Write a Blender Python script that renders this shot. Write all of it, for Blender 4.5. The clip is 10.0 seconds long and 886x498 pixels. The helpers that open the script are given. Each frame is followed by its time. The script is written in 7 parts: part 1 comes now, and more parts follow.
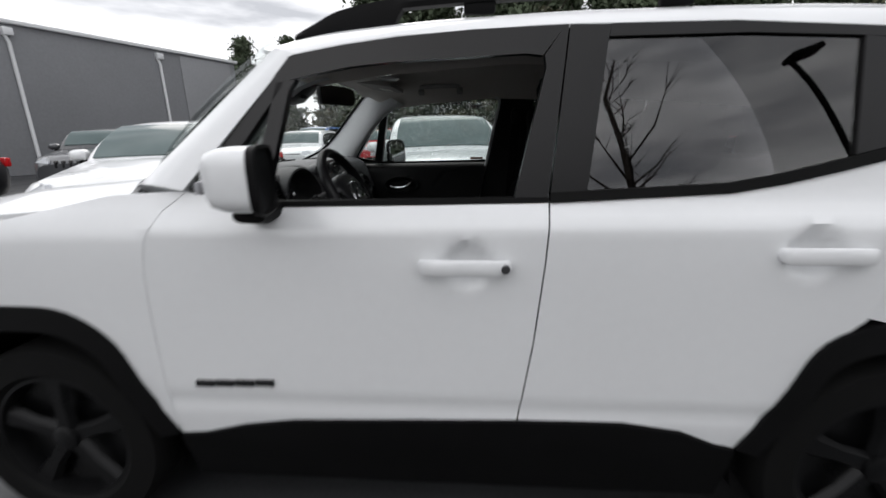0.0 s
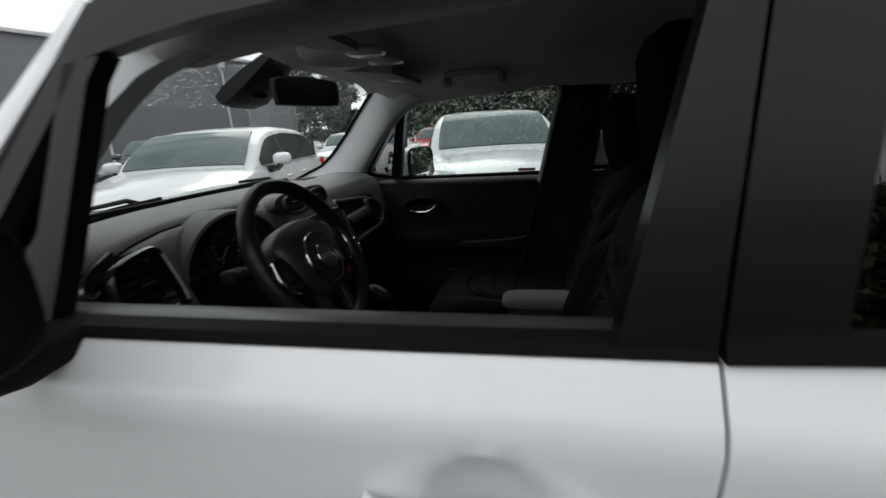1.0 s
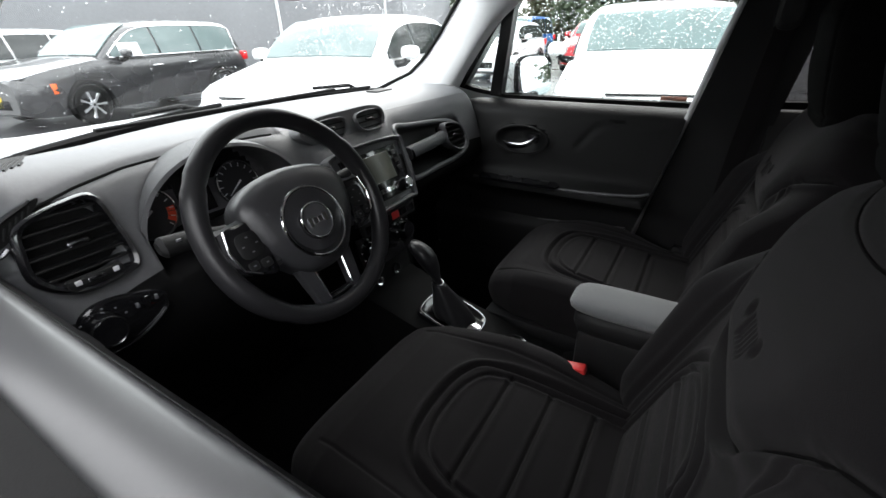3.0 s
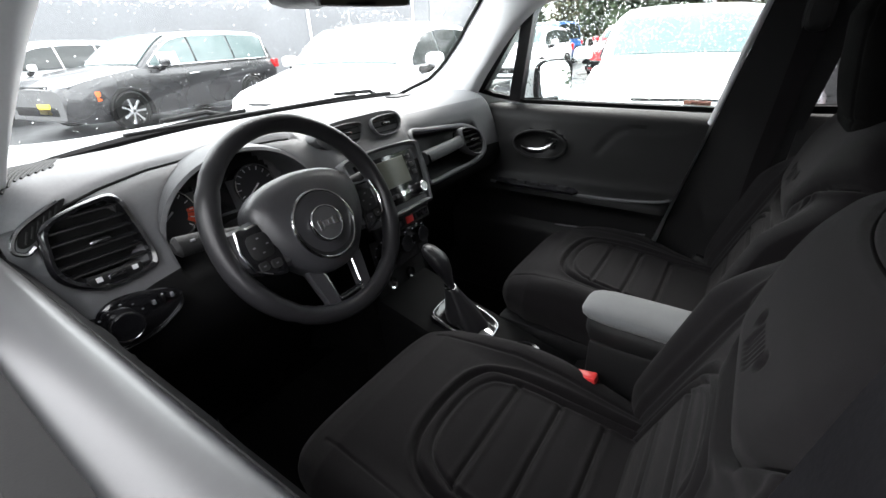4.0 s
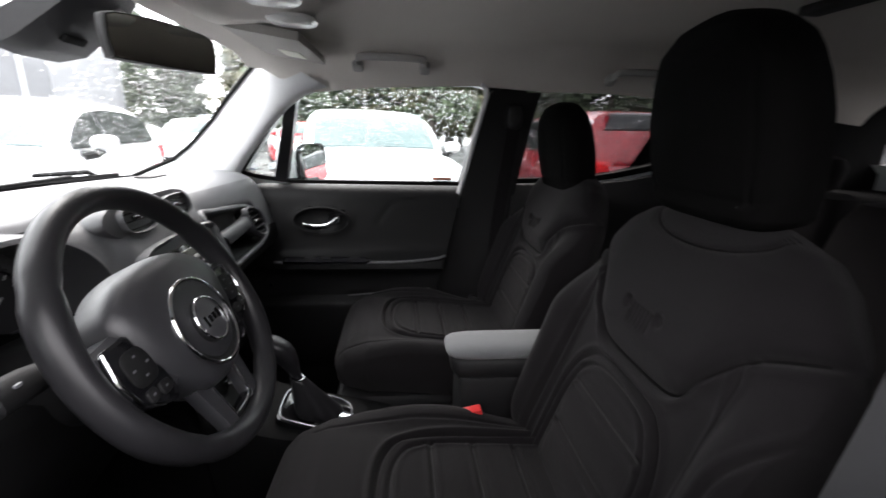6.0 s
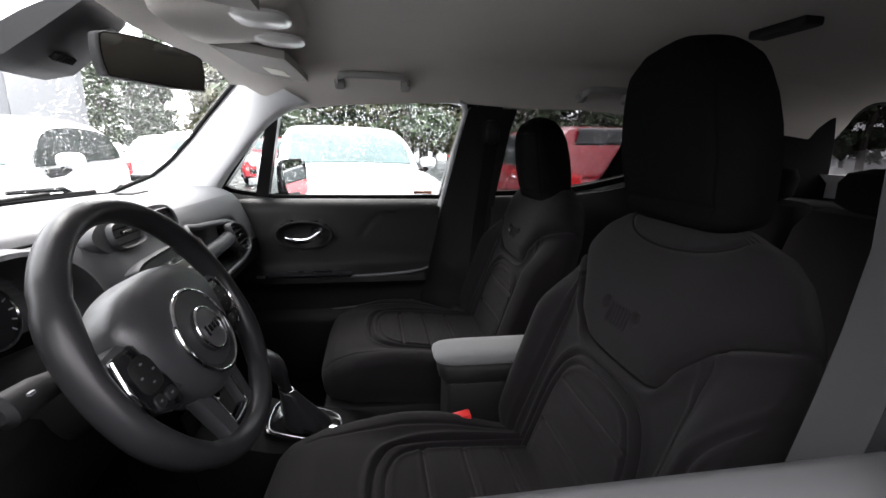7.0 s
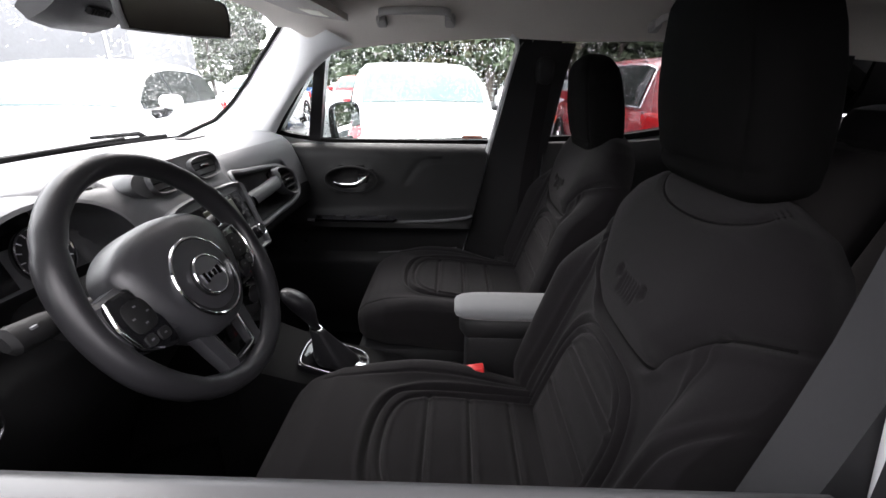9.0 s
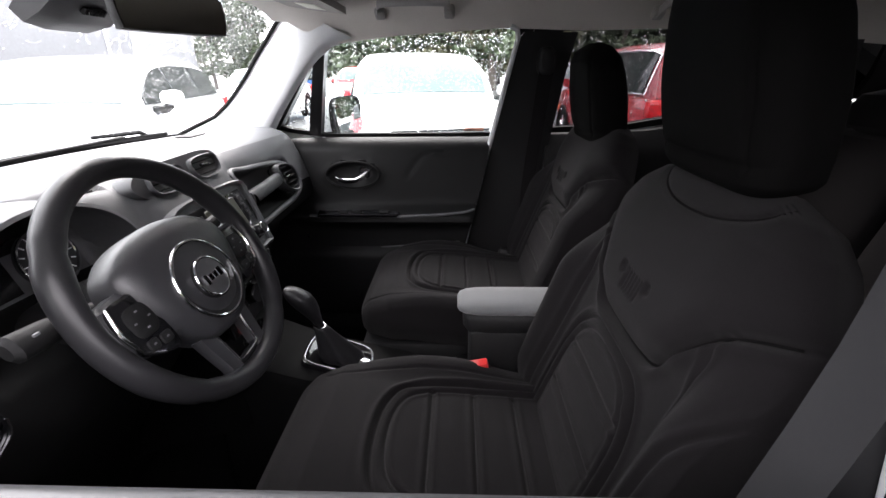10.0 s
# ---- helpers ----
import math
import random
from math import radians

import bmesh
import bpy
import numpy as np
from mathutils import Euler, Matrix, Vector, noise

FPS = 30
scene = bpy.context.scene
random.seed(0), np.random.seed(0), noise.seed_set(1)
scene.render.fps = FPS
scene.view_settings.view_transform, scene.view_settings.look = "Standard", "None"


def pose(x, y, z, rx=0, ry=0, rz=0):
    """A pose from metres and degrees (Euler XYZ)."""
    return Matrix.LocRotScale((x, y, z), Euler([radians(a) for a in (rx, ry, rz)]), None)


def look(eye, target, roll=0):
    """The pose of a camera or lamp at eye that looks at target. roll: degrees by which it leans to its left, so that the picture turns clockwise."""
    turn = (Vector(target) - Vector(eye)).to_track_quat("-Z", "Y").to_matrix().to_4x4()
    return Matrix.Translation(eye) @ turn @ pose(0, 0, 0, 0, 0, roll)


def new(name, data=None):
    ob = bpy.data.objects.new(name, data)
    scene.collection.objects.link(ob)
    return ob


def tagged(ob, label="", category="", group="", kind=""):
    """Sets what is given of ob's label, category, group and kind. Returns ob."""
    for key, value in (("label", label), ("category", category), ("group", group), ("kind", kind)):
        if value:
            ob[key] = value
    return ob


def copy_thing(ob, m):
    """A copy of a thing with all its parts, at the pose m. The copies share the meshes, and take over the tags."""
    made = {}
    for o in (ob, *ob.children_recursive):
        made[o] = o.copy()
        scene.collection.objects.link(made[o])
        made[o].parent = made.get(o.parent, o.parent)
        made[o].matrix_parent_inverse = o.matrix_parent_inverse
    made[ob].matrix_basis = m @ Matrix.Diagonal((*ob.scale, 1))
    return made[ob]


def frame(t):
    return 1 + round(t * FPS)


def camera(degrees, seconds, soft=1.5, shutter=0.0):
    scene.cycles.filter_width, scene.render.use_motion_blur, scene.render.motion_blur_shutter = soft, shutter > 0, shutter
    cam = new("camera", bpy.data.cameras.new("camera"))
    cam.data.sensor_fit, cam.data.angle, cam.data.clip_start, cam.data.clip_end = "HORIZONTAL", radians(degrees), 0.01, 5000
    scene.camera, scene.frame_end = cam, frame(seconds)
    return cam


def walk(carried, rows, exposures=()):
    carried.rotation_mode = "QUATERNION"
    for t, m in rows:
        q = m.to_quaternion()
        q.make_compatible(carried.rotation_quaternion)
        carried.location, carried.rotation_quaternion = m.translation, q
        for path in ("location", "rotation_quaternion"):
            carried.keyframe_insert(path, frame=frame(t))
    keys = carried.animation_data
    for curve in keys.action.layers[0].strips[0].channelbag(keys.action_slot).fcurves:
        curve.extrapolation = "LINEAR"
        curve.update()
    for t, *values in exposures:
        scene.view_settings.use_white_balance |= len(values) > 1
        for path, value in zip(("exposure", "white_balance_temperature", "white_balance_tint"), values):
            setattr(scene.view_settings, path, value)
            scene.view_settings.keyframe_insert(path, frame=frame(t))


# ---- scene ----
cam = camera(92.4, 10.0, shutter=0.5)
PATH = [
    (0, (0.115, -1.989, 1.319), (-0.049, -0.066, 0.793), -1.3),
    (0.5, (0.13, -1.535, 1.36), (-0.068, 0.381, 0.824), -5.2),
    (1, (0.134, -1.246, 1.356), (-0.281, 0.636, 0.822), -3.5),
    (1.5, (0.104, -1.051, 1.37), (-0.291, 0.815, 0.769), -3.2),
    (2, (0.085, -0.929, 1.348), (-0.332, 0.909, 0.677), -3.7),
    (2.5, (0.147, -0.869, 1.364), (-0.544, 0.816, 0.537), -0.9),
    (3, (0.215, -0.849, 1.388), (-0.716, 0.662, 0.466), -1.6),
    (4.5, (0.242, -0.834, 1.382), (-0.799, 0.633, 0.509), -2.1),
    (5, (0.147, -0.864, 1.373), (-0.531, 0.894, 0.702), -1.4),
    (5.5, (0.009, -0.917, 1.36), (-0.157, 0.965, 0.703), -0.3),
    (6, (-0.078, -0.943, 1.351), (0.134, 0.973, 0.816), 1.7),
    (6.2, (-0.094, -0.955, 1.353), (0.227, 0.944, 0.816), 1.2),
    (7.3, (-0.106, -0.976, 1.345), (0.21, 0.947, 0.895), 1.5),
    (7.5, (-0.092, -0.97, 1.344), (0.148, 0.946, 0.824), 2.4),
    (8, (-0.036, -0.957, 1.348), (0.071, 0.928, 0.689), 2.9),
    (8.5, (0.013, -0.957, 1.358), (0.027, 0.921, 0.671), 1.6),
    (9, (0.033, -0.954, 1.37), (-0.012, 0.905, 0.636), 0.5),
    (9.5, (0.04, -0.946, 1.378), (-0.03, 0.896, 0.602), -0.6),
    (10, (0.038, -0.945, 1.379), (-0.027, 0.898, 0.605), -0.6),
]
EXPOSURES = [(0, 0.38, 6500, 11), (0.5, 0.32, 6500, 11), (1.0, 0.2, 6500, 8), (1.5, 0.0, 6400, 3), (2.0, 0.15, 6300, 0), (2.5, 1.5, 6300, 1), (3.0, 2.6, 6500, 10), (4.5, 3.25, 6500, 11.5), (5.0, 3.2, 6550, 13), (6.0, 3.1, 6600, 15), (8.0, 3.14, 6600, 16), (9.0, 3.28, 6600, 17), (10.0, 3.34, 6600, 18)]
walk(cam, [(t, look(eye, target, roll)) for t, eye, target, roll in PATH], EXPOSURES)
# ---- light and exposure ----
world = bpy.data.worlds.new("overcast_sky")
scene.world = world
world.use_nodes = True
wn, wl = world.node_tree.nodes, world.node_tree.links
wn.clear()
w_out, w_bg, w_sky = wn.new("ShaderNodeOutputWorld"), wn.new("ShaderNodeBackground"), wn.new("ShaderNodeTexSky")
w_sky.sky_type, w_sky.sun_disc = "NISHITA", False
w_sky.sun_elevation, w_sky.sun_rotation, w_sky.air_density, w_sky.dust_density = radians(38), radians(200), 1.0, 6.0
w_hsv, w_mix, w_noise, w_ramp = wn.new("ShaderNodeHueSaturation"), wn.new("ShaderNodeMix"), wn.new("ShaderNodeTexNoise"), wn.new("ShaderNodeValToRGB")
w_mix.data_type = "RGBA"
w_hsv.inputs["Saturation"].default_value = 0.12
w_noise.inputs["Scale"].default_value, w_noise.inputs["Detail"].default_value = 3.0, 7.0
w_map, w_tc = wn.new("ShaderNodeMapping"), wn.new("ShaderNodeTexCoord")
w_map.inputs["Scale"].default_value = (1.0, 1.0, 4.5)
wl.new(w_tc.outputs["Generated"], w_map.inputs["Vector"])
wl.new(w_map.outputs[0], w_noise.inputs["Vector"])
w_ramp.color_ramp.elements[0].position, w_ramp.color_ramp.elements[0].color = 0.36, (5.2, 5.4, 5.8, 1)
w_ramp.color_ramp.elements[1].position, w_ramp.color_ramp.elements[1].color = 0.62, (14.0, 14.1, 14.3, 1)
w_mix.inputs["Factor"].default_value = 0.88
wl.new(w_sky.outputs[0], w_hsv.inputs["Color"])
wl.new(w_hsv.outputs[0], w_mix.inputs["A"])
wl.new(w_noise.outputs["Fac"], w_ramp.inputs["Fac"])
wl.new(w_ramp.outputs[0], w_mix.inputs["B"])
wl.new(w_mix.outputs["Result"], w_bg.inputs["Color"])
w_bg.inputs["Strength"].default_value = 0.10
wl.new(w_bg.outputs[0], w_out.inputs["Surface"])
sun = new("sun", bpy.data.lights.new("sun", "SUN"))
sun.data.energy, sun.data.angle, sun.data.color = 0.7, radians(40), (1.0, 0.97, 0.93)
sun.matrix_basis = pose(0, 0, 20, 50, 0, 200)


# ---- materials ----
def mat(name, base, rough=0.5, metal=0.0, coarse=0.0, c_scale=3.0, fine=0.0, f_scale=60.0, bump=0.0, b_scale=400.0, coat=0.0, sheen=0.0, spec=0.5, r_var=0.0, voronoi=False):
    """A surface with variation at two scales (coarse patches, fine grain) and a fine relief, in metres."""
    m = bpy.data.materials.new(name)
    m.use_nodes = True
    n, l = m.node_tree.nodes, m.node_tree.links
    p = n["Principled BSDF"]
    p.inputs["Base Color"].default_value = (*base, 1)
    p.inputs["Roughness"].default_value, p.inputs["Metallic"].default_value = rough, metal
    p.inputs["Coat Weight"].default_value, p.inputs["Coat Roughness"].default_value = coat, 0.06
    p.inputs["Sheen Weight"].default_value, p.inputs["Sheen Roughness"].default_value = sheen, 0.6
    p.inputs["Specular IOR Level"].default_value = spec
    tc = n.new("ShaderNodeTexCoord")
    if coarse or fine:
        hsv = n.new("ShaderNodeHueSaturation")
        hsv.inputs["Color"].default_value = (*base, 1)
        a, b, add = n.new("ShaderNodeTexNoise"), n.new("ShaderNodeTexNoise"), n.new("ShaderNodeMath")
        a.inputs["Scale"].default_value, a.inputs["Detail"].default_value = c_scale, 5
        b.inputs["Scale"].default_value, b.inputs["Detail"].default_value = f_scale, 3
        ma, mb = n.new("ShaderNodeMapRange"), n.new("ShaderNodeMapRange")
        for node, amount in ((ma, coarse), (mb, fine)):
            node.inputs["From Min"].default_value, node.inputs["From Max"].default_value = 0.25, 0.75
            node.inputs["To Min"].default_value, node.inputs["To Max"].default_value = 0.5 - amount / 2, 0.5 + amount / 2
        l.new(tc.outputs["Object"], a.inputs["Vector"])
        l.new(tc.outputs["Object"], b.inputs["Vector"])
        l.new(a.outputs["Fac"], ma.inputs["Value"])
        l.new(b.outputs["Fac"], mb.inputs["Value"])
        l.new(ma.outputs[0], add.inputs[0])
        l.new(mb.outputs[0], add.inputs[1])
        l.new(add.outputs[0], hsv.inputs["Value"])
        l.new(hsv.outputs[0], p.inputs["Base Color"])
        if r_var:
            mr = n.new("ShaderNodeMapRange")
            mr.inputs["From Min"].default_value, mr.inputs["From Max"].default_value = 0.3, 0.7
            mr.inputs["To Min"].default_value, mr.inputs["To Max"].default_value = max(0.02, rough - r_var), min(1, rough + r_var)
            l.new(a.outputs["Fac"], mr.inputs["Value"])
            l.new(mr.outputs[0], p.inputs["Roughness"])
    if bump:
        t, bp = n.new("ShaderNodeTexVoronoi" if voronoi else "ShaderNodeTexNoise"), n.new("ShaderNodeBump")
        t.inputs["Scale"].default_value = b_scale
        bp.inputs["Strength"].default_value, bp.inputs["Distance"].default_value = bump, 0.001
        l.new(tc.outputs["Object"], t.inputs["Vector"])
        l.new(t.outputs[0], bp.inputs["Height"])
        l.new(bp.outputs[0], p.inputs["Normal"])
    return m


def glass(name, tint, gloss=0.06, rough=0.01):
    """A thin pane: clear or tinted, with a mirror layer that grows towards grazing views."""
    m = bpy.data.materials.new(name)
    m.use_nodes = True
    n, l = m.node_tree.nodes, m.node_tree.links
    n.clear()
    out, mix, tr, gl, fr = n.new("ShaderNodeOutputMaterial"), n.new("ShaderNodeMixShader"), n.new("ShaderNodeBsdfTransparent"), n.new("ShaderNodeBsdfGlossy"), n.new("ShaderNodeFresnel")
    tr.inputs["Color"].default_value = (*tint, 1)
    gl.inputs["Roughness"].default_value = rough
    fr.inputs["IOR"].default_value = 1.0 + gloss * 8
    l.new(fr.outputs[0], mix.inputs["Fac"])
    l.new(tr.outputs[0], mix.inputs[1])
    l.new(gl.outputs[0], mix.inputs[2])
    l.new(mix.outputs[0], out.inputs["Surface"])
    return m


def water():
    m = mat("rain_water", (1, 1, 1), 0.02)
    p = m.node_tree.nodes["Principled BSDF"]
    p.inputs["Transmission Weight"].default_value, p.inputs["IOR"].default_value = 1.0, 1.33
    return m


WHITE = mat("white_car_paint", (0.78, 0.79, 0.80), 0.30, coarse=0.03, c_scale=2.0, fine=0.02, f_scale=30, coat=0.6)
CLAD = mat("black_cladding", (0.0038, 0.0038, 0.0041), 0.62, coarse=0.3, c_scale=6, fine=0.2, f_scale=120, bump=0.25, b_scale=900, spec=0.12)
ALLOY = mat("black_alloy", (0.004, 0.004, 0.0044), 0.30, coarse=0.2, c_scale=9, spec=0.25, r_var=0.05)
GLOSS = mat("gloss_black", (0.006, 0.006, 0.007), 0.16, coarse=0.2, c_scale=9, coat=0.4, r_var=0.05)
SATIN = mat("satin_black_tape", (0.0045, 0.0043, 0.0050), 0.30, coarse=0.3, c_scale=7, fine=0.15, f_scale=80, bump=0.04, b_scale=700, spec=0.32)
RUBBER = mat("black_rubber", (0.004, 0.004, 0.004), 0.75, coarse=0.3, c_scale=10, fine=0.3, f_scale=90, bump=0.2, b_scale=500, spec=0.15)
# dash top: the FACE plastic with the sky's light put into a paler base
DASH = mat("skylit_dash_plastic", (0.160, 0.162, 0.169), 0.60, coarse=0.16, c_scale=5, fine=0.12, f_scale=200, bump=0.45, b_scale=1100, voronoi=True, r_var=0.06)
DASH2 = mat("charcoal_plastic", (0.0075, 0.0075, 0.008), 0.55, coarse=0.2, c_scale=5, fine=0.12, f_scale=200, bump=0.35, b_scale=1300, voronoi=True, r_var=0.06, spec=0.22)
# dark door ledge; the grazing light on it is put into a greyer base
LEDGE = mat("lit_ledge_plastic", (0.046, 0.0465, 0.048), 0.34, coarse=0.12, c_scale=6, fine=0.06, f_scale=200, bump=0.03, b_scale=1100, voronoi=True)
LEATHER = mat("black_leather", (0.014, 0.0137, 0.0152), 0.34, coarse=0.15, c_scale=8, fine=0.1, f_scale=150, bump=0.10, b_scale=900, voronoi=True, r_var=0.06, spec=0.30)
FABRIC = mat("black_knit_fabric", (0.0044, 0.0037, 0.0043), 0.82, coarse=0.22, c_scale=6, fine=0.35, f_scale=350, bump=0.6, b_scale=1400, sheen=0.03, spec=0.09)
# seat piping, paler than FABRIC to paint the highlight on its ridges
FABRIC2 = mat("piping_highlight_fabric", (0.0062, 0.0056, 0.0062), 0.95, coarse=0.18, c_scale=6, fine=0.4, f_scale=500, bump=0.8, b_scale=1800, voronoi=True, sheen=0.08, spec=0.12)
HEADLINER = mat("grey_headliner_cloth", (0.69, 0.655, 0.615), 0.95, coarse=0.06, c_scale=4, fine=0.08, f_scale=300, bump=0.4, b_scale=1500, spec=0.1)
PILLAR = mat("light_grey_pillar_plastic", (0.54, 0.55, 0.56), 0.62, coarse=0.05, c_scale=5, fine=0.05, f_scale=200, bump=0.3, b_scale=1200)
ARM = mat("grey_armrest_cloth", (0.085, 0.089, 0.092), 0.9, coarse=0.1, c_scale=8, fine=0.2, f_scale=350, bump=0.5, b_scale=1500, sheen=0.2)
CHROME = mat("chrome", (0.75, 0.76, 0.78), 0.12, metal=1.0, coarse=0.08, c_scale=20, r_var=0.04)
DARKCHROME = mat("dark_satin_metal", (0.25, 0.25, 0.26), 0.25, metal=1.0, coarse=0.1, c_scale=20)
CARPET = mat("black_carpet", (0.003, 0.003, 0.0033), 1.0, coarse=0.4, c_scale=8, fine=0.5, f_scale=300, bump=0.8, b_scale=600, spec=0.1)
DIM = mat("dim_grey_marking", (0.10, 0.10, 0.11), 0.5)
SCREEN = mat("unlit_display", (0.075, 0.078, 0.062), 0.35, coarse=0.1, c_scale=15, spec=0.3)
MARK = mat("pale_marking", (0.6, 0.6, 0.62), 0.5)
RED = mat("red_plastic", (0.55, 0.03, 0.03), 0.4, coarse=0.1, c_scale=20)
ORANGE = mat("orange_marker", (0.75, 0.12, 0.02), 0.35, coarse=0.1, c_scale=20)
MIRROR = mat("mirror_glass", (0.85, 0.87, 0.88), 0.02, metal=1.0)
CLEAR = glass("clear_glass", (0.86, 0.90, 0.89), 0.055)
TINT = glass("tinted_glass", (0.42, 0.42, 0.43), 0.10)
TINT2 = glass("dark_tinted_glass", (0.03, 0.03, 0.032), 0.07)
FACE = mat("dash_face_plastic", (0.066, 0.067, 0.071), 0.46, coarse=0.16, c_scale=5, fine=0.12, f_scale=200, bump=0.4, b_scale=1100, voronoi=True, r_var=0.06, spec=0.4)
WATER = water()
HUBM = mat("black_hub_vinyl", (0.026, 0.026, 0.0285), 0.33, coarse=0.15, c_scale=8, fine=0.1, f_scale=150, bump=0.25, b_scale=900, voronoi=True, r_var=0.05)
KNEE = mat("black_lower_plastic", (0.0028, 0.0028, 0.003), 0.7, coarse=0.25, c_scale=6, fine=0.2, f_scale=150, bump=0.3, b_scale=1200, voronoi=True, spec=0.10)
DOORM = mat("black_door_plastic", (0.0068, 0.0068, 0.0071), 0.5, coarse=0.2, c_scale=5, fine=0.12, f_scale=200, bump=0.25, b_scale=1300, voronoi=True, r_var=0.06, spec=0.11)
# the FABRIC knit in a darker tone, for headrests and the dark seam cords
HEADCLOTH = mat("darker_seat_knit", (0.0024, 0.0023, 0.0023), 0.85, coarse=0.22, c_scale=6, fine=0.35, f_scale=350, bump=0.6, b_scale=1400, spec=0.05)
# near middle pillar: black lining with its daylight put into the base colour
PILLARLIT = mat("lit_pillar_plastic", (0.021, 0.021, 0.0225), 0.5, coarse=0.15, c_scale=6, fine=0.08, f_scale=200, bump=0.1, b_scale=1200, spec=0.3)
HOUSING = mat("dark_housing_plastic", (0.016, 0.016, 0.017), 0.5, coarse=0.15, c_scale=8, fine=0.1, f_scale=200, bump=0.3, b_scale=1200, voronoi=True, spec=0.3)
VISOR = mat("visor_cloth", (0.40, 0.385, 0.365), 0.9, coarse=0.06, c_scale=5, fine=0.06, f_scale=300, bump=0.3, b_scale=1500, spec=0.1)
# roof handles: darker than the pale lining, to carry their shadow edges
HANDLEM = mat("shaded_handle_plastic", (0.36, 0.35, 0.34), 0.6, coarse=0.06, c_scale=6, fine=0.05, f_scale=150)


# ---- mesh tools ----
def sharpen(bm, angle=38):
    bmesh.ops.recalc_face_normals(bm, faces=bm.faces)
    limit = radians(angle)
    for f in bm.faces:
        f.smooth = True
    for e in bm.edges:
        if len(e.link_faces) == 2 and e.calc_face_angle(0) > limit:
            e.smooth = False


def thing(name, base, label, category, group="", kind=""):
    ob = new(name)
    ob.empty_display_size = 0.05
    ob.matrix_basis = Matrix.Translation(base)
    return tagged(ob, label, category, group, kind)


def part(name, bm, material, parent=None, label="", angle=38):
    """Links a bmesh, built in world coordinates, as one mesh object under a thing or a part."""
    if isinstance(bm, bmesh.types.BMesh):
        sharpen(bm, angle)
        me = bpy.data.meshes.new(name)
        bm.to_mesh(me)
        bm.free()
    else:
        me = bm
    me.materials.append(material)
    ob = new(name, me)
    if parent is not None:
        ob.parent = parent
        ob.matrix_parent_inverse = parent.matrix_basis.inverted() if parent.parent is None else Matrix()
    return tagged(ob, label)


def fixed(name, bm, material, label, category):
    """A piece of the setting."""
    return tagged(part(name, bm, material), label, category, kind="structure")


def box(bm, centre, size, bevel=0.0, turn=None, segments=2):
    got = bmesh.ops.create_cube(bm, size=1.0)["verts"]
    m = Matrix.Translation(centre) @ (turn or Matrix()) @ Matrix.Diagonal((*size, 1))
    bmesh.ops.transform(bm, matrix=m, verts=got)
    if bevel:
        edges = list({e for v in got for e in v.link_edges})
        bmesh.ops.bevel(bm, geom=edges, offset=bevel, segments=segments, affect="EDGES", profile=0.5)
    return bm


def loft(bm, loops, closed=True, caps=True):
    rows = [[bm.verts.new(p) for p in loop] for loop in loops]
    n = len(rows[0])
    for a, b in zip(rows, rows[1:]):
        for i in range(n if closed else n - 1):
            j = (i + 1) % n
            bm.faces.new((a[i], a[j], b[j], b[i]))
    if caps and closed:
        bm.faces.new(rows[0][::-1])
        bm.faces.new(rows[-1])
    return bm


def tube(bm, pts, r, n=10, closed=False):
    pts = [Vector(p) for p in pts]
    radii = r if isinstance(r, (list, tuple)) else [r] * len(pts)
    loops, up = [], None
    for i, p in enumerate(pts):
        a = pts[(i - 1) % len(pts)] if closed or i else p
        b = pts[(i + 1) % len(pts)] if closed or i < len(pts) - 1 else p
        d = (b - a).normalized()
        if up is None:
            up = d.orthogonal().normalized()
        up = (up - d * up.dot(d)).normalized()
        side = d.cross(up)
        loops.append([p + (up * math.cos(t) + side * math.sin(t)) * radii[i] for t in (2 * math.pi * k / n for k in range(n))])
    if closed:
        loops.append(loops[0])
    loft(bm, loops, caps=not closed)
    if closed:
        bmesh.ops.remove_doubles(bm, verts=bm.verts, dist=1e-6)
    return bm


def curve(pts, n=6, closed=False):
    """A smooth line through points of any dimension."""
    pts = [np.array(p, float) for p in pts]
    k, out = len(pts), []
    for i in range(k if closed else k - 1):
        p0 = pts[(i - 1) % k] if closed or i else 2 * pts[0] - pts[1]
        p1, p2 = pts[i], pts[(i + 1) % k]
        p3 = pts[(i + 2) % k] if closed or i < k - 2 else 2 * pts[-1] - pts[-2]
        for s in range(n):
            t = s / n
            out.append(tuple(0.5 * (2 * p1 + (p2 - p0) * t + (2 * p0 - 5 * p1 + 4 * p2 - p3) * t * t + (3 * p1 - p0 - 3 * p2 + p3) * t**3)))
    if not closed:
        out.append(tuple(pts[-1]))
    return out


def ring(c, u, v, ru, rv=None, n=32, power=2.0):
    c, u, v, rv, out = Vector(c), Vector(u), Vector(v), rv or ru, []
    for k in range(n):
        a = 2 * math.pi * k / n
        ca, sa = math.cos(a), math.sin(a)
        out.append(c + u * ru * math.copysign(abs(ca) ** (2 / power), ca) + v * rv * math.copysign(abs(sa) ** (2 / power), sa))
    return out


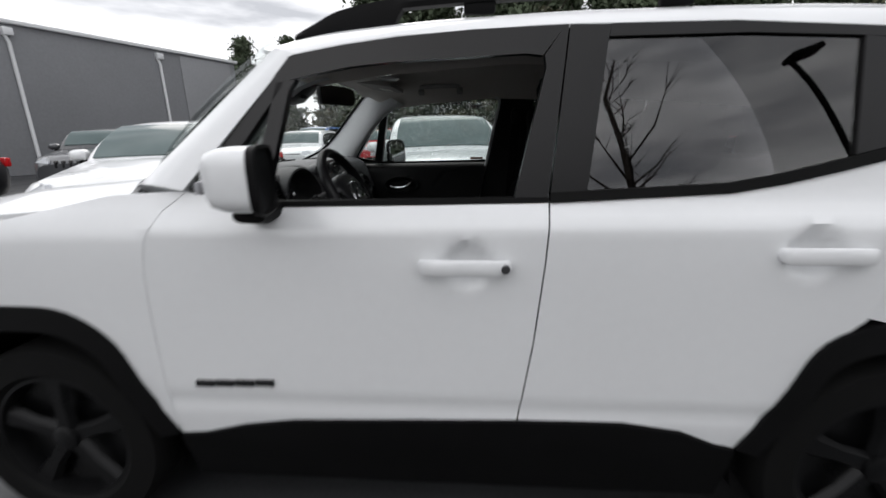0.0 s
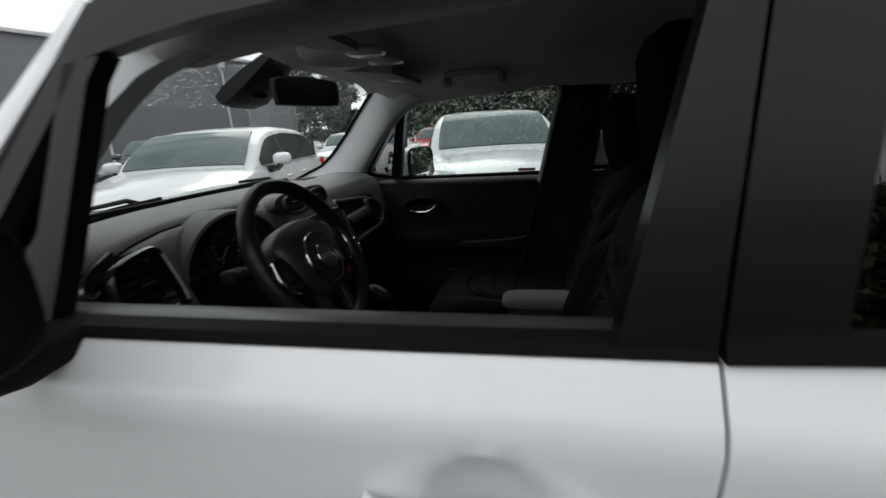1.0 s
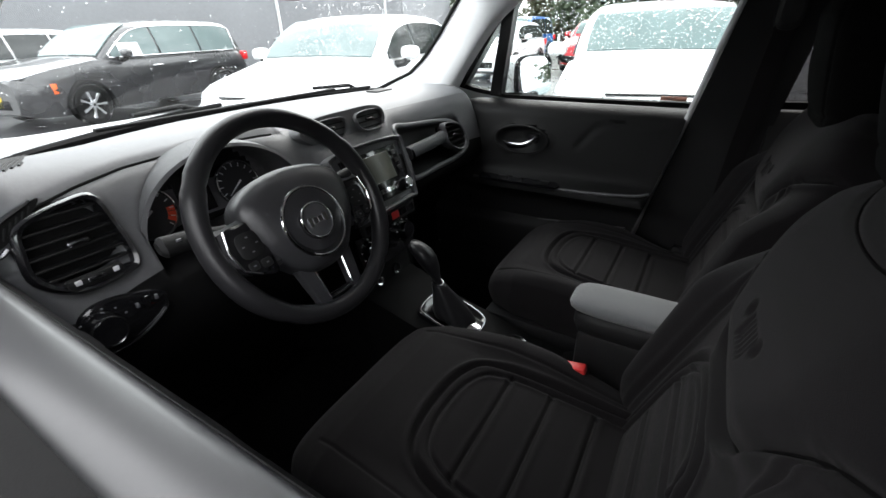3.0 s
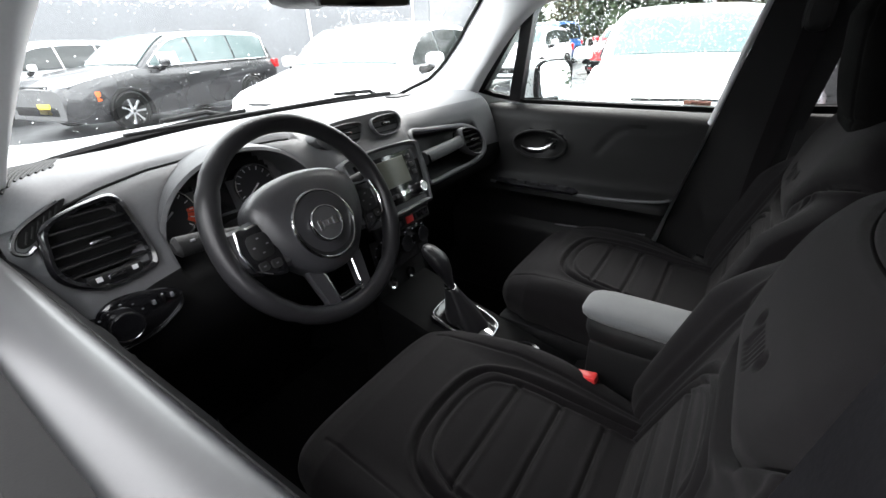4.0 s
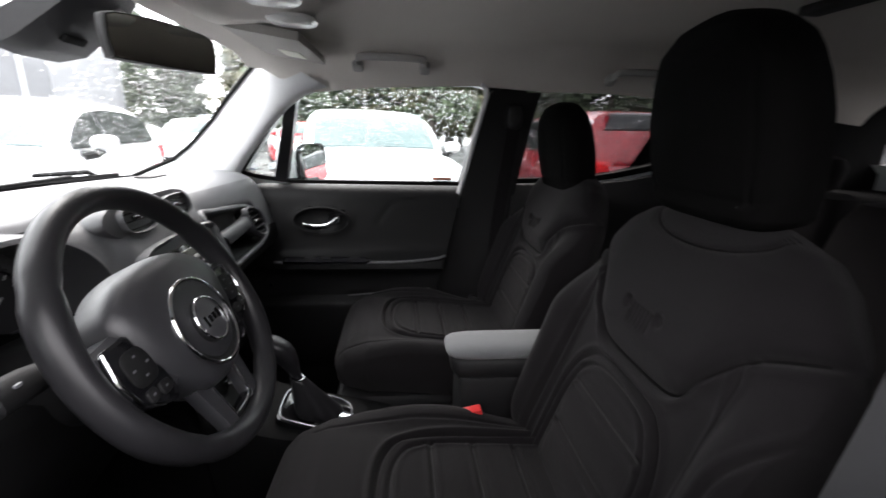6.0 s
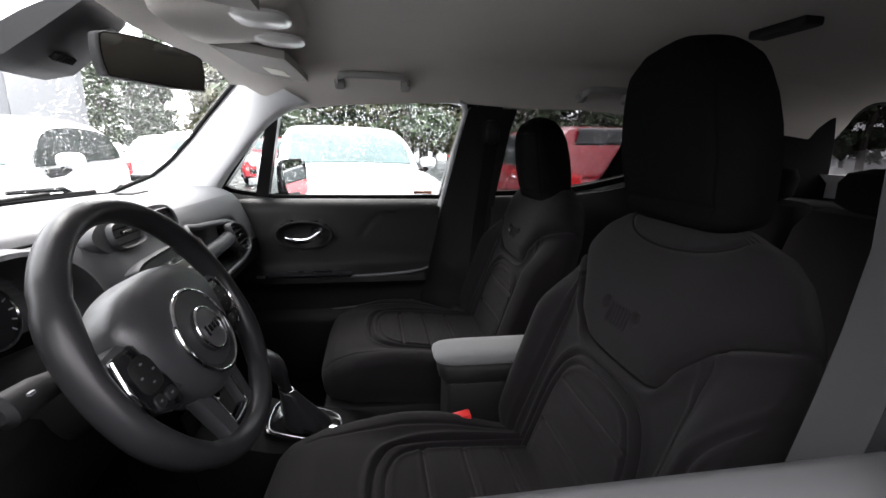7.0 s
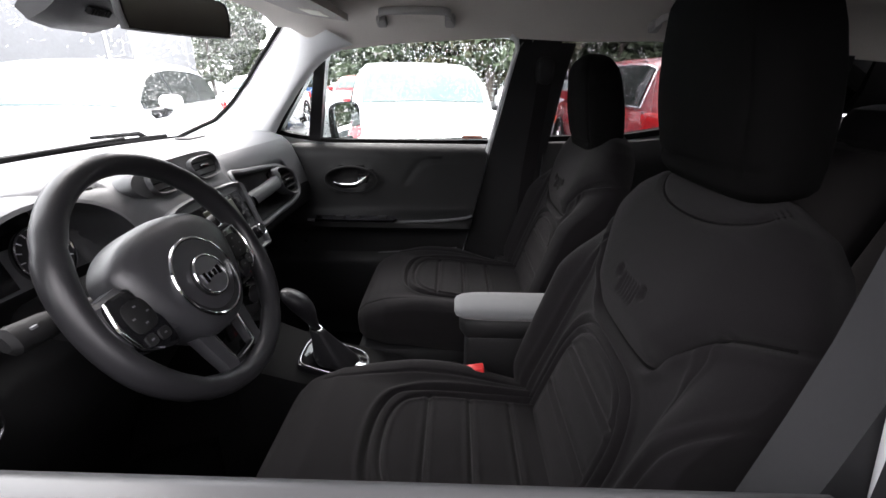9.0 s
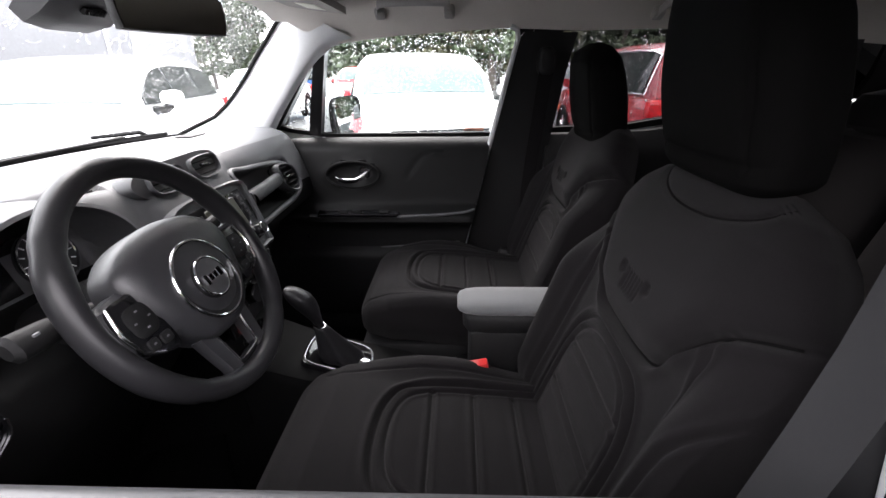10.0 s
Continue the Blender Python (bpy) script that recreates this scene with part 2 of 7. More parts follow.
def sheet(outline, place, depth, step=0.06):
    """A panel of the given outline (two dimensions), laid on a surface by place(a, b), with a thickness vector."""
    bm = bmesh.new()
    bm.faces.new([bm.verts.new((a, b, 0)) for a, b in outline])
    for axis in (0, 1):
        lo, hi = min(p[axis] for p in outline), max(p[axis] for p in outline)
        count = int((hi - lo) / step)
        for k in range(1, count + 1):
            co, no = [0, 0, 0], [0, 0, 0]
            co[axis], no[axis] = lo + (hi - lo) * k / (count + 1), 1
            bmesh.ops.bisect_plane(bm, geom=bm.verts[:] + bm.edges[:] + bm.faces[:], plane_co=co, plane_no=no)
    for vert in bm.verts:
        vert.co = place(vert.co.x, vert.co.y)
    if depth is not None:
        got = bmesh.ops.extrude_face_region(bm, geom=bm.faces[:])["geom"]
        bmesh.ops.translate(bm, vec=depth, verts=[g for g in got if isinstance(g, bmesh.types.BMVert)])
    return bm


def interp(x, table):
    return float(np.interp(x, [a for a, _ in table], [b for _, b in table]))


def slab(bm, outline, origin, u, v, depth, bevel=0.0):
    """A prism: outline in the plane of u and v at origin, raised by depth along their normal."""
    u, v, o = Vector(u), Vector(v), Vector(origin)
    n = u.cross(v).normalized()
    base = [o + u * a + v * b for a, b in outline]
    if bevel:
        c = sum((Vector(p) for p in base), Vector()) / len(base)
        inner = [p + (c - p).normalized() * bevel for p in base]
        mid = [p + n * (depth - bevel * 0.6) for p in base]
        loops = [base, mid, [p + n * depth for p in inner]]
    else:
        loops = [base, [p + n * depth for p in base]]
    return loft(bm, loops)


def grid(rows, wrap=False, caps=False):
    """A mesh from a numpy array of rows of points."""
    r, c, _ = rows.shape
    faces = []
    for i in range(r - 1):
        for j in range(c if wrap else c - 1):
            k = (j + 1) % c
            faces.append((i * c + j, i * c + k, (i + 1) * c + k, (i + 1) * c + j))
    if caps:
        faces += [tuple(range(c))[::-1], tuple((r - 1) * c + j for j in range(c))]
    me = bpy.data.meshes.new("grid")
    me.from_pydata(rows.reshape(-1, 3).tolist(), [], faces)
    me.polygons.foreach_set("use_smooth", [True] * len(faces))
    return me


def far_from(px, py, line):
    """Distance of points to a polyline."""
    best = np.full(px.shape, 9.0)
    for (ax, ay), (bx, by) in zip(line, line[1:]):
        dx, dy = bx - ax, by - ay
        t = np.clip(((px - ax) * dx + (py - ay) * dy) / (dx * dx + dy * dy + 1e-12), 0, 1)
        best = np.minimum(best, np.hypot(px - ax - t * dx, py - ay - t * dy))
    return best


# ---- the car: shell, doors, glass, wheels (nose towards -x, camera side -y) ----
WIDTH = [(0.20, 0.80), (0.30, 0.85), (0.40, 0.878), (0.49, 0.888), (0.525, 0.884), (0.56, 0.893), (0.80, 0.899), (0.97, 0.903), (1.065, 0.902), (1.078, 0.899), (1.088, 0.893), (1.135, 0.857), (1.16, 0.848), (1.50, 0.766), (1.60, 0.738), (1.7, 0.70)]
GUTTER = [(-0.45, 1.525), (-0.40, 1.540), (-0.25, 1.562), (-0.10, 1.577), (0.30, 1.590), (0.77, 1.582), (1.14, 1.553), (1.6, 1.500), (1.9, 1.46)]
car = thing("parked_suv", (0, 0, 0), "white compact SUV with black trim and its front window down", "car")


def side_y(x, z):
    taper = 1 - 0.11 * max(0, (-1.45 - x) / 0.6) ** 2 - 0.09 * max(0, (x - 1.6) / 0.5) ** 2
    return interp(z, WIDTH) * taper


SKEW = 0.04


def on_side(s, inset=0.0, cups=()):
    def place(x, z):
        y = side_y(x, z) - inset
        x = x - SKEW if s > 0 else x
        for cx, cz, cr in cups:
            d = math.hypot(x - cx, (z - cz) * 1.05) / cr
            if d < 1:
                y -= 0.034 * (1 - d * d) ** 0.5
        return (x, s * y, z)
    return place


ARCH_F = [(-0.849, 0.397), (-0.887, 0.477), (-0.938, 0.598), (-0.986, 0.714), (-1.06, 0.789), (-1.159, 0.834), (-1.30, 0.842), (-1.42, 0.834), (-1.52, 0.789), (-1.594, 0.714), (-1.64, 0.598), (-1.69, 0.477), (-1.73, 0.40)]
ARCH_R = [(0.858, 0.412), (0.905, 0.504), (0.96, 0.616), (1.01, 0.738), (1.081, 0.797), (1.169, 0.822), (1.29, 0.828), (1.41, 0.822), (1.50, 0.797), (1.565, 0.738), (1.62, 0.616), (1.67, 0.504), (1.71, 0.412)]
SEAM_F = [(-0.705, 1.178), (-0.775, 1.125), (-0.822, 1.04), (-0.841, 0.952), (-0.850, 0.80), (-0.852, 0.66), (-0.855, 0.54), (-0.849, 0.40)]
SILL = [(-0.845, 0.394), (-0.76, 0.402), (-0.62, 0.440), (-0.459, 0.463), (-0.1, 0.478), (0.231, 0.490), (0.532, 0.493), (0.70, 0.468), (0.80, 0.425), (0.858, 0.410)]
G = 0.0024


def body_side(s):
    inward = (0, -s * 0.025, 0)
    # front fender
    out = [(a - G, b) for a, b in SEAM_F] + ARCH_F + [(-1.95, 0.42), (-2.02, 0.60), (-2.03, 0.90), (-1.96, 1.00), (-1.6, 1.06), (-1.25, 1.105), (-0.95, 1.165)]
    part("front_fender", sheet(curve_poly(out), on_side(s), inward, 0.05), WHITE, car)
    # front door
    door = [(-0.705, 1.174), (-0.58, 1.146), (-0.454, 1.130), (0.0, 1.132), (0.303 - G, 1.135), (0.290, 0.98), (0.266, 0.74), (0.231 - G, 0.490)] + [p for p in SILL[::-1] if p[0] < 0.2] + SEAM_F[::-1]
    cups = [(0.085, 0.975, 0.066)]
    fd = part("front_door", sheet(dedupe(door), on_side(s, cups=cups), inward, 0.022), WHITE, car, "white front door with a black window frame")
    rear = [(0.303 + G, 1.135), (0.757, 1.154), (0.887, 1.174), (1.011, 1.202), (1.15, 1.236), (1.165, 1.10), (1.15, 0.93), (1.115, 0.83)] + ARCH_R[4::-1] + [p for p in SILL[::-1] if 0.3 < p[0] < 0.85] + [(0.231 + G, 0.490), (0.266 + 2 * G, 0.74), (0.290 + 2 * G, 0.98)]
    rd = part("rear_door", sheet(dedupe(rear), on_side(s, cups=[(0.955, 1.01, 0.066)]), inward, 0.022), WHITE, car, "white rear door with privacy glass")
    quarter = [(1.165 + G, 1.24), (1.35, 1.255), (1.9, 1.26), (2.06, 1.2), (2.09, 0.9), (2.06, 0.55), (1.95, 0.42)] + ARCH_R[:4:-1] + [(1.115 + G, 0.835), (1.15 + G, 0.93), (1.165 + G, 1.10)]
    part("rear_quarter_panel", sheet(dedupe(quarter), on_side(s), inward, 0.05), WHITE, car)
    # cladding below and round the wheels
    low = [(-0.845, 0.392), (-0.76, 0.400), (-0.62, 0.438), (-0.459, 0.461), (-0.1, 0.476), (0.231, 0.488), (0.532, 0.491), (0.70, 0.466), (0.80, 0.423), (0.858, 0.408), (0.87, 0.175), (-0.86, 0.175)]
    part("sill_cladding", sheet(low, on_side(s, -0.012), (0, -s * 0.06, 0), 0.08), CLAD, car, "black plastic sill cladding")
    for arch, cx, wide in ((ARCH_F, -1.285, 1), (ARCH_R, 1.285, 1)):
        inner = [(cx + (a - cx) * 0.86, 0.30 + (b - 0.30) * 0.86) for a, b in arch]
        bm = bmesh.new()
        loops = []
        for (a, b), (c, d) in zip(curve(arch, 3), curve(inner, 3)):
            y0, y1 = side_y(a, b), side_y(c, d)
            loops.append([(a, s * (y0 - 0.02), b), (a, s * (y0 + 0.012), b), (c, s * (y1 + 0.020), d), (c, s * (y1 - 0.10), d)])
        loft(bm, loops)
        part("wheel_arch_trim", bm, CLAD, car, "black plastic wheel arch trim")
        bm = bmesh.new()
        well = [(cx + 0.405 * math.cos(a), 0.345 + 0.415 * math.sin(a)) for a in np.linspace(-0.25, math.pi + 0.25, 25)]
        loft(bm, [[(a, s * d, b) for a, b in well] for d in (0.845, 0.58)], closed=False)
        loft(bm, [[(cx + k * (a - cx), s * 0.58, 0.345 + k * (b - 0.345)) for a, b in well] for k in (1.0, 0.05)], closed=False)
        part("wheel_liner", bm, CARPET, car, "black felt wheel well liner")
    # door handles with their keyhole
    for parent, x0, x1, z in ((fd, -0.047, 0.205, 0.976), (rd, 0.865, 1.09, 1.008)):
        bm = bmesh.new()
        pts = [(x0, side_y(x0, z) + 0.002, z), (x0 + 0.02, side_y(x0, z) + 0.022, z), (x0 + 0.07, side_y(x0, z) + 0.036, z + 0.003), (x1 - 0.09, side_y(x1, z) + 0.036, z + 0.003), (x1 - 0.03, side_y(x1, z) + 0.028, z), (x1, side_y(x1, z) + 0.004, z)]
        path = curve([(a, s * b, c) for a, b, c in pts], 5)
        loops = []
        for k, p in enumerate(path):
            t = k / (len(path) - 1)
            h = 0.0195 * (1 - abs(2 * t - 1) ** 6) ** 0.5 + 0.003
            loops.append(ring(p, (0, s, 0), (0, 0, 1), 0.011, h, 12, 2.6))
        loft(bm, loops)
        hd = part("door_handle", bm, WHITE, parent, "white body-coloured pull handle")
        if parent is fd:
            bm = bmesh.new()
            c = (0.186, s * (side_y(0.186, z) + 0.033), z)
            loft(bm, [ring(c, (1, 0, 0), (0, 0, 1), 0.013, n=20), ring((c[0], c[1] + s * 0.008, c[2]), (1, 0, 0), (0, 0, 1), 0.011, n=20)])
            part("lock_cylinder", bm, DARKCHROME, fd, "dull metal key cylinder")
    # black window frame of the front door
    def strip(name, outline, parent, material=SATIN, inset=-0.004, deep=0.045, step=0.07):
        deep = deep if s > 0 else min(deep, 0.032)
        return part(name, sheet(outline, on_side(s, inset), (0, -s * deep, 0), step), material, parent)
    strip("window_frame_top", [(-0.435, 1.462), (-0.330, 1.484), (-0.23, 1.499), (-0.10, 1.508), (0.14, 1.514), (0.243, 1.516), (0.285, 1.510), (0.345, 1.586), (0.10, 1.583), (-0.10, 1.572), (-0.25, 1.557), (-0.395, 1.535)], fd)
    strip("window_frame_front", [(-0.700, 1.178), (-0.640, 1.170), (-0.425, 1.450), (-0.395, 1.533), (-0.402, 1.533)], fd)
    strip("window_divider", [(-0.525, 1.140), (-0.478, 1.138), (-0.405, 1.440), (-0.385, 1.470), (-0.440, 1.464)], fd)
    strip("pillar_trim_rear", [(0.212, 1.150), (0.302 - G, 1.150), (0.352, 1.586), (0.344, 1.586), (0.290, 1.510), (0.294, 1.480)], fd, SATIN)
    strip("belt_seal", [(-0.700, 1.176), (-0.58, 1.148), (-0.454, 1.132), (0.0, 1.134), (0.303 - G, 1.137), (0.303 - G, 1.150), (0.0, 1.147), (-0.454, 1.146), (-0.60, 1.170), (-0.66, 1.19)], fd, RUBBER, -0.003, 0.04)
    # rear door frame
    strip("pillar_trim_front", [(0.304 + G, 1.16), (0.400, 1.16), (0.452, 1.545), (0.46, 1.582), (0.356, 1.586)], rd, SATIN)
    strip("window_frame_top", [(0.455, 1.552), (0.80, 1.548), (1.05, 1.532), (1.13, 1.524), (1.14, 1.549), (0.77, 1.578), (0.46, 1.584)], rd)
    strip("window_frame_rear", [(1.052, 1.246), (1.15, 1.270), (1.13, 1.522), (1.068, 1.530)], rd, SATIN)
    strip("belt_seal", [(0.303 + G, 1.137), (0.757, 1.156), (0.887, 1.176), (1.011, 1.204), (1.15, 1.238), (1.15, 1.268), (1.0, 1.230), (0.87, 1.200), (0.75, 1.180), (0.303 + G, 1.162)], rd, RUBBER, -0.008, 0.05)
    pane = part("window_pane", sheet([(0.395, 1.158), (0.75, 1.176), (0.87, 1.196), (1.060, 1.244), (1.074, 1.533), (0.80, 1.552), (0.45, 1.556)], on_side(s, 0.006 if s < 0 else 0.022), (0, -s * 0.004, 0), 0.3), TINT, rd, "dark privacy glass with rain on it")
    pane.visible_shadow = False
    qp = part("quarter_pane", sheet([(-0.650, 1.172), (-0.515, 1.148), (-0.425, 1.455)], on_side(s, 0.022), (0, -s * 0.004, 0), 0.3), CLEAR, fd, "small fixed triangular pane")
    qp.visible_shadow = False
    if s > 0:
        fp = part("window_pane", sheet([(-0.495, 1.14), (0.205, 1.142), (0.282, 1.505), (0.245, 1.525), (-0.10, 1.515), (-0.33, 1.49), (-0.405, 1.455)], on_side(s, 0.022), (0, -s * 0.004, 0), 0.3), CLEAR, fd, "raised clear window, beaded with rain")
        fp.visible_shadow = False
        bm = bmesh.new()
        slab(bm, [(-0.040, -0.006), (0.040, -0.006), (0.040, 0.008), (-0.040, 0.008)], (0.105, 0.832, 1.158), (1, 0, 0), (0, -0.26, 0.965), 0.0015)
        part("pane_sticker", bm, mat("faded_red_sticker", (0.40, 0.16, 0.12), 0.6, coarse=0.3, c_scale=60), fd, "small faded red sticker")
    # upper quarter behind the rear door
    strip("rear_pillar", [(1.165, 1.245), (1.35, 1.258), (1.38, 1.29), (1.33, 1.50), (1.142, 1.522)], car, WHITE, -0.002, 0.03)
    q2 = part("rear_quarter_pane", sheet([(1.38, 1.265), (1.80, 1.265), (1.74, 1.455), (1.34, 1.492)], on_side(s, 0.015), (0, -s * 0.004, 0), 0.3), TINT2, car, "dark rear quarter glass")
    q2.visible_shadow = False
    strip("tail_pillar", [(1.80, 1.262), (1.95, 1.258), (1.88, 1.46), (1.74, 1.452)], car, WHITE, -0.002, 0.03)
    # windscreen pillar
    bm = bmesh.new()
    loops = []
    for k in range(9):
        t = k / 8
        e1 = Vector((-0.708, -0.862, 1.180)).lerp(Vector((-0.392, -0.758, 1.538)), t)
        e2 = Vector((-0.90, -0.79, 1.185)).lerp(Vector((-0.488, -0.655, 1.572)), t)
        m = (e1 + e2) / 2 + Vector((-0.012, -0.016, 0.012)) * (1 - 0.6 * t)
        loops.append([(p.x, -s * p.y, p.z) for p in (e1, e1.lerp(m, 0.5) + Vector((-0.004, -0.008, 0.004)), m, e2.lerp(m, 0.5) + Vector((-0.004, -0.004, 0.006)), e2, e2 + Vector((0.03, 0.03, -0.03)), e1 + Vector((-0.01, 0.045, -0.01)))])
    loft(bm, loops)
    part("windscreen_pillar", bm, WHITE, car)
    # outside mirror
    bm = bmesh.new()
    loops = []
    deep = 1.75 if s < 0 else 1.0
    for k, (dx, f) in enumerate([(-0.050 * deep, 0.30), (-0.047 * deep, 0.62), (-0.036 * deep, 0.86), (-0.016 * deep, 0.97), (0.006, 1.0), (0.052 if s < 0 else 0.062, 1.0)]):
        loops.append(ring((-0.480 + dx * 0.9 - (SKEW if s > 0 else 0), s * 0.990, 1.205), (0, s, 0), (0, 0, 1), 0.094 * f, 0.078 * f, 32, 4.0))
    loft(bm, loops)
    swing(bm, s)
    mh = part("mirror_shell", bm, WHITE, car, "white mirror housing with a clear signal lens")
    bm = bmesh.new()
    loft(bm, [ring(((-0.432 if s < 0 else -0.426) - (SKEW if s > 0 else 0), s * 0.990, 1.203), (0, s, 0), (0, 0, 1), 0.095, 0.081, 32, 4.0), ring((-0.412 - (SKEW if s > 0 else 0), s * 0.990, 1.201), (0, s, 0), (0, 0, 1), 0.096, 0.084, 32, 4.0), ring((-0.409 - (SKEW if s > 0 else 0), s * 0.990, 1.201), (0, s, 0), (0, 0, 1), 0.089, 0.077, 32, 4.0), ring((-0.420 - (SKEW + 0.035 if s > 0 else 0), s * 0.990, 1.201), (0, s, 0), (0, 0, 1), 0.086, 0.074, 32, 4.0)])
    swing(bm, s)
    part("mirror_rim", bm, CLAD, mh, "black plastic rim")
    bm = bmesh.new()
    tilt = Matrix.Rotation(radians(4), 4, "Z") @ Matrix.Rotation(radians(-8 if s > 0 else 0), 4, "Y")
    loft(bm, [[tuple(Vector(((-0.408 if s > 0 else -0.430) - (SKEW if s > 0 else 0), s * 0.990, 1.201)) + tilt @ Vector(p)) for p in ring((d, 0, 0), (0, 1, 0), (0, 0, 1), 0.090 if s > 0 else 0.084, 0.078 if s > 0 else 0.072, 32, 4.0)] for d in (0.0, 0.004)])
    swing(bm, s)
    part("mirror_glass", bm, MIRROR, mh, "silvered mirror glass")
    bm = bmesh.new()
    loft(bm, [ring((-0.47, s * 0.845, 1.128), (1, 0, 0), (0, 0, 1), 0.046, 0.024, 20, 3), ring((-0.468, s * 0.92, 1.120), (1, 0, 0), (0, 0, 1), 0.044, 0.024, 20, 3), ring((-0.46, s * 0.98, 1.128), (1, 0, 0), (0, 0, 1), 0.042, 0.018, 20, 3)])
    part("mirror_arm", bm, CLAD, mh, "black plastic mirror foot")
    bm = bmesh.new()
    slab(bm, [(-0.07, -0.014), (0.07, -0.014), (0.07, 0.014), (-0.07, 0.014)], (-0.551 - (SKEW if s > 0 else 0.016), s * 0.990, 1.190), (0, -s, 0) if s < 0 else (0, -1, 0), (0, 0, 1), 0.004, 0.003)
    swing(bm, s)
    part("signal_lens", bm, mat("signal_lens", (0.5, 0.5, 0.52), 0.15, coarse=0.1), mh, "grey clear signal lens")
    # model badge: dark bars
    if s < 0:
        x = -0.753
        for w in (0.060, 0.062, 0.064, 0.060):
            bm = bmesh.new()
            z = 0.596 + (x + 0.62) * 0.03
            box(bm, (x + w / 2, -side_y(x, z) - 0.003, z), (w - 0.0015, 0.008, 0.022), 0.002)
            part("badge_bar", bm, GLOSS, fd, "glossy black badge bar")
            x += w + 0.002
    return fd, rd


def swing(bm, s):
    """Turns an outside mirror a little towards the car."""
    for vert in bm.verts:
        vert.co.x += (0.42 if s > 0 else 0.24) * (abs(vert.co.y) - 0.97) + (0.012 if s < 0 else 0.0)
        vert.co.z += 0.018 if s < 0 else 0.0


def dedupe(pts):
    out = []
    for p in pts:
        if not out or math.hypot(p[0] - out[-1][0], p[1] - out[-1][1]) > 0.003:
            out.append(p)
    return out


def curve_poly(pts):
    return dedupe(pts)


door_left, rear_left = body_side(-1)
door_right, rear_right = body_side(1)

# roof
ROOF_Z = [(-0.53, 1.600), (-0.45, 1.615), (-0.3, 1.636), (0.0, 1.655), (0.4, 1.664), (1.0, 1.660), (1.5, 1.636), (1.78, 1.60), (1.88, 1.57)]
xs, us = np.linspace(-0.53, 1.88, 40), np.linspace(-1, 1, 41)
rows = []
for x in xs:
    zg = interp(x, GUTTER) if x > -0.45 else interp(x, [(-0.53, 1.575), (-0.45, 1.548)])
    yg = interp(zg, WIDTH) - 0.003 - 0.10 * max(0, (-0.40 - x) / 0.13) - 0.06 * max(0, (x - 1.3) / 0.5) ** 2
    zc = interp(x, ROOF_Z)
    rows.append([(x, yg * math.copysign(abs(u) ** 0.85, u), zg + (zc - zg) * (1 - abs(u) ** 5) ** 0.6) for u in us])
bm = bmesh.new()
bm.from_mesh(grid(np.array(rows)))
bmesh.ops.recalc_face_normals(bm, faces=bm.faces)
got = bmesh.ops.extrude_face_region(bm, geom=bm.faces[:])["geom"]
bmesh.ops.translate(bm, vec=(0, 0, -0.012), verts=[g for g in got if isinstance(g, bmesh.types.BMVert)])
part("roof", bm, WHITE, car)
for s in (-1, 1):
    bm = bmesh.new()
    top = curve([(-0.42, 1.612), (-0.36, 1.640), (-0.29, 1.670), (-0.19, 1.689), (-0.10, 1.696), (0.2, 1.706), (0.7, 1.708), (1.2, 1.692), (1.38, 1.668), (1.5, 1.622)], 5)
    loops = []
    for x, z in top:
        low = z - 0.030 if -0.12 < x < 1.22 else min(z - 0.010, interp(x, ROOF_Z) - 0.030)
        y = s * interp(x, [(-0.42, 0.640), (-0.2, 0.634), (0.7, 0.630), (1.5, 0.620)])
        loops.append([(x, y + d, zz) for d, zz in ((-0.017, low), (-0.019, (low + z) / 2), (-0.011, z - 0.003), (0.0, z), (0.011, z - 0.003), (0.019, (low + z) / 2), (0.017, low))])
    loft(bm, loops)
    part("roof_rail", bm, CLAD, car, "black roof rail")
    for x in (0.12, 0.66, 1.18):
        bm = bmesh.new()
        box(bm, (x, s * 0.63, 1.668), (0.09, 0.03, 0.046), 0.008)
        part("rail_foot", bm, CLAD, car)


# windscreen, bonnet, nose, tail
def screen_point(u, t):
    base = Vector((-1.14 + 0.235 * u * u, 0.765 * u, 1.165 + 0.01 * (1 - u * u)))
    top = Vector((-0.575 + 0.075 * u * u, 0.640 * u, 1.606 - 0.016 * u * u))
    p = base.lerp(top, t)
    return p + Vector((-0.02, 0, 0.02)) * (4 * t * (1 - t))


rows = np.array([[tuple(screen_point(u, t)) for u in np.linspace(-1.06, 1.06, 27)] for t in np.linspace(0, 1, 13)])
ws = part("windscreen", grid(rows), CLEAR, car, "clear windscreen covered in raindrops")
ws.visible_shadow = False
bm = bmesh.new()
loops = []
for u in np.linspace(-1, 1, 25):
    p = screen_point(u, 0)
    q = screen_point(u, 0.030)
    loops.append([tuple(p + Vector((-0.05, 0, -0.030))), tuple(p + Vector((-0.02, 0, -0.012))), tuple(p + Vector((0.004, 0, -0.002))), tuple(q + Vector((0.006, 0, -0.006))), tuple(q + Vector((0.010, 0, -0.012))), tuple(p + Vector((0.0, 0, -0.05)))])
loft(bm, loops)
part("cowl_panel", bm, CLAD, car, "black cowl panel under the windscreen")
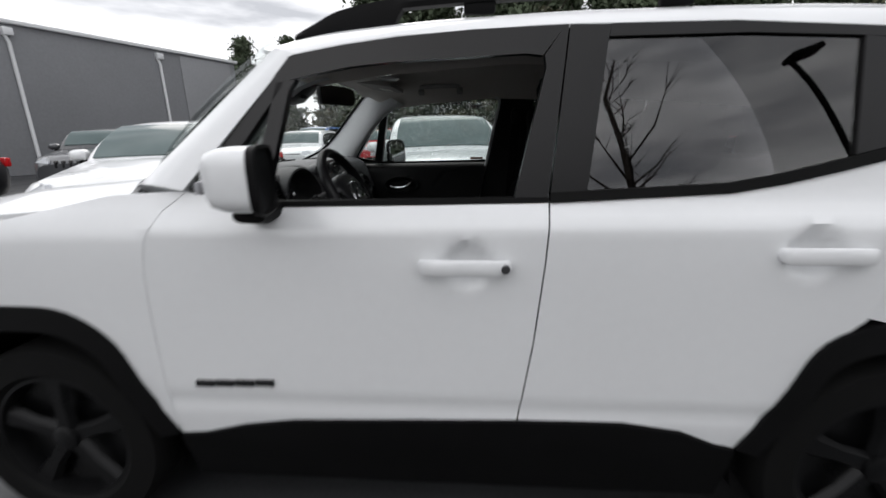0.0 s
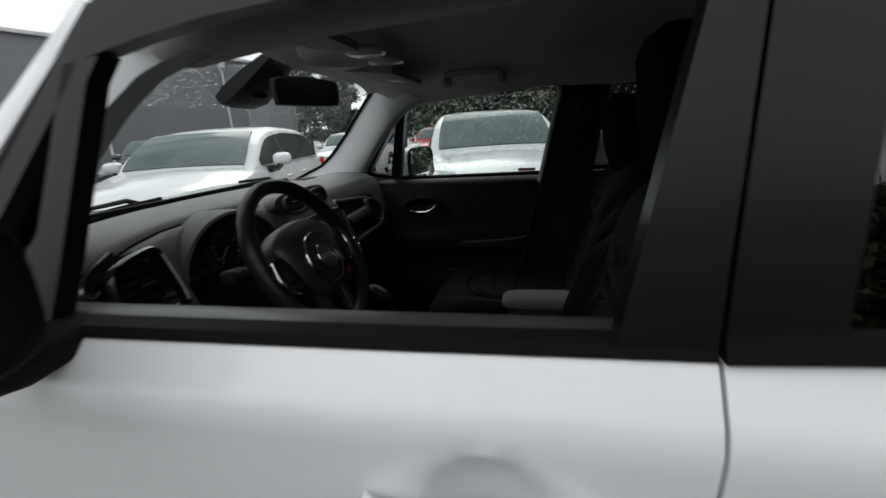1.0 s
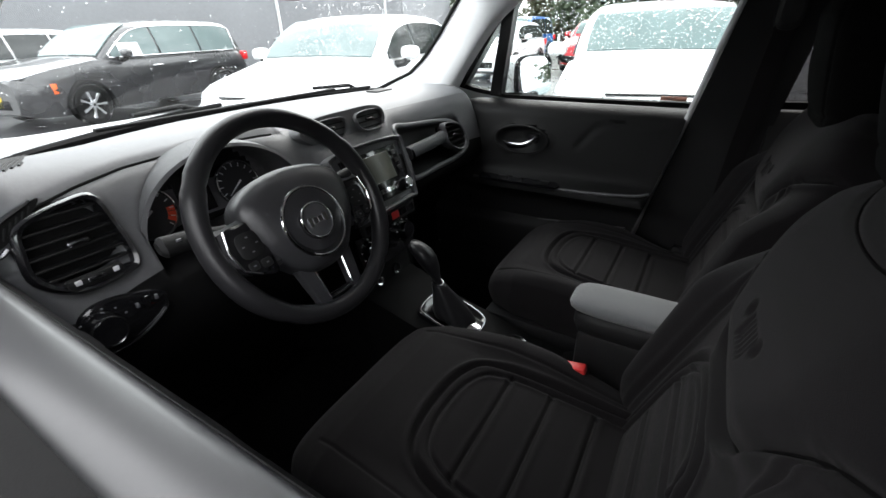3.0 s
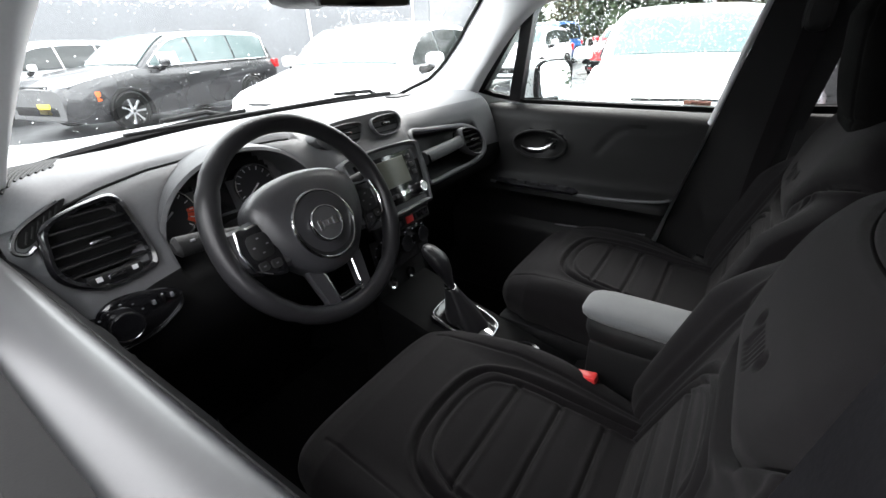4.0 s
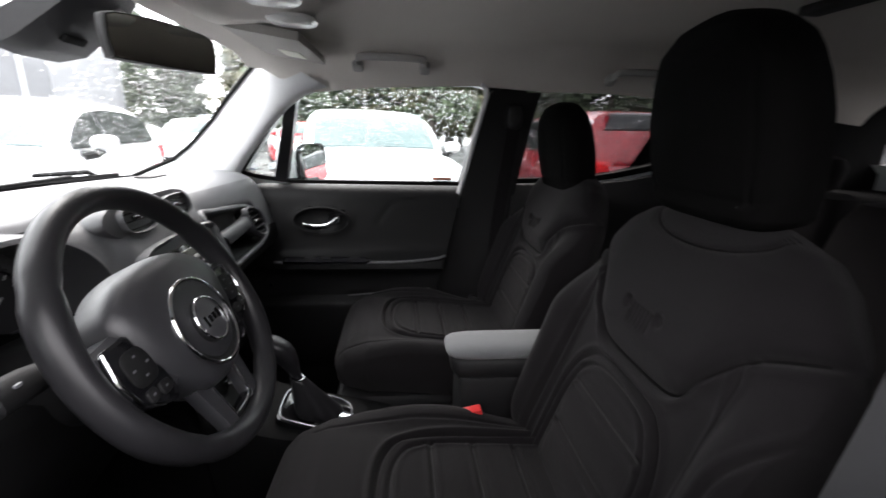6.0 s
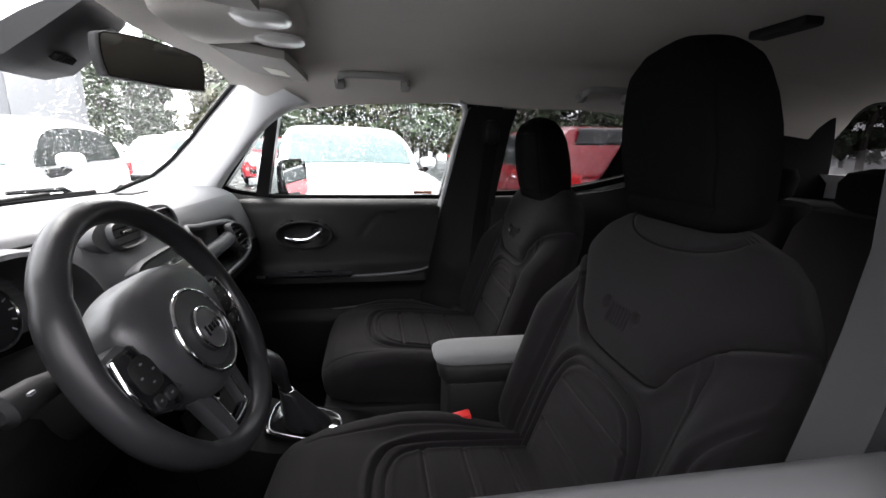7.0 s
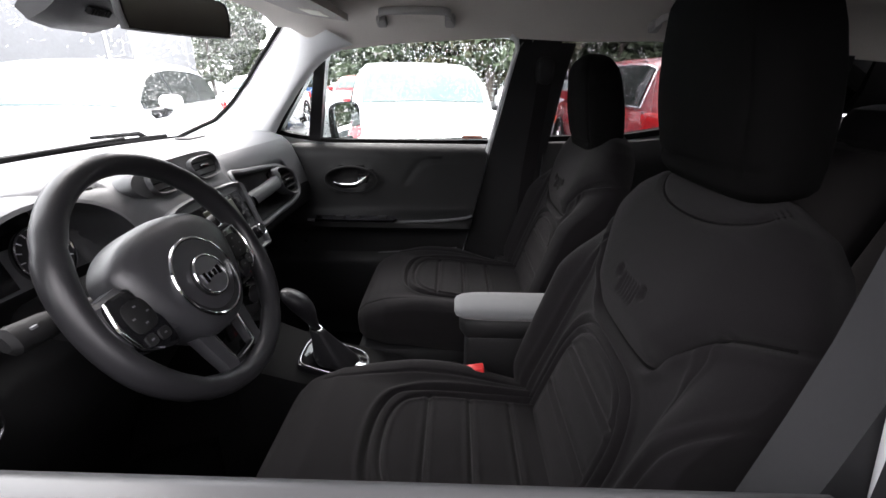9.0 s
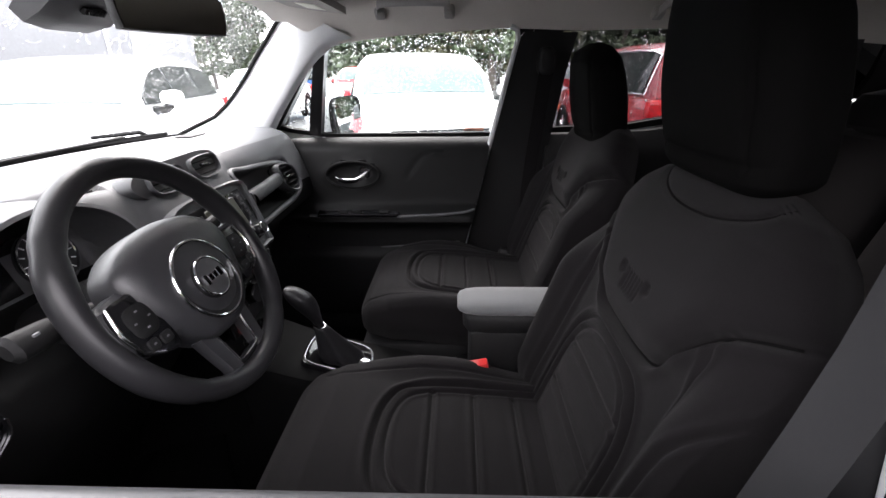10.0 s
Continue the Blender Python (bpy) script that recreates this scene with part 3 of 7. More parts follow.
for u0, u1 in ((-0.72, 0.02), (0.18, 0.78)):
    bm = bmesh.new()
    pts = [screen_point(u0 + (u1 - u0) * k / 10, -0.02 + 0.030 * k / 10) + Vector((-0.014, 0, 0.006)) for k in range(11)]
    tube(bm, pts, 0.006, 6)
    part("wiper_blade", bm, RUBBER, car, "black wiper blade")
    bm = bmesh.new()
    tube(bm, [screen_point(u1, 0.0) + Vector((-0.05, 0, -0.02)), screen_point((u0 + u1) / 2 + 0.2, 0.012) + Vector((-0.025, 0, 0.018)), screen_point((u0 + u1) / 2, 0.018) + Vector((-0.016, 0, 0.016))], [0.012, 0.008, 0.006], 8)
    part("wiper_arm", bm, CLAD, car)
rows = []
for x in np.linspace(-2.03, -0.96, 22):
    row = []
    for u in np.linspace(-1, 1, 31):
        back = -1.14 + 0.235 * min(1, abs(u) * 1.06) ** 2 - 0.040
        xx = min(x, -2.03 + (x + 2.03) * (back + 2.03) / (-0.96 + 2.03))
        zc = interp(xx, [(-2.03, 0.985), (-1.95, 1.045), (-1.7, 1.104), (-1.4, 1.150), (-1.1, 1.170), (-0.9, 1.178)])
        yw = (interp(xx, [(-2.03, 0.70), (-1.9, 0.77), (-1.6, 0.815), (-1.2, 0.83), (-0.85, 0.815)]))
        row.append((xx, yw * u, zc + 0.016 * math.exp(-((abs(u) - 0.72) / 0.12) ** 2) - 0.045 * abs(u) ** 8))
    rows.append(row)
bm = bmesh.new()
bm.from_mesh(grid(np.array(rows)))
got = bmesh.ops.extrude_face_region(bm, geom=bm.faces[:])["geom"]
bmesh.ops.translate(bm, vec=(0, 0, -0.02), verts=[g for g in got if isinstance(g, bmesh.types.BMVert)])
part("bonnet", bm, WHITE, car, "white bonnet wet with rain")
bm = bmesh.new()
loops = []
for z, x, w in ((0.22, -2.02, 0.72), (0.35, -2.10, 0.78), (0.55, -2.13, 0.80), (0.80, -2.10, 0.79), (0.95, -2.07, 0.76), (1.00, -2.03, 0.72)):
    loops.append([(x + 0.16 * abs(u) ** 4, w * u, z) for u in np.linspace(-1, 1, 17)] + [(x + 0.30, w * u, z) for u in np.linspace(1, -1, 17)])
loft(bm, loops)
nose = part("front_bumper", bm, WHITE, car)
for k in range(7):
    bm = bmesh.new()
    loft(bm, [ring((-2.10 + d, (k - 3) * 0.105, 0.85), (0, 1, 0), (0, 0, 1), 0.032, 0.085, 20, 4) for d in (-0.012, 0.02)])
    part("grille_slot", bm, GLOSS, nose)
for s in (-1, 1):
    bm = bmesh.new()
    loft(bm, [ring((-2.055 + d, s * 0.60, 0.86), (0, 1, 0), (0, 0, 1), r, n=28) for d, r in ((0.02, 0.105), (-0.03, 0.10), (-0.045, 0.06))])
    part("headlight", bm, mat("headlight_lens", (0.7, 0.72, 0.75), 0.1, coat=0.5, coarse=0.1), nose, "round clear headlight")
bm = bmesh.new()
loops = []
for z, x, w in ((0.25, 2.05, 0.72), (0.45, 2.13, 0.79), (0.7, 2.14, 0.80), (1.0, 2.11, 0.80), (1.22, 2.06, 0.78), (1.27, 2.02, 0.76)):
    loops.append([(x - 0.14 * abs(u) ** 4, w * u, z) for u in np.linspace(-1, 1, 17)] + [(x - 0.22, w * u, z) for u in np.linspace(1, -1, 17)])
loft(bm, loops)
tail = part("tailgate", bm, WHITE, car)
for s in (-1, 1):
    bm = bmesh.new()
    box(bm, (2.06, s * 0.68, 1.0), (0.06, 0.19, 0.19), 0.02)
    part("tail_light", bm, mat("tail_lens", (0.45, 0.01, 0.01), 0.15, coat=0.5, coarse=0.1), tail, "square red tail light")
rows = np.array([[(2.0 - 0.14 * t - 0.10 * u * u, (0.73 - 0.07 * t) * u, 1.27 + 0.31 * t) for u in np.linspace(-1, 1, 13)] for t in np.linspace(0, 1, 5)])
rw = part("rear_window", grid(rows), TINT2, car, "dark rear window")
rw.visible_shadow = False

# underside and wheels
bm = bmesh.new()
box(bm, (0.0, 0, 0.245), (3.7, 1.52, 0.05), 0.015)
part("underbody", bm, CLAD, car)


def wheel(x, s, parent):
    y = s * 0.79
    bm = bmesh.new()
    loft(bm, [ring((x, y + s * d, 0.345), (1, 0, 0), (0, 0, 1), r, n=48) for d, r in ((-0.115, 0.24), (-0.115, 0.325), (-0.09, 0.343), (0.07, 0.345), (0.095, 0.33), (0.10, 0.25), (0.085, 0.235), (-0.05, 0.232))])
    tyre = part("wheel", bm, RUBBER, parent, "black tyre on a dark alloy wheel")
    bm = bmesh.new()
    loft(bm, [ring((x, y + s * d, 0.345), (1, 0, 0), (0, 0, 1), r, n=48) for d, r in ((-0.02, 0.235), (0.085, 0.235), (0.085, 0.222), (0.03, 0.21), (0.02, 0.02))])
    part("rim", bm, ALLOY, tyre, "gloss black alloy rim")
    for k in range(5):
        bm = bmesh.new()
        a = 2 * math.pi * k / 5 + 0.3
        d, e = Vector((math.cos(a), 0, math.sin(a))), Vector((-math.sin(a), 0, math.cos(a)))
        c = Vector((x, y + s * 0.055, 0.345))
        loft(bm, [[c + d * r + e * w + Vector((0, s * h, 0)) for w, h in ((-wd, 0), (-wd * 0.6, 0.02), (wd * 0.6, 0.02), (wd, 0))] for r, wd in ((0.03, 0.035), (0.12, 0.028), (0.225, 0.045))])
        part("spoke", bm, ALLOY, tyre)
    bm = bmesh.new()
    loft(bm, [ring((x, y + s * d, 0.345), (1, 0, 0), (0, 0, 1), r, n=24) for d, r in ((0.05, 0.05), (0.082, 0.045), (0.09, 0.03))])
    part("hub_cap", bm, ALLOY, tyre)


for x in (-1.285, 1.285):
    for s in (-1, 1):
        wheel(x, s, car)


# ---- cabin lining ----
def roof_in(x):
    return interp(x, ROOF_Z) - 0.032


EDGE_Z = [(-0.56, 1.52), (-0.46, 1.43), (-0.40, 1.452), (-0.366, 1.466), (-0.17, 1.489), (0.2, 1.508), (0.45, 1.497), (0.70, 1.50), (1.0, 1.482), (1.6, 1.43), (1.85, 1.40)]
rows = []
for x in np.linspace(-0.555, 1.84, 60):
    row = []
    for u in np.linspace(-1, 1, 49):
        a, zt, ze = abs(u), roof_in(max(x, -0.5)) - 0.25 * max(0, -0.5 - x), interp(x, EDGE_Z)
        front = max(0.0, min(1.0, (-0.36 - x) / 0.19))
        wide = 0.648 - 0.075 * front - 0.03 * max(0, (x - 1.2) / 0.5)
        ze = ze + (zt - 0.03 - ze) * front
        zt += 0.018 * max(0.0, min(1.0, (-0.34 - x) / 0.12)) * max(0.0, min(1.0, -u / 0.25))
        z = zt - (zt - ze) * max(0, (a - 0.70) / 0.30) ** 2.0
        row.append((x, math.copysign(wide * (a ** 0.9), u), z))
    rows.append(row)
part("headliner", grid(np.array(rows)), HEADLINER, car, "pale grey cloth headliner")

FRONT_U = [(0, 0.77), (0.10, 0.84), (0.22, 0.94), (0.34, 0.985), (0.5, 1.01), (0.75, 1.0), (1.0, 0.955)]
FRONT_T = [(0, -0.01), (0.10, 0.055), (0.22, 0.135), (0.34, 0.25), (0.5, 0.44), (0.75, 0.70), (1.0, 0.985)]
NEAR_U = [(0, 1.02), (0.15, 0.985), (0.32, 0.935), (0.48, 0.90), (0.65, 0.88), (1.0, 0.83)]
REAR_EDGE = [(0, -0.715, 0.703, 1.112), (0.30, -0.632, 0.680, 1.232), (0.58, -0.540, 0.657, 1.342), (0.78, -0.471, 0.643, 1.412), (0.92, -0.398, 0.633, 1.463), (1.0, -0.318, 0.630, 1.484)]
for s in (-1, 1):
    # lining of the windscreen pillar
    rows = []
    for t in np.linspace(-0.02, 1.0, 22):
        tt = max(0.0, min(1.0, t))
        fu = interp(tt, FRONT_U) if s > 0 else interp(interp(tt, FRONT_T), NEAR_U)
        f = screen_point(fu, interp(tt, FRONT_T)) + Vector((0.010, 0, -0.010))
        r = Vector([interp(tt, [(q[0], q[k]) for q in REAR_EDGE]) for k in (1, 2, 3)])
        if s < 0:
            r += Vector((-0.012, 0.014, 0))
        row = []
        for k in np.linspace(0, 1, 13):
            p = f.lerp(r, k) + Vector((0.022, -0.030, -0.008)) * (1.0 if s > 0 else 0.6) * math.sin(math.pi * k) ** 0.8
            row.append((p.x, s * p.y, p.z))
        e = r + Vector((0.004, 0.05, 0.0))
        row.append((e.x, s * e.y, e.z))
        rows.append(row)
    part("pillar_lining", grid(np.array(rows)), PILLAR, car, "light grey windscreen pillar lining")
    bm = bmesh.new()
    tube(bm, [Vector(r[0]) + Vector((-0.004, -s * 0.006, 0.002)) for r in rows], 0.0065, 6)
    part("windscreen_border", bm, RUBBER, car, "black border of the windscreen glass")
    # black lining of the middle pillar, its pale flange and the belt
    shift = 0.0 if s > 0 else 0.09
    mid = lambda x, z: (x + (0 if s > 0 else min(0.126, 0.160 - 0.28 * max(0, z - 1.13))), s * ((0.715 if s > 0 else 0.682) - max(0, z - 1.10) * (0.20 if s > 0 else 0.02)), z)
    # the near side takes the paler, lit colour of the same lining
    part("middle_pillar_lining", sheet([(0.175, 1.13), (0.248, 1.478), (0.262, 1.496), (0.436, 1.492), (0.420, 1.42), (0.385, 1.12), (0.36, 0.80), (0.34, 0.36), (0.02, 0.36), (0.10, 0.80)], mid, (0, s * 0.05, 0), 0.08), DASH2 if s > 0 else PILLARLIT, car, "black middle pillar lining")
    bm = bmesh.new()
    flange = [(0.05, 0.62), (0.105, 0.86), (0.163, 1.12), (0.205, 1.32), (0.242, 1.475), (0.236, 1.502), (0.215, 1.512)]
    if s > 0:
        tube(bm, [(x, 0.722 - max(0, z - 1.10) * 0.20, z) for x, z in flange], 0.009, 8)
    else:
        tube(bm, [(0.350, -0.738, 1.00), (0.338, -0.738, 1.06), (0.327, -0.738, 1.115), (0.319, -0.738, 1.155), (0.312, -0.738, 1.19)], 0.006, 12)
    part("door_seal", bm, mat("pale_door_flange", (0.55, 0.56, 0.57), 0.5, coarse=0.1), car, "pale body flange with its door seal")
    bm = bmesh.new()
    strap = [(0.335 + shift * 1.2, s * (0.590 if s > 0 else 0.665), 1.40), (0.325 + shift, s * (0.640 if s > 0 else 0.672), 1.20), (0.310 + shift, s * 0.672, 0.95), (0.300 + shift, s * 0.675, 0.55)]
    loft(bm, [[(x - 0.024, y, z), (x + 0.024, y, z), (x + 0.024, y + s * 0.003, z), (x - 0.024, y + s * 0.003, z)] for x, y, z in curve(strap, 5)])
    belt = part("seat_belt", bm, FABRIC, car, "black woven seat belt")
    bm = bmesh.new()
    loft(bm, [ring((0.335 + shift * 1.2, s * ((0.600 if s > 0 else 0.675) + d), 1.405), (1, 0, 0), (0, 0, 1), 0.028 * f, 0.042 * f, 20, 3) for d, f in ((0.03, 1.1), (-0.006, 1.0), (-0.014, 0.7))])
    part("belt_anchor", bm, DASH2, belt, "black belt guide")
    # rear pillar lining and rear side shelf
    rear = lambda x, z: (x, s * (0.70 - max(0, z - 1.15) * 0.22), z)
    part("rear_pillar_lining", sheet([(1.02, 1.20), (1.09, 1.47), (1.36, 1.46), (1.40, 1.22), (1.60, 1.20), (1.62, 0.5), (0.98, 0.5)], rear, (0, s * 0.04, 0), 0.12), DASH2, car, "black rear pillar lining")
    bm = bmesh.new()
    loft(bm, [[(1.64 - 0.04 * k, s * 0.665, z), (1.72 - 0.04 * k, s * 0.63, z), (1.83 - 0.04 * k, s * (0.585 - 0.02 * k), z), (1.85 - 0.04 * k, s * (0.63 - 0.02 * k), z), (1.80 - 0.04 * k, s * (0.67 - 0.02 * k), z), (1.64 - 0.04 * k, s * (0.69 - 0.02 * k), z)] for z, k in ((1.16, 0), (1.30, 0), (1.42, 0.6), (1.50, 1.6))])
    part("tail_pillar_lining", bm, DASH2, car, "black tail pillar lining")
    rt = lambda x, z: (x, s * interp(z, [(0.4, 0.63), (0.85, 0.635), (0.92, 0.67), (1.12, 0.70), (1.155, 0.745)]), z)
    part("rear_door_lining", sheet([(0.375, 1.150), (0.75, 1.160), (0.88, 1.175), (1.03, 1.205), (1.05, 0.45), (0.33, 0.42), (0.36, 0.85)], rt, (0, s * 0.04, 0), 0.06), DASH2, rear_left if s < 0 else rear_right, "black rear door lining")


# ---- front door linings ----
def door_lining(s, parent):
    table = [(0.36, 0.665), (0.44, 0.640), (0.52, 0.625), (0.68, 0.622), (0.70, 0.628), (0.715, 0.652), (0.79, 0.655), (0.835, 0.640), (0.93, 0.664), (1.00, 0.676), (1.07, 0.692), (1.10, 0.700), (1.118, 0.712), (1.130, 0.728), (1.138, 0.750)]

    def place(x, z):
        z = z if s > 0 or z < 1.0 else 1.0 + (z - 1.0) * 0.85
        y = interp(z, table) + (0.0 if s > 0 else 0.036)
        run = min(1, max(0, (x + 0.66) / 0.18)) * min(1, max(0, (0.14 - x) / 0.05))
        arm = math.exp(-((z - 0.855) / 0.030) ** 4) * run
        y -= (0.048 if s > 0 else 0.0) * arm
        d = ((x + 0.365) / 0.098) ** 2 + ((z - 1.012) / 0.048) ** 2
        if d < 1:
            y += 0.030 * (1 - d) ** 0.5
        elif d < 1.45:
            y -= 0.006 * math.sin(math.pi * (d - 1) / 0.45)
        line = far_from(np.array([x]), np.array([z]), [(-0.155, 1.005), (-0.105, 1.072), (-0.06, 1.088), (0.10, 1.098)])[0]
        y += 0.006 * math.exp(-((line / 0.006) ** 2))
        low = far_from(np.array([x]), np.array([z]), [(-0.30, 0.713), (0.05, 0.742)])[0]
        y += 0.005 * math.exp(-((low / 0.005) ** 2))
        return (x, s * y, z)

    out = [(-0.665, 1.128), (-0.60, 1.137), (-0.45, 1.138), (0.0, 1.138), (0.165, 1.138), (0.152, 1.05), (0.105, 0.86), (0.045, 0.62), (0.0, 0.40), (-0.62, 0.40), (-0.72, 0.55), (-0.735, 0.85), (-0.72, 1.05)]
    part("door_lining", sheet(out, place, (0, s * 0.02, 0), 0.0125), DOORM, parent, "black moulded door lining with an armrest")
    # ledge from the lining to the window slot
    bm = bmesh.new()
    loft(bm, [[(x, s * 0.748, 1.095), (x, s * 0.751, 1.123), (x, s * 0.758, 1.133), (x, s * 0.768, 1.1365), (x, s * 0.800, 1.135), (x, s * 0.823, 1.128), (x, s * 0.823, 1.08), (x, s * 0.750, 1.08)] for x in np.linspace(-0.60, 0.27, 9)])
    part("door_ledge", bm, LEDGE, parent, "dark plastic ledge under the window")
    bm = bmesh.new()
    loft(bm, [[(x, s * 0.824, 1.08), (x, s * 0.824, 1.134), (x, s * 0.832, 1.140), (x, s * 0.838, 1.130), (x, s * 0.838, 1.08)] for x in np.linspace(-0.50, 0.20, 9)])
    part("inner_belt_seal", bm, RUBBER, parent, "black rubber window seal")
    if s < 0:
        return
    bm = bmesh.new()
    lever = curve([(-0.432, s * 0.664, 0.999), (-0.40, s * 0.648, 0.993), (-0.350, s * 0.642, 0.996), (-0.315, s * 0.648, 1.012), (-0.300, s * 0.664, 1.022)], 5)
    loft(bm, [ring(p, (0, 1, 0), (0, 0, 1), 0.006, 0.0105 if k > 3 else 0.007, 12, 3) for k, p in enumerate(lever)])
    part("door_lever", bm, CHROME, parent, "chrome inside door lever")
    bm = bmesh.new()
    loft(bm, [ring((-0.315, s * 0.672, 1.020), (1, 0, 0), (0, 0, 1), 0.026, 0.022, 16, 4), ring((-0.315, s * 0.655, 1.020), (1, 0, 0), (0, 0, 1), 0.020, 0.018, 16, 4)])
    part("lever_base", bm, CHROME, parent, "chrome lever base")
    bm = bmesh.new()
    tube(bm, [(-0.365 + 0.102 * math.cos(a), s * (0.667 + 0.02 * (0.05 * math.sin(a))), 1.012 + 0.051 * math.sin(a)) for a in np.linspace(0, 2 * math.pi, 40, endpoint=False)], 0.0045, 6, closed=True)
    part("lever_surround", bm, DASH2, parent, "gloss black oval surround")
    bm = bmesh.new()
    slab(bm, [(-0.150, -0.016), (0.150, -0.016), (0.165, 0.0), (0.150, 0.016), (-0.150, 0.016)], (-0.345, s * (0.598 if s > 0 else 0.675), 0.872), (1, 0, 0), (0, s * 0.95, 0.3) if s > 0 else (0, -0.95, 0.3), 0.010 * s, 0.003)
    sw = part("switch_panel", bm, GLOSS, parent, "gloss black window switch panel")
    for x in (-0.40, -0.345, -0.24):
        bm = bmesh.new()
        box(bm, (x, s * (0.600 if s > 0 else 0.677), 0.884), (0.035, 0.016, 0.010), 0.003)
        part("window_switch", bm, DASH2, sw)
    # highlight along the armrest, laid on as a paler tube
    bm = bmesh.new()
    tube(bm, curve([(-0.53, 0.606, 0.868), (-0.40, 0.600, 0.864), (-0.10, 0.600, 0.868), (0.06, 0.606, 0.880), (0.105, 0.622, 0.888)], 5), 0.0055, 8)
    part("armrest_edge", bm, FACE, parent, "armrest front edge, coloured paler as a highlight")
    bm = bmesh.new()
    tube(bm, [(-0.30, 0.653, 0.713), (-0.12, 0.654, 0.728), (0.05, 0.655, 0.742)], 0.0028, 6)
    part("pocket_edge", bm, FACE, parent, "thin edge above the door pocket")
    bm = bmesh.new()
    loft(bm, [ring((-0.555, s * (0.64 - d), 0.770), (1, 0, 0), (0, 0, 1), 0.009 - 0.3 * d, n=12) for d in (0, 0.012)])
    part("lock_pin", bm, CHROME, parent, "small bright pin")


door_lining(1, door_right)
door_lining(-1, door_left)

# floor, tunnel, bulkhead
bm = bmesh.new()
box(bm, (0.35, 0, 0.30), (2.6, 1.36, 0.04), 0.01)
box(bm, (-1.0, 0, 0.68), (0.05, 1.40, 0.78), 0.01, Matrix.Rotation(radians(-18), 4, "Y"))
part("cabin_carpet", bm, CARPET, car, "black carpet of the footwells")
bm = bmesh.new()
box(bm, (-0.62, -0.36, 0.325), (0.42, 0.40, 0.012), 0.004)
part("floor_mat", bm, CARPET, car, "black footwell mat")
for y, w in ((-0.46, 0.10), (-0.30, 0.05)):
    bm = bmesh.new()
    box(bm, (-0.80, y, 0.46), (0.03, w, 0.08), 0.008, Matrix.Rotation(radians(-25), 4, "Y"))
    tube(bm, [(-0.82, y, 0.47), (-0.90, y, 0.62), (-0.93, y, 0.78)], 0.012, 8)
    part("pedal", bm, DARKCHROME, car, "metal pedal")

# ---- dashboard ----
dash = thing("dashboard", (-0.7, 0, 0.95), "dark grey grained dashboard with vents and display", "dashboard")
YN, PN = 240, 90
ys = np.linspace(-0.745, 0.745, YN)
prof_main = [(-0.05, 1.158), (0.10, 1.186), (-0.80, 1.196), (-0.70, 1.194), (-0.635, 1.180), (-0.595, 1.150), (-0.572, 1.10), (-0.550, 1.04), (-0.532, 0.985), (-0.530, 0.945), (-0.565, 0.91), (-0.66, 0.84), (-0.74, 0.68), (-0.76, 0.50)]
prof_driver = [(-0.05, 1.158), (0.10, 1.188), (-0.80, 1.206), (-0.70, 1.211), (-0.630, 1.202), (-0.588, 1.166), (-0.560, 1.11), (-0.535, 1.055), (-0.510, 1.00), (-0.495, 0.94), (-0.515, 0.875), (-0.58, 0.78), (-0.68, 0.64), (-0.74, 0.50)]
prof_mid = [(-0.05, 1.158), (0.10, 1.186), (-0.80, 1.198), (-0.70, 1.200), (-0.630, 1.186), (-0.585, 1.155), (-0.548, 1.11), (-0.508, 1.04), (-0.490, 0.985), (-0.500, 0.94), (-0.520, 0.88), (-0.530, 0.80), (-0.50, 0.70), (-0.48, 0.55)]


def smooth(a, b, x):
    t = np.clip((x - a) / (b - a), 0, 1)
    return t * t * (3 - 2 * t)


FOLD = [(-0.745, 1.150), (-0.70, 1.163), (-0.658, 1.175), (-0.604, 1.186), (-0.527, 1.195), (-0.40, 1.198), (-0.25, 1.193), (-0.15, 1.184), (0.2, 1.174), (0.66, 1.168), (0.745, 1.150)]
brow = 32
pts = np.zeros((YN, PN, 3))
for i, y in enumerate(ys):
    md = float(smooth(-0.13, -0.24, y))
    mc = float(smooth(0.20, 0.13, abs(y)))
    back = -1.125 + 0.235 * (y / 0.765) ** 2
    line = []
    for k in range(len(prof_main)):
        a, b, c = np.array(prof_main[k]), np.array(prof_driver[k]), np.array(prof_mid[k])
        q = a + (b - a) * md
        q = q + (c - q) * mc
        if k < 2:
            q[0] = back + (0.0 if k == 0 else 0.13)
        line.append(q)
    fine = np.array(curve(line, 8))
    seg = np.r_[0, np.cumsum(np.hypot(*np.diff(fine, axis=0).T))]
    # more rows where the face is
    w = np.linspace(0, 1, PN)
    end = float(smooth(0.66, 0.745, abs(y)))
    turned = np.where((fine[:, 0] > -0.69) & (fine[:, 1] - 0.022 * end * end < interp(y, FOLD)))[0]
    k1 = turned[0]
    za, zb, zf = fine[k1 - 1, 1] - 0.022 * end * end, fine[k1, 1] - 0.022 * end * end, interp(y, FOLD)
    s_fold = seg[k1 - 1] + (seg[k1] - seg[k1 - 1]) * min(1.0, max(0.0, (za - zf) / max(1e-6, za - zb)))
    at = np.interp(w, [0, brow / (PN - 1), 0.80, 1.0], [0, s_fold / seg[-1], 0.76, 1.0]) * seg[-1]
    x, z = np.interp(at, seg, fine[:, 0]), np.interp(at, seg, fine[:, 1])
    front = x > -0.72
    x = np.where(front, x - 0.035 * end * end, x)
    z = z - 0.022 * end * end * (z > 1.1)
    pts[i, :, 0], pts[i, :, 1], pts[i, :, 2] = x, y, z
X, Y, Z = pts[..., 0].copy(), pts[..., 1], pts[..., 2].copy()
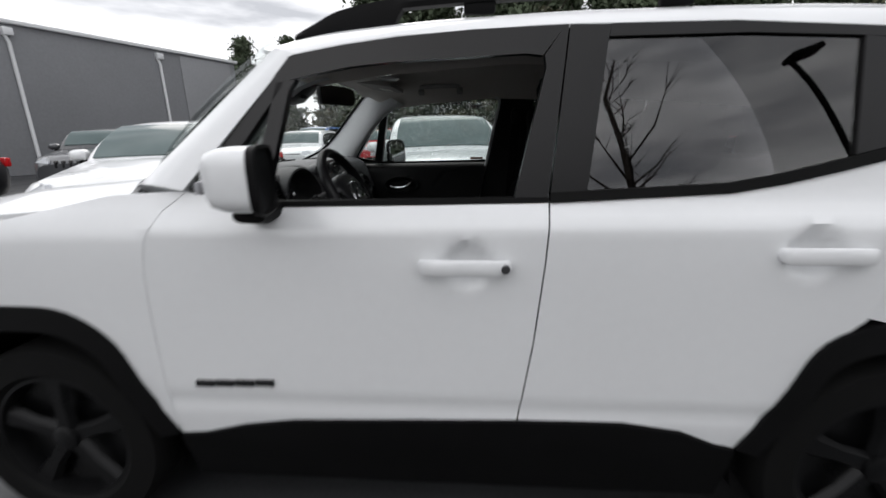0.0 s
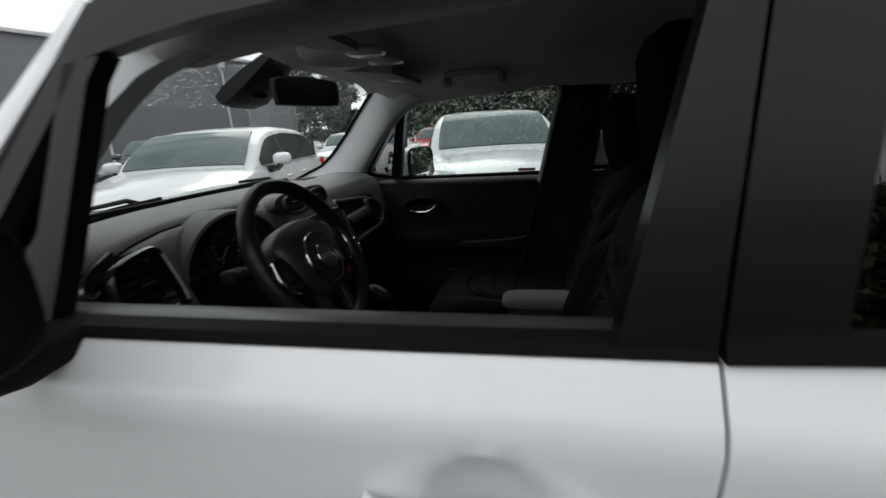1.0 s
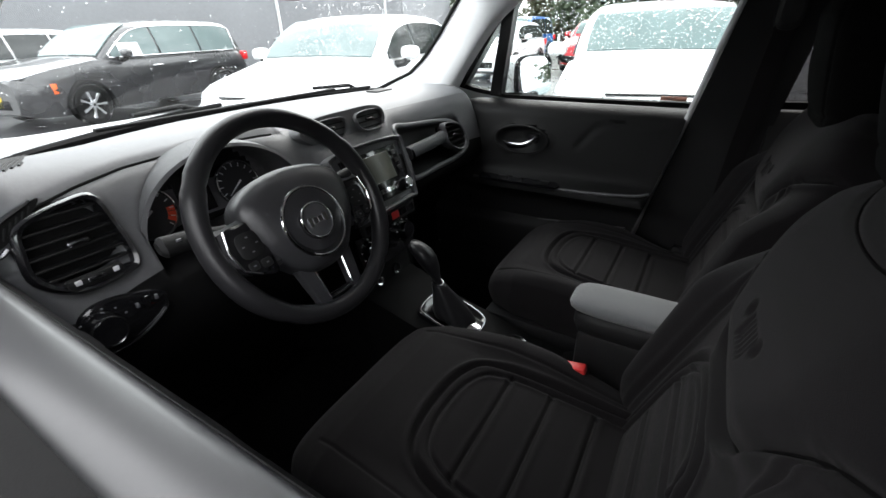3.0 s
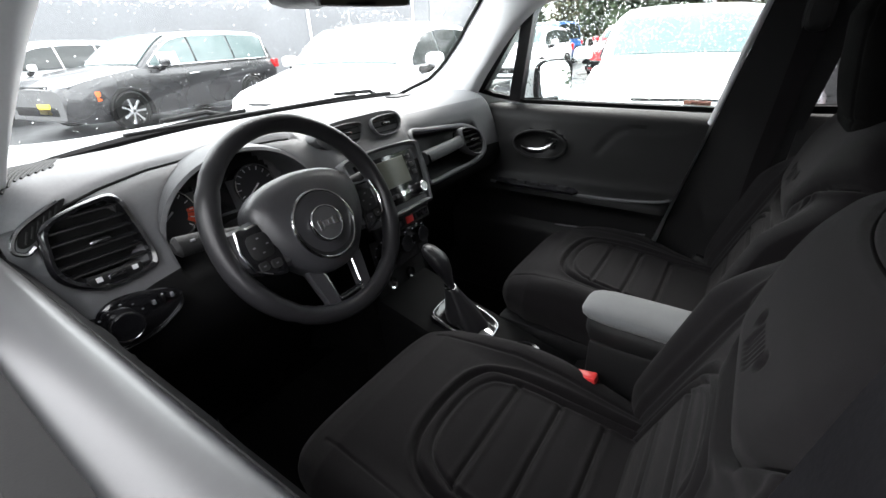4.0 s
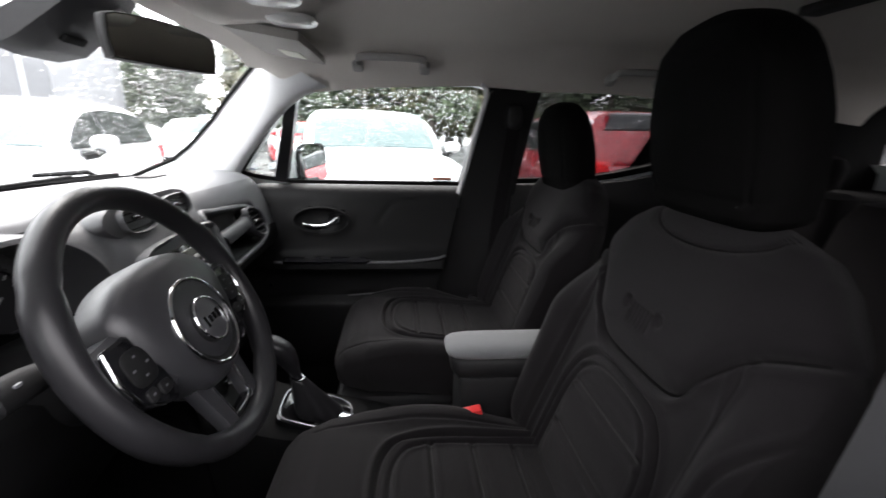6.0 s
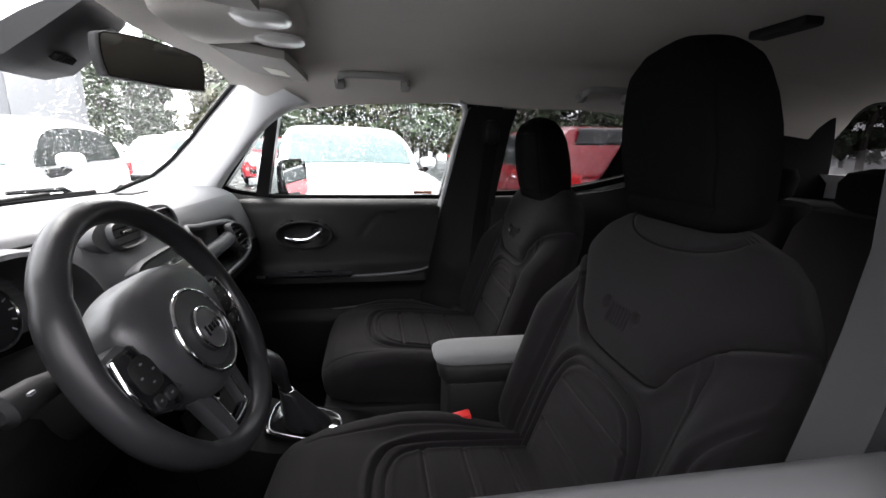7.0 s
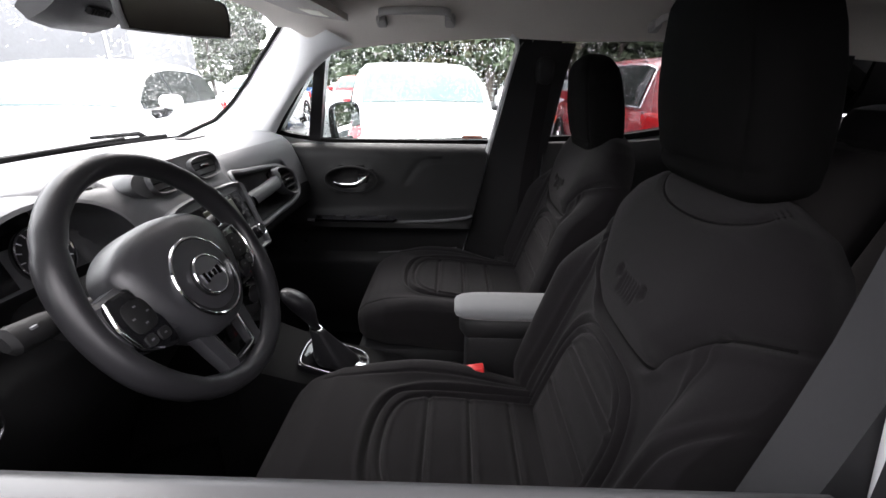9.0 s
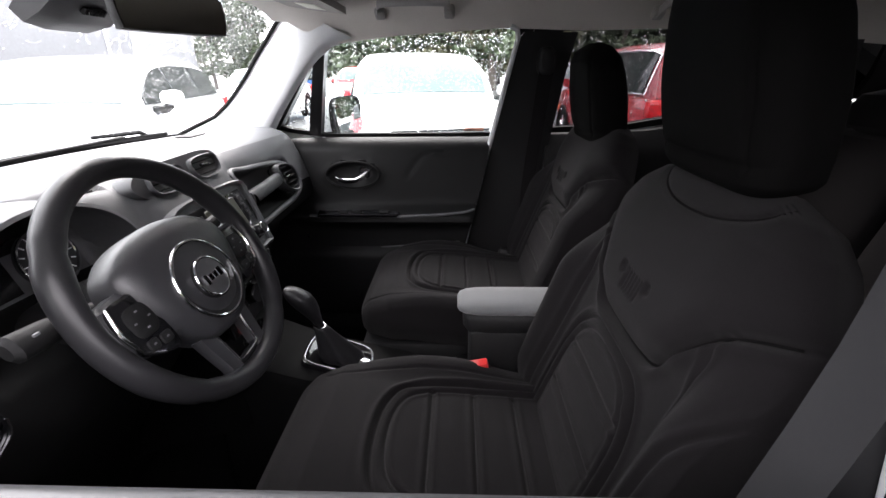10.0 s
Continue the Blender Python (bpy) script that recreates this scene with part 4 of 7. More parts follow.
face = smooth(-0.70, -0.64, X)
# opening for the instruments
arch = ((Y + 0.385) / 0.170) ** 2 + (np.maximum(Z - 1.07, 0) / 0.130) ** 2
hole = smooth(1.02, 0.90, arch) * smooth(1.015, 1.03, Z) * face
pts[..., 0] -= 0.13 * hole
# shelf in front of the passenger
shelf = smooth(0.164, 0.184, Y) * smooth(0.552, 0.526, Y) * smooth(0.980, 0.996, Z) * smooth(1.126 - (Y - 0.16) * 0.07, 1.108 - (Y - 0.16) * 0.07, Z) * face
pts[..., 0] -= 0.062 * shelf
# seats of the two side vents and the fold along the pad
for cy, cz, ry, rz in ((-0.650, 1.113, 0.058, 0.055),):
    m = smooth(1.1, 0.9, ((Y - cy) / ry) ** 2 + ((Z - cz) / rz) ** 2) * face
    pts[..., 0] -= 0.045 * m
rows_off = np.abs(np.arange(PN) - brow)[None, :]
pts[..., 2] -= 0.006 * (rows_off == 0) * (Y < -0.20)
pts[..., 0] -= 0.006 * (rows_off == 0) * (Y < -0.20)
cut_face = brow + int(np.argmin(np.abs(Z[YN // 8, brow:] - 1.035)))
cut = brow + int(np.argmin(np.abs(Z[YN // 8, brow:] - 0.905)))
# the top's paler colour stands for sky light falling on it
part("dash_top", grid(pts[:, : brow + 1]), DASH, dash, "grained dash top, coloured paler for sky light")
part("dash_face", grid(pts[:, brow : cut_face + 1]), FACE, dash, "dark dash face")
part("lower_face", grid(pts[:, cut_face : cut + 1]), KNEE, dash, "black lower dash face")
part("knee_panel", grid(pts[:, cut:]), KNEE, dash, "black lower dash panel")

bm = bmesh.new()
tube(bm, [tuple(pts[i, brow] + np.array((0.001, 0, 0.0015))) for i in range(0, YN, 2) if -0.715 < ys[i] < -0.215], 0.0022, 6)
part("dash_seam", bm, RUBBER, dash, "dark seam under the dash top")

# instrument hood
bm = bmesh.new()
loops = []
for a in np.linspace(-0.22, math.pi + 0.22, 41):
    c, s_ = math.cos(a), math.sin(a)
    lift = max(0.0, s_)
    p = lambda r, x: (x - 0.10 * (0.20 + 0.14 * s_ - 0.2) * 0 - 0.30 * (1.06 + r * 0.80 * s_ - 1.06) * 0.35, -0.385 + r * 1.10 * c, 1.064 + r * 0.85 * s_)
    loops.append([p(0.150, -0.66), p(0.152, -0.560), p(0.157, -0.548), p(0.164, -0.551), p(0.168, -0.575), p(0.166, -0.66), p(0.160, -0.74)])
loft(bm, loops, closed=False)
part("instrument_hood", bm, FACE, dash, "arched dark instrument hood")
bm = bmesh.new()
box(bm, (-0.690, -0.370, 1.085), (0.012, 0.42, 0.22), 0.004, Matrix.Rotation(radians(-14), 4, "Y"))
part("instrument_panel", bm, GLOSS, dash, "black instrument panel")
NV = Vector((0.95, 0, 0.30)).normalized()
VV = Vector((-0.30, 0, 0.95)).normalized()
UV = Vector((0, 1, 0))
for cy, cz, r in ((-0.495, 1.082, 0.050), (-0.298, 1.086, 0.050)):
    c = Vector((-0.672, cy, cz))
    bm = bmesh.new()
    tube(bm, ring(c + NV * 0.010, UV, VV, r, n=40), 0.0028, 6, closed=True)
    gauge = part("gauge", bm, CHROME, dash, "round gauge with a pale bezel")
    bm = bmesh.new()
    loft(bm, [ring(c, UV, VV, r, n=40), ring(c + NV * 0.008, UV, VV, r * 0.98, n=40)])
    part("dial_face", bm, mat("dial_face", (0.02, 0.02, 0.022), 0.4, coarse=0.2, c_scale=20), gauge)
    for k in range(13):
        a = radians(225 - k * 22.5)
        d, e = UV * math.cos(a) + VV * math.sin(a), UV * -math.sin(a) + VV * math.cos(a)
        bm = bmesh.new()
        slab(bm, [(-0.004, -0.0009), (0.004, -0.0009), (0.004, 0.0009), (-0.004, 0.0009)], c + NV * 0.0085 + d * r * 0.84, d, e, 0.0012)
        part("dial_tick", bm, MARK, gauge)
    a = radians(215)
    d, e = UV * math.cos(a) + VV * math.sin(a), UV * -math.sin(a) + VV * math.cos(a)
    bm = bmesh.new()
    slab(bm, [(-0.008, -0.0018), (r * 0.75, -0.0008), (r * 0.75, 0.0008), (-0.008, 0.0018)], c + NV * 0.010, d, e, 0.0015)
    part("needle", bm, MARK, gauge, "pale needle")
    if cy < -0.4:
        for k in range(3):
            a0, a1 = radians(-36 + k * 14), radians(-24 + k * 14)
            bm = bmesh.new()
            out = [(r * q * math.cos(a), r * q * math.sin(a)) for q, a in ((0.66, a0), (0.95, a0), (0.95, a1), (0.66, a1))]
            slab(bm, out, c + NV * 0.0085, UV, VV, 0.001)
            part("red_zone", bm, mat("dial_red", (0.55, 0.06, 0.02), 0.5) if k == 0 else bpy.data.materials["dial_red"], gauge, "orange-red dial mark")
bm = bmesh.new()
slab(bm, [(-0.035, -0.04), (0.035, -0.04), (0.035, 0.035), (-0.035, 0.035)], (-0.676, -0.396, 1.090), UV, VV, 0.004)
part("trip_display", bm, GLOSS, dash, "small dark trip display")


def vent(c, outline, slats, label, frame=GLOSS, backing=True, tilt=0.0, tab=True):
    """An air vent on the dash face: surround, slats, a tab, a dark box behind. Outline in (across, up) about c."""
    c = Vector(c)
    smoothed = curve(outline, 5, closed=True)
    mid = np.mean(smoothed, 0)
    shrink = lambda k: [tuple(mid + (np.array(p) - mid) * k) for p in smoothed]
    on = lambda pts2, d: [c + UV * a + VV * b + NV * d for a, b in pts2]
    b = bmesh.new()
    loft(b, [on(shrink(1.10), -0.01), on(shrink(1.09), 0.006), on(shrink(1.03), 0.011), on(shrink(0.95), 0.008), on(shrink(0.92), -0.03)], caps=False)
    v = part("air_vent", b, frame, dash, label)
    b = bmesh.new()
    loft(b, [on(shrink(0.93), -0.036), on(shrink(0.93), -0.030)])
    part("vent_box", b, RUBBER, v)
    lo, hi = min(p[1] for p in smoothed), max(p[1] for p in smoothed)
    for k in range(slats):
        h = lo + (hi - lo) * (k + 0.7) / (slats + 0.4)
        row = [p[0] for p, q in zip(smoothed, smoothed[1:] + smoothed[:1]) if (p[1] - h) * (q[1] - h) <= 0]
        if len(row) < 2:
            continue
        a0, a1 = mid[0] + (min(row) - mid[0]) * 0.93, mid[0] + (max(row) - mid[0]) * 0.93
        b = bmesh.new()
        box(b, c + UV * (a0 + a1) / 2 + VV * h + NV * -0.008, (0.020, a1 - a0, 0.0032), 0.001, Matrix.Rotation(radians(-8 + tilt), 4, "Y"))
        part("slat", b, DASH2, v)
    if tab:
        b = bmesh.new()
        box(b, c + UV * mid[0] + VV * (mid[1] + 0.004) + NV * 0.004, (0.010, 0.030, 0.008), 0.003)
        part("vent_tab", b, DARKCHROME, v)
    return v


left_vent = vent((-0.546, -0.650, 1.115), [(-0.045, 0.046), (0.010, 0.062), (0.046, 0.060), (0.056, 0.020), (0.060, -0.045), (0.040, -0.060), (-0.022, -0.062), (-0.060, -0.030), (-0.058, 0.015)], 7, "angular side air vent in a gloss black surround")
bm = bmesh.new()
box(bm, Vector((-0.548, -0.650, 1.115)) + VV * -0.052 + NV * 0.008, (0.012, 0.075, 0.018), 0.004)
part("vent_dial_strip", bm, DASH2, left_vent)
for dy in (-0.024, 0.026):
    bm = bmesh.new()
    box(bm, Vector((-0.548, -0.650 + dy, 1.115)) + VV * -0.051 + NV * 0.015, (0.002, 0.008, 0.007), 0.0)
    part("pale_mark", bm, MARK, left_vent)
bm = bmesh.new()
box(bm, Vector((-0.548, -0.650, 1.115)) + VV * -0.052 + NV * 0.015, (0.006, 0.026, 0.007), 0.002)
part("vent_wheel", bm, CHROME, left_vent)
vent((-0.538, 0.472, 1.048), [(-0.050, 0.050), (0.012, 0.042), (0.052, 0.020), (0.062, -0.018), (0.036, -0.046), (-0.010, -0.042), (-0.050, -0.016), (-0.056, 0.020)], 5, "side air vent by the passenger door", FACE)

# centre vent pod
bm = bmesh.new()
outer = curve([(-0.160, 0.000), (-0.140, 0.024), (-0.09, 0.034), (0.0, 0.036), (0.09, 0.036), (0.138, 0.026), (0.150, 0.0), (0.120, -0.028), (0.04, -0.036), (-0.04, -0.036), (-0.120, -0.030)], 5, closed=True)
c = Vector((-0.592, -0.005, 1.168))
loft(bm, [[c + UV * a * k + VV * b * k + NV * d for a, b in outer] for k, d in ((1.12, -0.06), (1.10, -0.01), (1.02, 0.008), (0.95, 0.008))])
part("vent_pod", bm, FACE, dash, "raised pod with two air vents")
for cy in (-0.078, 0.082):
    k = 1 if cy > 0 else -1
    vent((-0.584, cy, 1.168), [(-0.052 * k, 0.022), (0.024 * k, 0.025), (0.046 * k, 0.010), (0.036 * k, -0.020), (-0.030 * k, -0.024), (-0.056 * k, -0.008)][::k], 3, "centre air vent", FACE)

# centre stack: bezel, display, knobs, buttons
NS = Vector((0.89, 0, 0.45)).normalized()
VS = Vector((-0.45, 0, 0.89)).normalized()
c0 = Vector((-0.517, 0.004, 1.045))
bm = bmesh.new()
bez = curve([(-0.140, 0.075), (-0.05, 0.083), (0.05, 0.083), (0.140, 0.075), (0.150, 0.045), (0.118, -0.088), (0.09, -0.100), (-0.09, -0.100), (-0.118, -0.088), (-0.150, 0.045)], 4, closed=True)
on = lambda o, k, d: [o + UV * a * k + VS * b * k + NS * d for a, b in bez]
loft(bm, [on(c0, 1.05, -0.04), on(c0, 1.03, 0.006), on(c0, 0.97, 0.016), on(c0, 0.91, 0.012), on(c0, 0.90, 0.004)])
part("stack_bezel", bm, FACE, dash, "dark grey bezel of the centre stack")
bm = bmesh.new()
slab(bm, [(-0.098, -0.075), (0.098, -0.075), (0.112, 0.058), (-0.112, 0.058)], c0 + NS * 0.004, UV, VS, 0.010, 0.003)
radio = part("radio", bm, GLOSS, dash, "gloss black radio")
bm = bmesh.new()
slab(bm, [(-0.060, -0.028), (0.060, -0.028), (0.064, 0.046), (-0.064, 0.046)], c0 + NS * 0.0135, UV, VS, 0.003, 0.002)
part("display", bm, SCREEN, radio, "unlit grey-green display")
for k in range(3):
    for sgn in (-1, 1):
        bm = bmesh.new()
        slab(bm, [(-0.008, -0.006), (0.008, -0.006), (0.008, 0.006), (-0.008, 0.006)], c0 + NS * 0.0135 + UV * sgn * 0.085 + VS * (0.036 - 0.022 * k), UV, VS, 0.003, 0.001)
        part("side_button", bm, DASH2, radio)
bm = bmesh.new()
slab(bm, [(-0.045, -0.006), (0.045, -0.006), (0.045, 0.006), (-0.045, 0.006)], c0 + NS * 0.0135 + VS * -0.052, UV, VS, 0.006, 0.002)
part("button_bar", bm, CHROME, radio, "silver button bar")


def knob(o, n, r, h, parent, label, cap=CHROME):
    o, n = Vector(o), Vector(n).normalized()
    u = n.orthogonal().normalized()
    v = n.cross(u)
    b = bmesh.new()
    loops = [ring(o + n * d, u, v, q * r, n=28) for d, q in ((-0.004, 1.15), (0.002, 1.12), (0.002, 0.95), (h * 0.85, 0.90), (h, 0.80), (h, 0.2))]
    loft(b, loops)
    k = part("knob", b, GLOSS, parent, label)
    b = bmesh.new()
    tube(b, ring(o + n * h * 0.95, u, v, r * 0.88, n=28), 0.0016, 6, closed=True)
    part("knob_ring", b, cap, k)
    return k


for cy in (-0.080, 0.080):
    knob(c0 + UV * cy + VS * -0.056 + NS * 0.012, NS, 0.015, 0.020, dash, "radio knob with a bright ring")
# button strip with the red hazard switch
NL = Vector((0.97, 0, 0.24)).normalized()
VL = Vector((-0.24, 0, 0.97)).normalized()
c1 = Vector((-0.486, 0, 0.925))
bm = bmesh.new()
slab(bm, [(-0.112, -0.018), (0.112, -0.018), (0.118, 0.018), (-0.118, 0.018)], c1, UV, VL, 0.012, 0.004)
strip_ = part("button_strip", bm, DASH2, dash, "dark strip of switches")
for k, cy in enumerate((-0.09, -0.055, -0.02, 0.02, 0.055, 0.09)):
    bm = bmesh.new()
    slab(bm, [(-0.015, -0.010), (0.015, -0.010), (0.015, 0.010), (-0.015, 0.010)], c1 + UV * cy + NL * 0.011, UV, VL, 0.004, 0.002)
    part("switch", bm, RED if k == 3 else GLOSS, strip_, "red hazard switch" if k == 3 else "")
bm = bmesh.new()
slab(bm, [(-0.118, -0.058), (0.118, -0.058), (0.116, 0.048), (-0.116, 0.048)], (-0.505, 0, 0.850), UV, VL, 0.012, 0.006)
hvac = part("climate_panel", bm, GLOSS, dash, "gloss black climate panel")
for cy in (-0.078, 0.0, 0.078):
    knob(Vector((-0.493, cy, 0.855)), NL, 0.026, 0.022, dash, "round climate knob with a bright ring")
    for k in range(7):
        a = radians(-30 + k * 40)
        bm = bmesh.new()
        box(bm, Vector((-0.490, cy, 0.855)) + UV * math.cos(a) * 0.034 + VL * math.sin(a) * 0.034, (0.002, 0.003, 0.003))
        part("pale_mark", bm, MARK, hvac)
bm = bmesh.new()
slab(bm, [(-0.105, -0.05), (0.105, -0.05), (0.11, 0.05), (-0.11, 0.05)], (-0.505, 0, 0.735), UV, VL, 0.006, 0.004)
cub = part("socket_panel", bm, DASH2, dash, "dark panel with sockets")
for cy, m_ in ((-0.05, CHROME), (0.03, GLOSS)):
    bm = bmesh.new()
    loft(bm, [ring(Vector((-0.498, cy, 0.745)) + NL * d, UV, VL, r, n=20) for d, r in ((0, 0.017), (0.008, 0.015), (0.004, 0.010))])
    part("socket", bm, m_, cub)

# passenger shelf: rolled lip all round, and the grab bar that runs into the vent's ring
def face_x(y, z):
    i = int(np.argmin(np.abs(ys - y)))
    return float(np.interp(-z, -Z[i, brow:], X[i, brow:]))


bm = bmesh.new()
lip = curve([(0.160, 1.122), (0.156, 1.090), (0.166, 1.035), (0.182, 0.992), (0.212, 0.972), (0.334, 0.974), (0.466, 0.976), (0.545, 0.992), (0.566, 1.024), (0.548, 1.062), (0.505, 1.088), (0.45, 1.102), (0.36, 1.112), (0.25, 1.122), (0.19, 1.130)], 6, closed=True)
tube(bm, [(face_x(y, z) + 0.002, y, z) for y, z in lip], 0.0085, 8, closed=True)
part("shelf_lip", bm, FACE, dash, "rolled dark grey edge of the passenger shelf")
bm = bmesh.new()
bar = curve([(0.196, 1.046), (0.215, 1.049), (0.28, 1.051), (0.34, 1.053), (0.39, 1.056), (0.415, 1.058)], 6)
loft(bm, [ring((face_x(y, z) + 0.004 - 0.02 * (k < 2), y, z), NV, VV, 0.017, 0.0205 - 0.006 * (k < 1), 16, 2.8) for k, (y, z) in enumerate(bar)])
part("grab_bar", bm, FACE, dash, "dark grey passenger grab bar")
bm = bmesh.new()
loft(bm, [ring((face_x(0.20, 1.046) + 0.006 + d, 0.204, 1.044), NV, VV, 0.016, 0.019, 16, 2.4) for d in (-0.02, 0.008)])
part("bar_end_cap", bm, DASH2, dash, "dark end cap of the grab bar")

# light switch panel, defroster slot, speaker mesh
NK = Vector((0.97, 0, 0.05)).normalized()
VK = Vector((-0.05, 0, 0.97)).normalized()
c2 = Vector((-0.488, -0.661, 1.006))
bm = bmesh.new()
slab(bm, curve([(-0.052, -0.008), (-0.040, 0.028), (-0.008, 0.040), (0.040, 0.030), (0.074, 0.014), (0.068, -0.012), (0.02, -0.036), (-0.03, -0.040)], 4, closed=True), c2, UV, VK, 0.012, 0.006)
lsw = part("light_switch_panel", bm, GLOSS, dash, "gloss black light switch panel")
bm = bmesh.new()
tube(bm, [c2 + UV * a + VK * b + NK * 0.012 for a, b in curve([(-0.034, -0.040), (0.018, -0.037), (0.066, -0.013), (0.073, 0.010)], 5)], 0.0022, 6)
part("panel_edge", bm, DARKCHROME, lsw, "thin bright edge")
knob(c2 + UV * -0.018 + NK * 0.012, NK, 0.026, 0.016, dash, "round light switch", DARKCHROME)
for k in range(6):
    a = radians(20 + k * 30)
    bm = bmesh.new()
    box(bm, c2 + UV * (-0.018 + math.cos(a) * 0.033) + VK * math.sin(a) * 0.033 + NK * 0.013, (0.002, 0.003, 0.002))
    part("pale_mark", bm, DIM, lsw)
for k in range(3):
    bm = bmesh.new()
    box(bm, c2 + UV * (0.030 + k * 0.014) + VK * 0.014 + NK * 0.014, (0.004, 0.005, 0.018 if k == 1 else 0.008), 0.001)
    part("dimmer_wheel", bm, DIM if k != 1 else DARKCHROME, lsw)
bm = bmesh.new()
slab(bm, curve([(-0.034, -0.024), (-0.018, -0.003), (0.034, 0.022), (0.040, 0.018), (0.012, -0.009), (-0.024, -0.031)], 4, closed=True), (-0.594, -0.697, 1.160), UV, VV, 0.008, 0.002)
slot = part("defroster_slot", bm, RUBBER, dash, "narrow side defroster slot")
bm = bmesh.new()
tube(bm, [Vector((-0.582, -0.697, 1.160)) + UV * a + VV * b for a, b in curve([(0.030, 0.025), (-0.024, 0.000), (-0.042, -0.026), (-0.031, -0.037), (-0.018, -0.030)], 5)], 0.0035, 6)
part("slot_edge", bm, DARKCHROME, slot, "pale shiny edge")
for k in range(6):
    bm = bmesh.new()
    q = Vector((-0.580, -0.697, 1.160)) + UV * (-0.022 + k * 0.009) + VV * (-0.014 + k * 0.005)
    tube(bm, [q + VV * -0.008 + UV * -0.004, q + VV * 0.008 + UV * 0.004], 0.0016, 5)
    part("slot_rib", bm, DASH2, slot)
def dash_z(x, y):
    i = int(np.argmin(np.abs(ys - y)))
    top_rows = pts[i, : brow + 1]
    return float(np.interp(x, top_rows[:, 0], top_rows[:, 2]))


quad = [(-0.928, -0.653), (-0.915, -0.554), (-0.702, -0.629), (-0.650, -0.712)]
for k in range(17):
    c = -0.992 + k * 0.0068
    run = [(0.45 * c - 0.89 * w, 0.89 * c + 0.45 * w) for w in np.linspace(-0.2, 0.8, 260)]
    run = [p for p in run if all((p[0] - q[0]) * (r[1] - q[1]) - (p[1] - q[1]) * (r[0] - q[0]) > 0 for q, r in zip(quad, quad[1:] + quad[:1]))]
    if len(run) < 6:
        continue
    bm = bmesh.new()
    tube(bm, [(x, y, dash_z(x, y) + 0.001) for x, y in run[::3]], 0.0022, 5)
    part("speaker_rib", bm, DASH2, dash)
for y0, y1 in ((-0.42, 0.42),):
    bm = bmesh.new()
    box(bm, (-1.02, 0, 1.193), (0.02, 0.8, 0.008), 0.002)
    part("demister_slot", bm, RUBBER, dash)
bm = bmesh.new()
box(bm, (-0.80, 0.40, 1.199), (0.05, 0.09, 0.004), 0.002)
part("airbag_mark", bm, DASH2, dash)

# ---- steering wheel ----
SC = Vector((-0.374, -0.372, 1.096))
TA = radians(28)
SN, SU, SV = Vector((math.cos(TA), 0, math.sin(TA))), Vector((0, 1, 0)), Vector((-math.sin(TA), 0, math.cos(TA)))
sw = thing("steering_wheel", SC, "black leather steering wheel with bright rings", "steering wheel")
on_w = lambda u, v, n=0.0: SC + SU * u + SV * v + SN * n
bm = bmesh.new()
loops = []
for k in range(72):
    a = 2 * math.pi * k / 72
    d = SU * math.cos(a) + SV * math.sin(a)
    grip = 1 + 0.10 * math.exp(-((abs(math.sin(a)) - 0.45) / 0.22) ** 2)
    seam = 0.90 if k in (7, 29, 46, 62) else 1.0
    loops.append([SC + d * (0.1815 + 0.0165 * grip * seam * math.cos(b)) + SN * (0.0185 * grip * seam * math.sin(b)) for b in np.linspace(0, 2 * math.pi, 20, endpoint=False)])
loops.append(loops[0])
loft(bm, loops, caps=False)
bmesh.ops.remove_doubles(bm, verts=bm.verts, dist=1e-6)
part("rim", bm, LEATHER, sw, "black stitched leather rim", 70)
# pad
bm = bmesh.new()
pad = curve([(-0.118, 0.040), (-0.085, 0.074), (-0.03, 0.088), (0.03, 0.088), (0.085, 0.074), (0.118, 0.040), (0.108, -0.02), (0.080, -0.065), (0.045, -0.098), (0.0, -0.106), (-0.045, -0.098), (-0.080, -0.065), (-0.108, -0.02)], 4, closed=True)
loft(bm, [[on_w(a * k, -0.010 + (b + 0.010) * k, n) for a, b in pad] for k, n in ((1.0, -0.035), (1.0, -0.006), (0.97, 0.006), (0.90, 0.016), (0.75, 0.024), (0.5, 0.029), (0.25, 0.031))])
hub = part("hub", bm, HUBM, sw, "black padded hub", 60)
hc = (-0.005, -0.020)
for r, q, n, m_, lab in ((0.0625, 0.0030, 0.029, CHROME, "bright outer ring"), (0.0315, 0.0020, 0.036, CHROME, "bright emblem ring")):
    bm = bmesh.new()
    tube(bm, [on_w(hc[0] + r * math.cos(a), hc[1] + r * math.sin(a), n) for a in np.linspace(0, 2 * math.pi, 56, endpoint=False)], q, 8, closed=True)
    part("hub_ring", bm, m_, hub, lab)
bm = bmesh.new()
loft(bm, [[on_w(hc[0] + r * math.cos(a), hc[1] + r * math.sin(a), n) for a in np.linspace(0, 2 * math.pi, 56, endpoint=False)] for r, n in ((0.062, 0.020), (0.060, 0.029), (0.052, 0.026), (0.034, 0.028), (0.033, 0.034))])
part("hub_dish", bm, DASH2, hub)
bm = bmesh.new()
loft(bm, [[on_w(hc[0] + r * math.cos(a), hc[1] + r * math.sin(a), n) for a in np.linspace(0, 2 * math.pi, 40, endpoint=False)] for r, n in ((0.031, 0.030), (0.030, 0.0355), (0.012, 0.0375))])
part("emblem", bm, mat("emblem_grey", (0.10, 0.10, 0.105), 0.3, metal=0.5, coarse=0.2, c_scale=30), hub, "round grey emblem with pale bars")
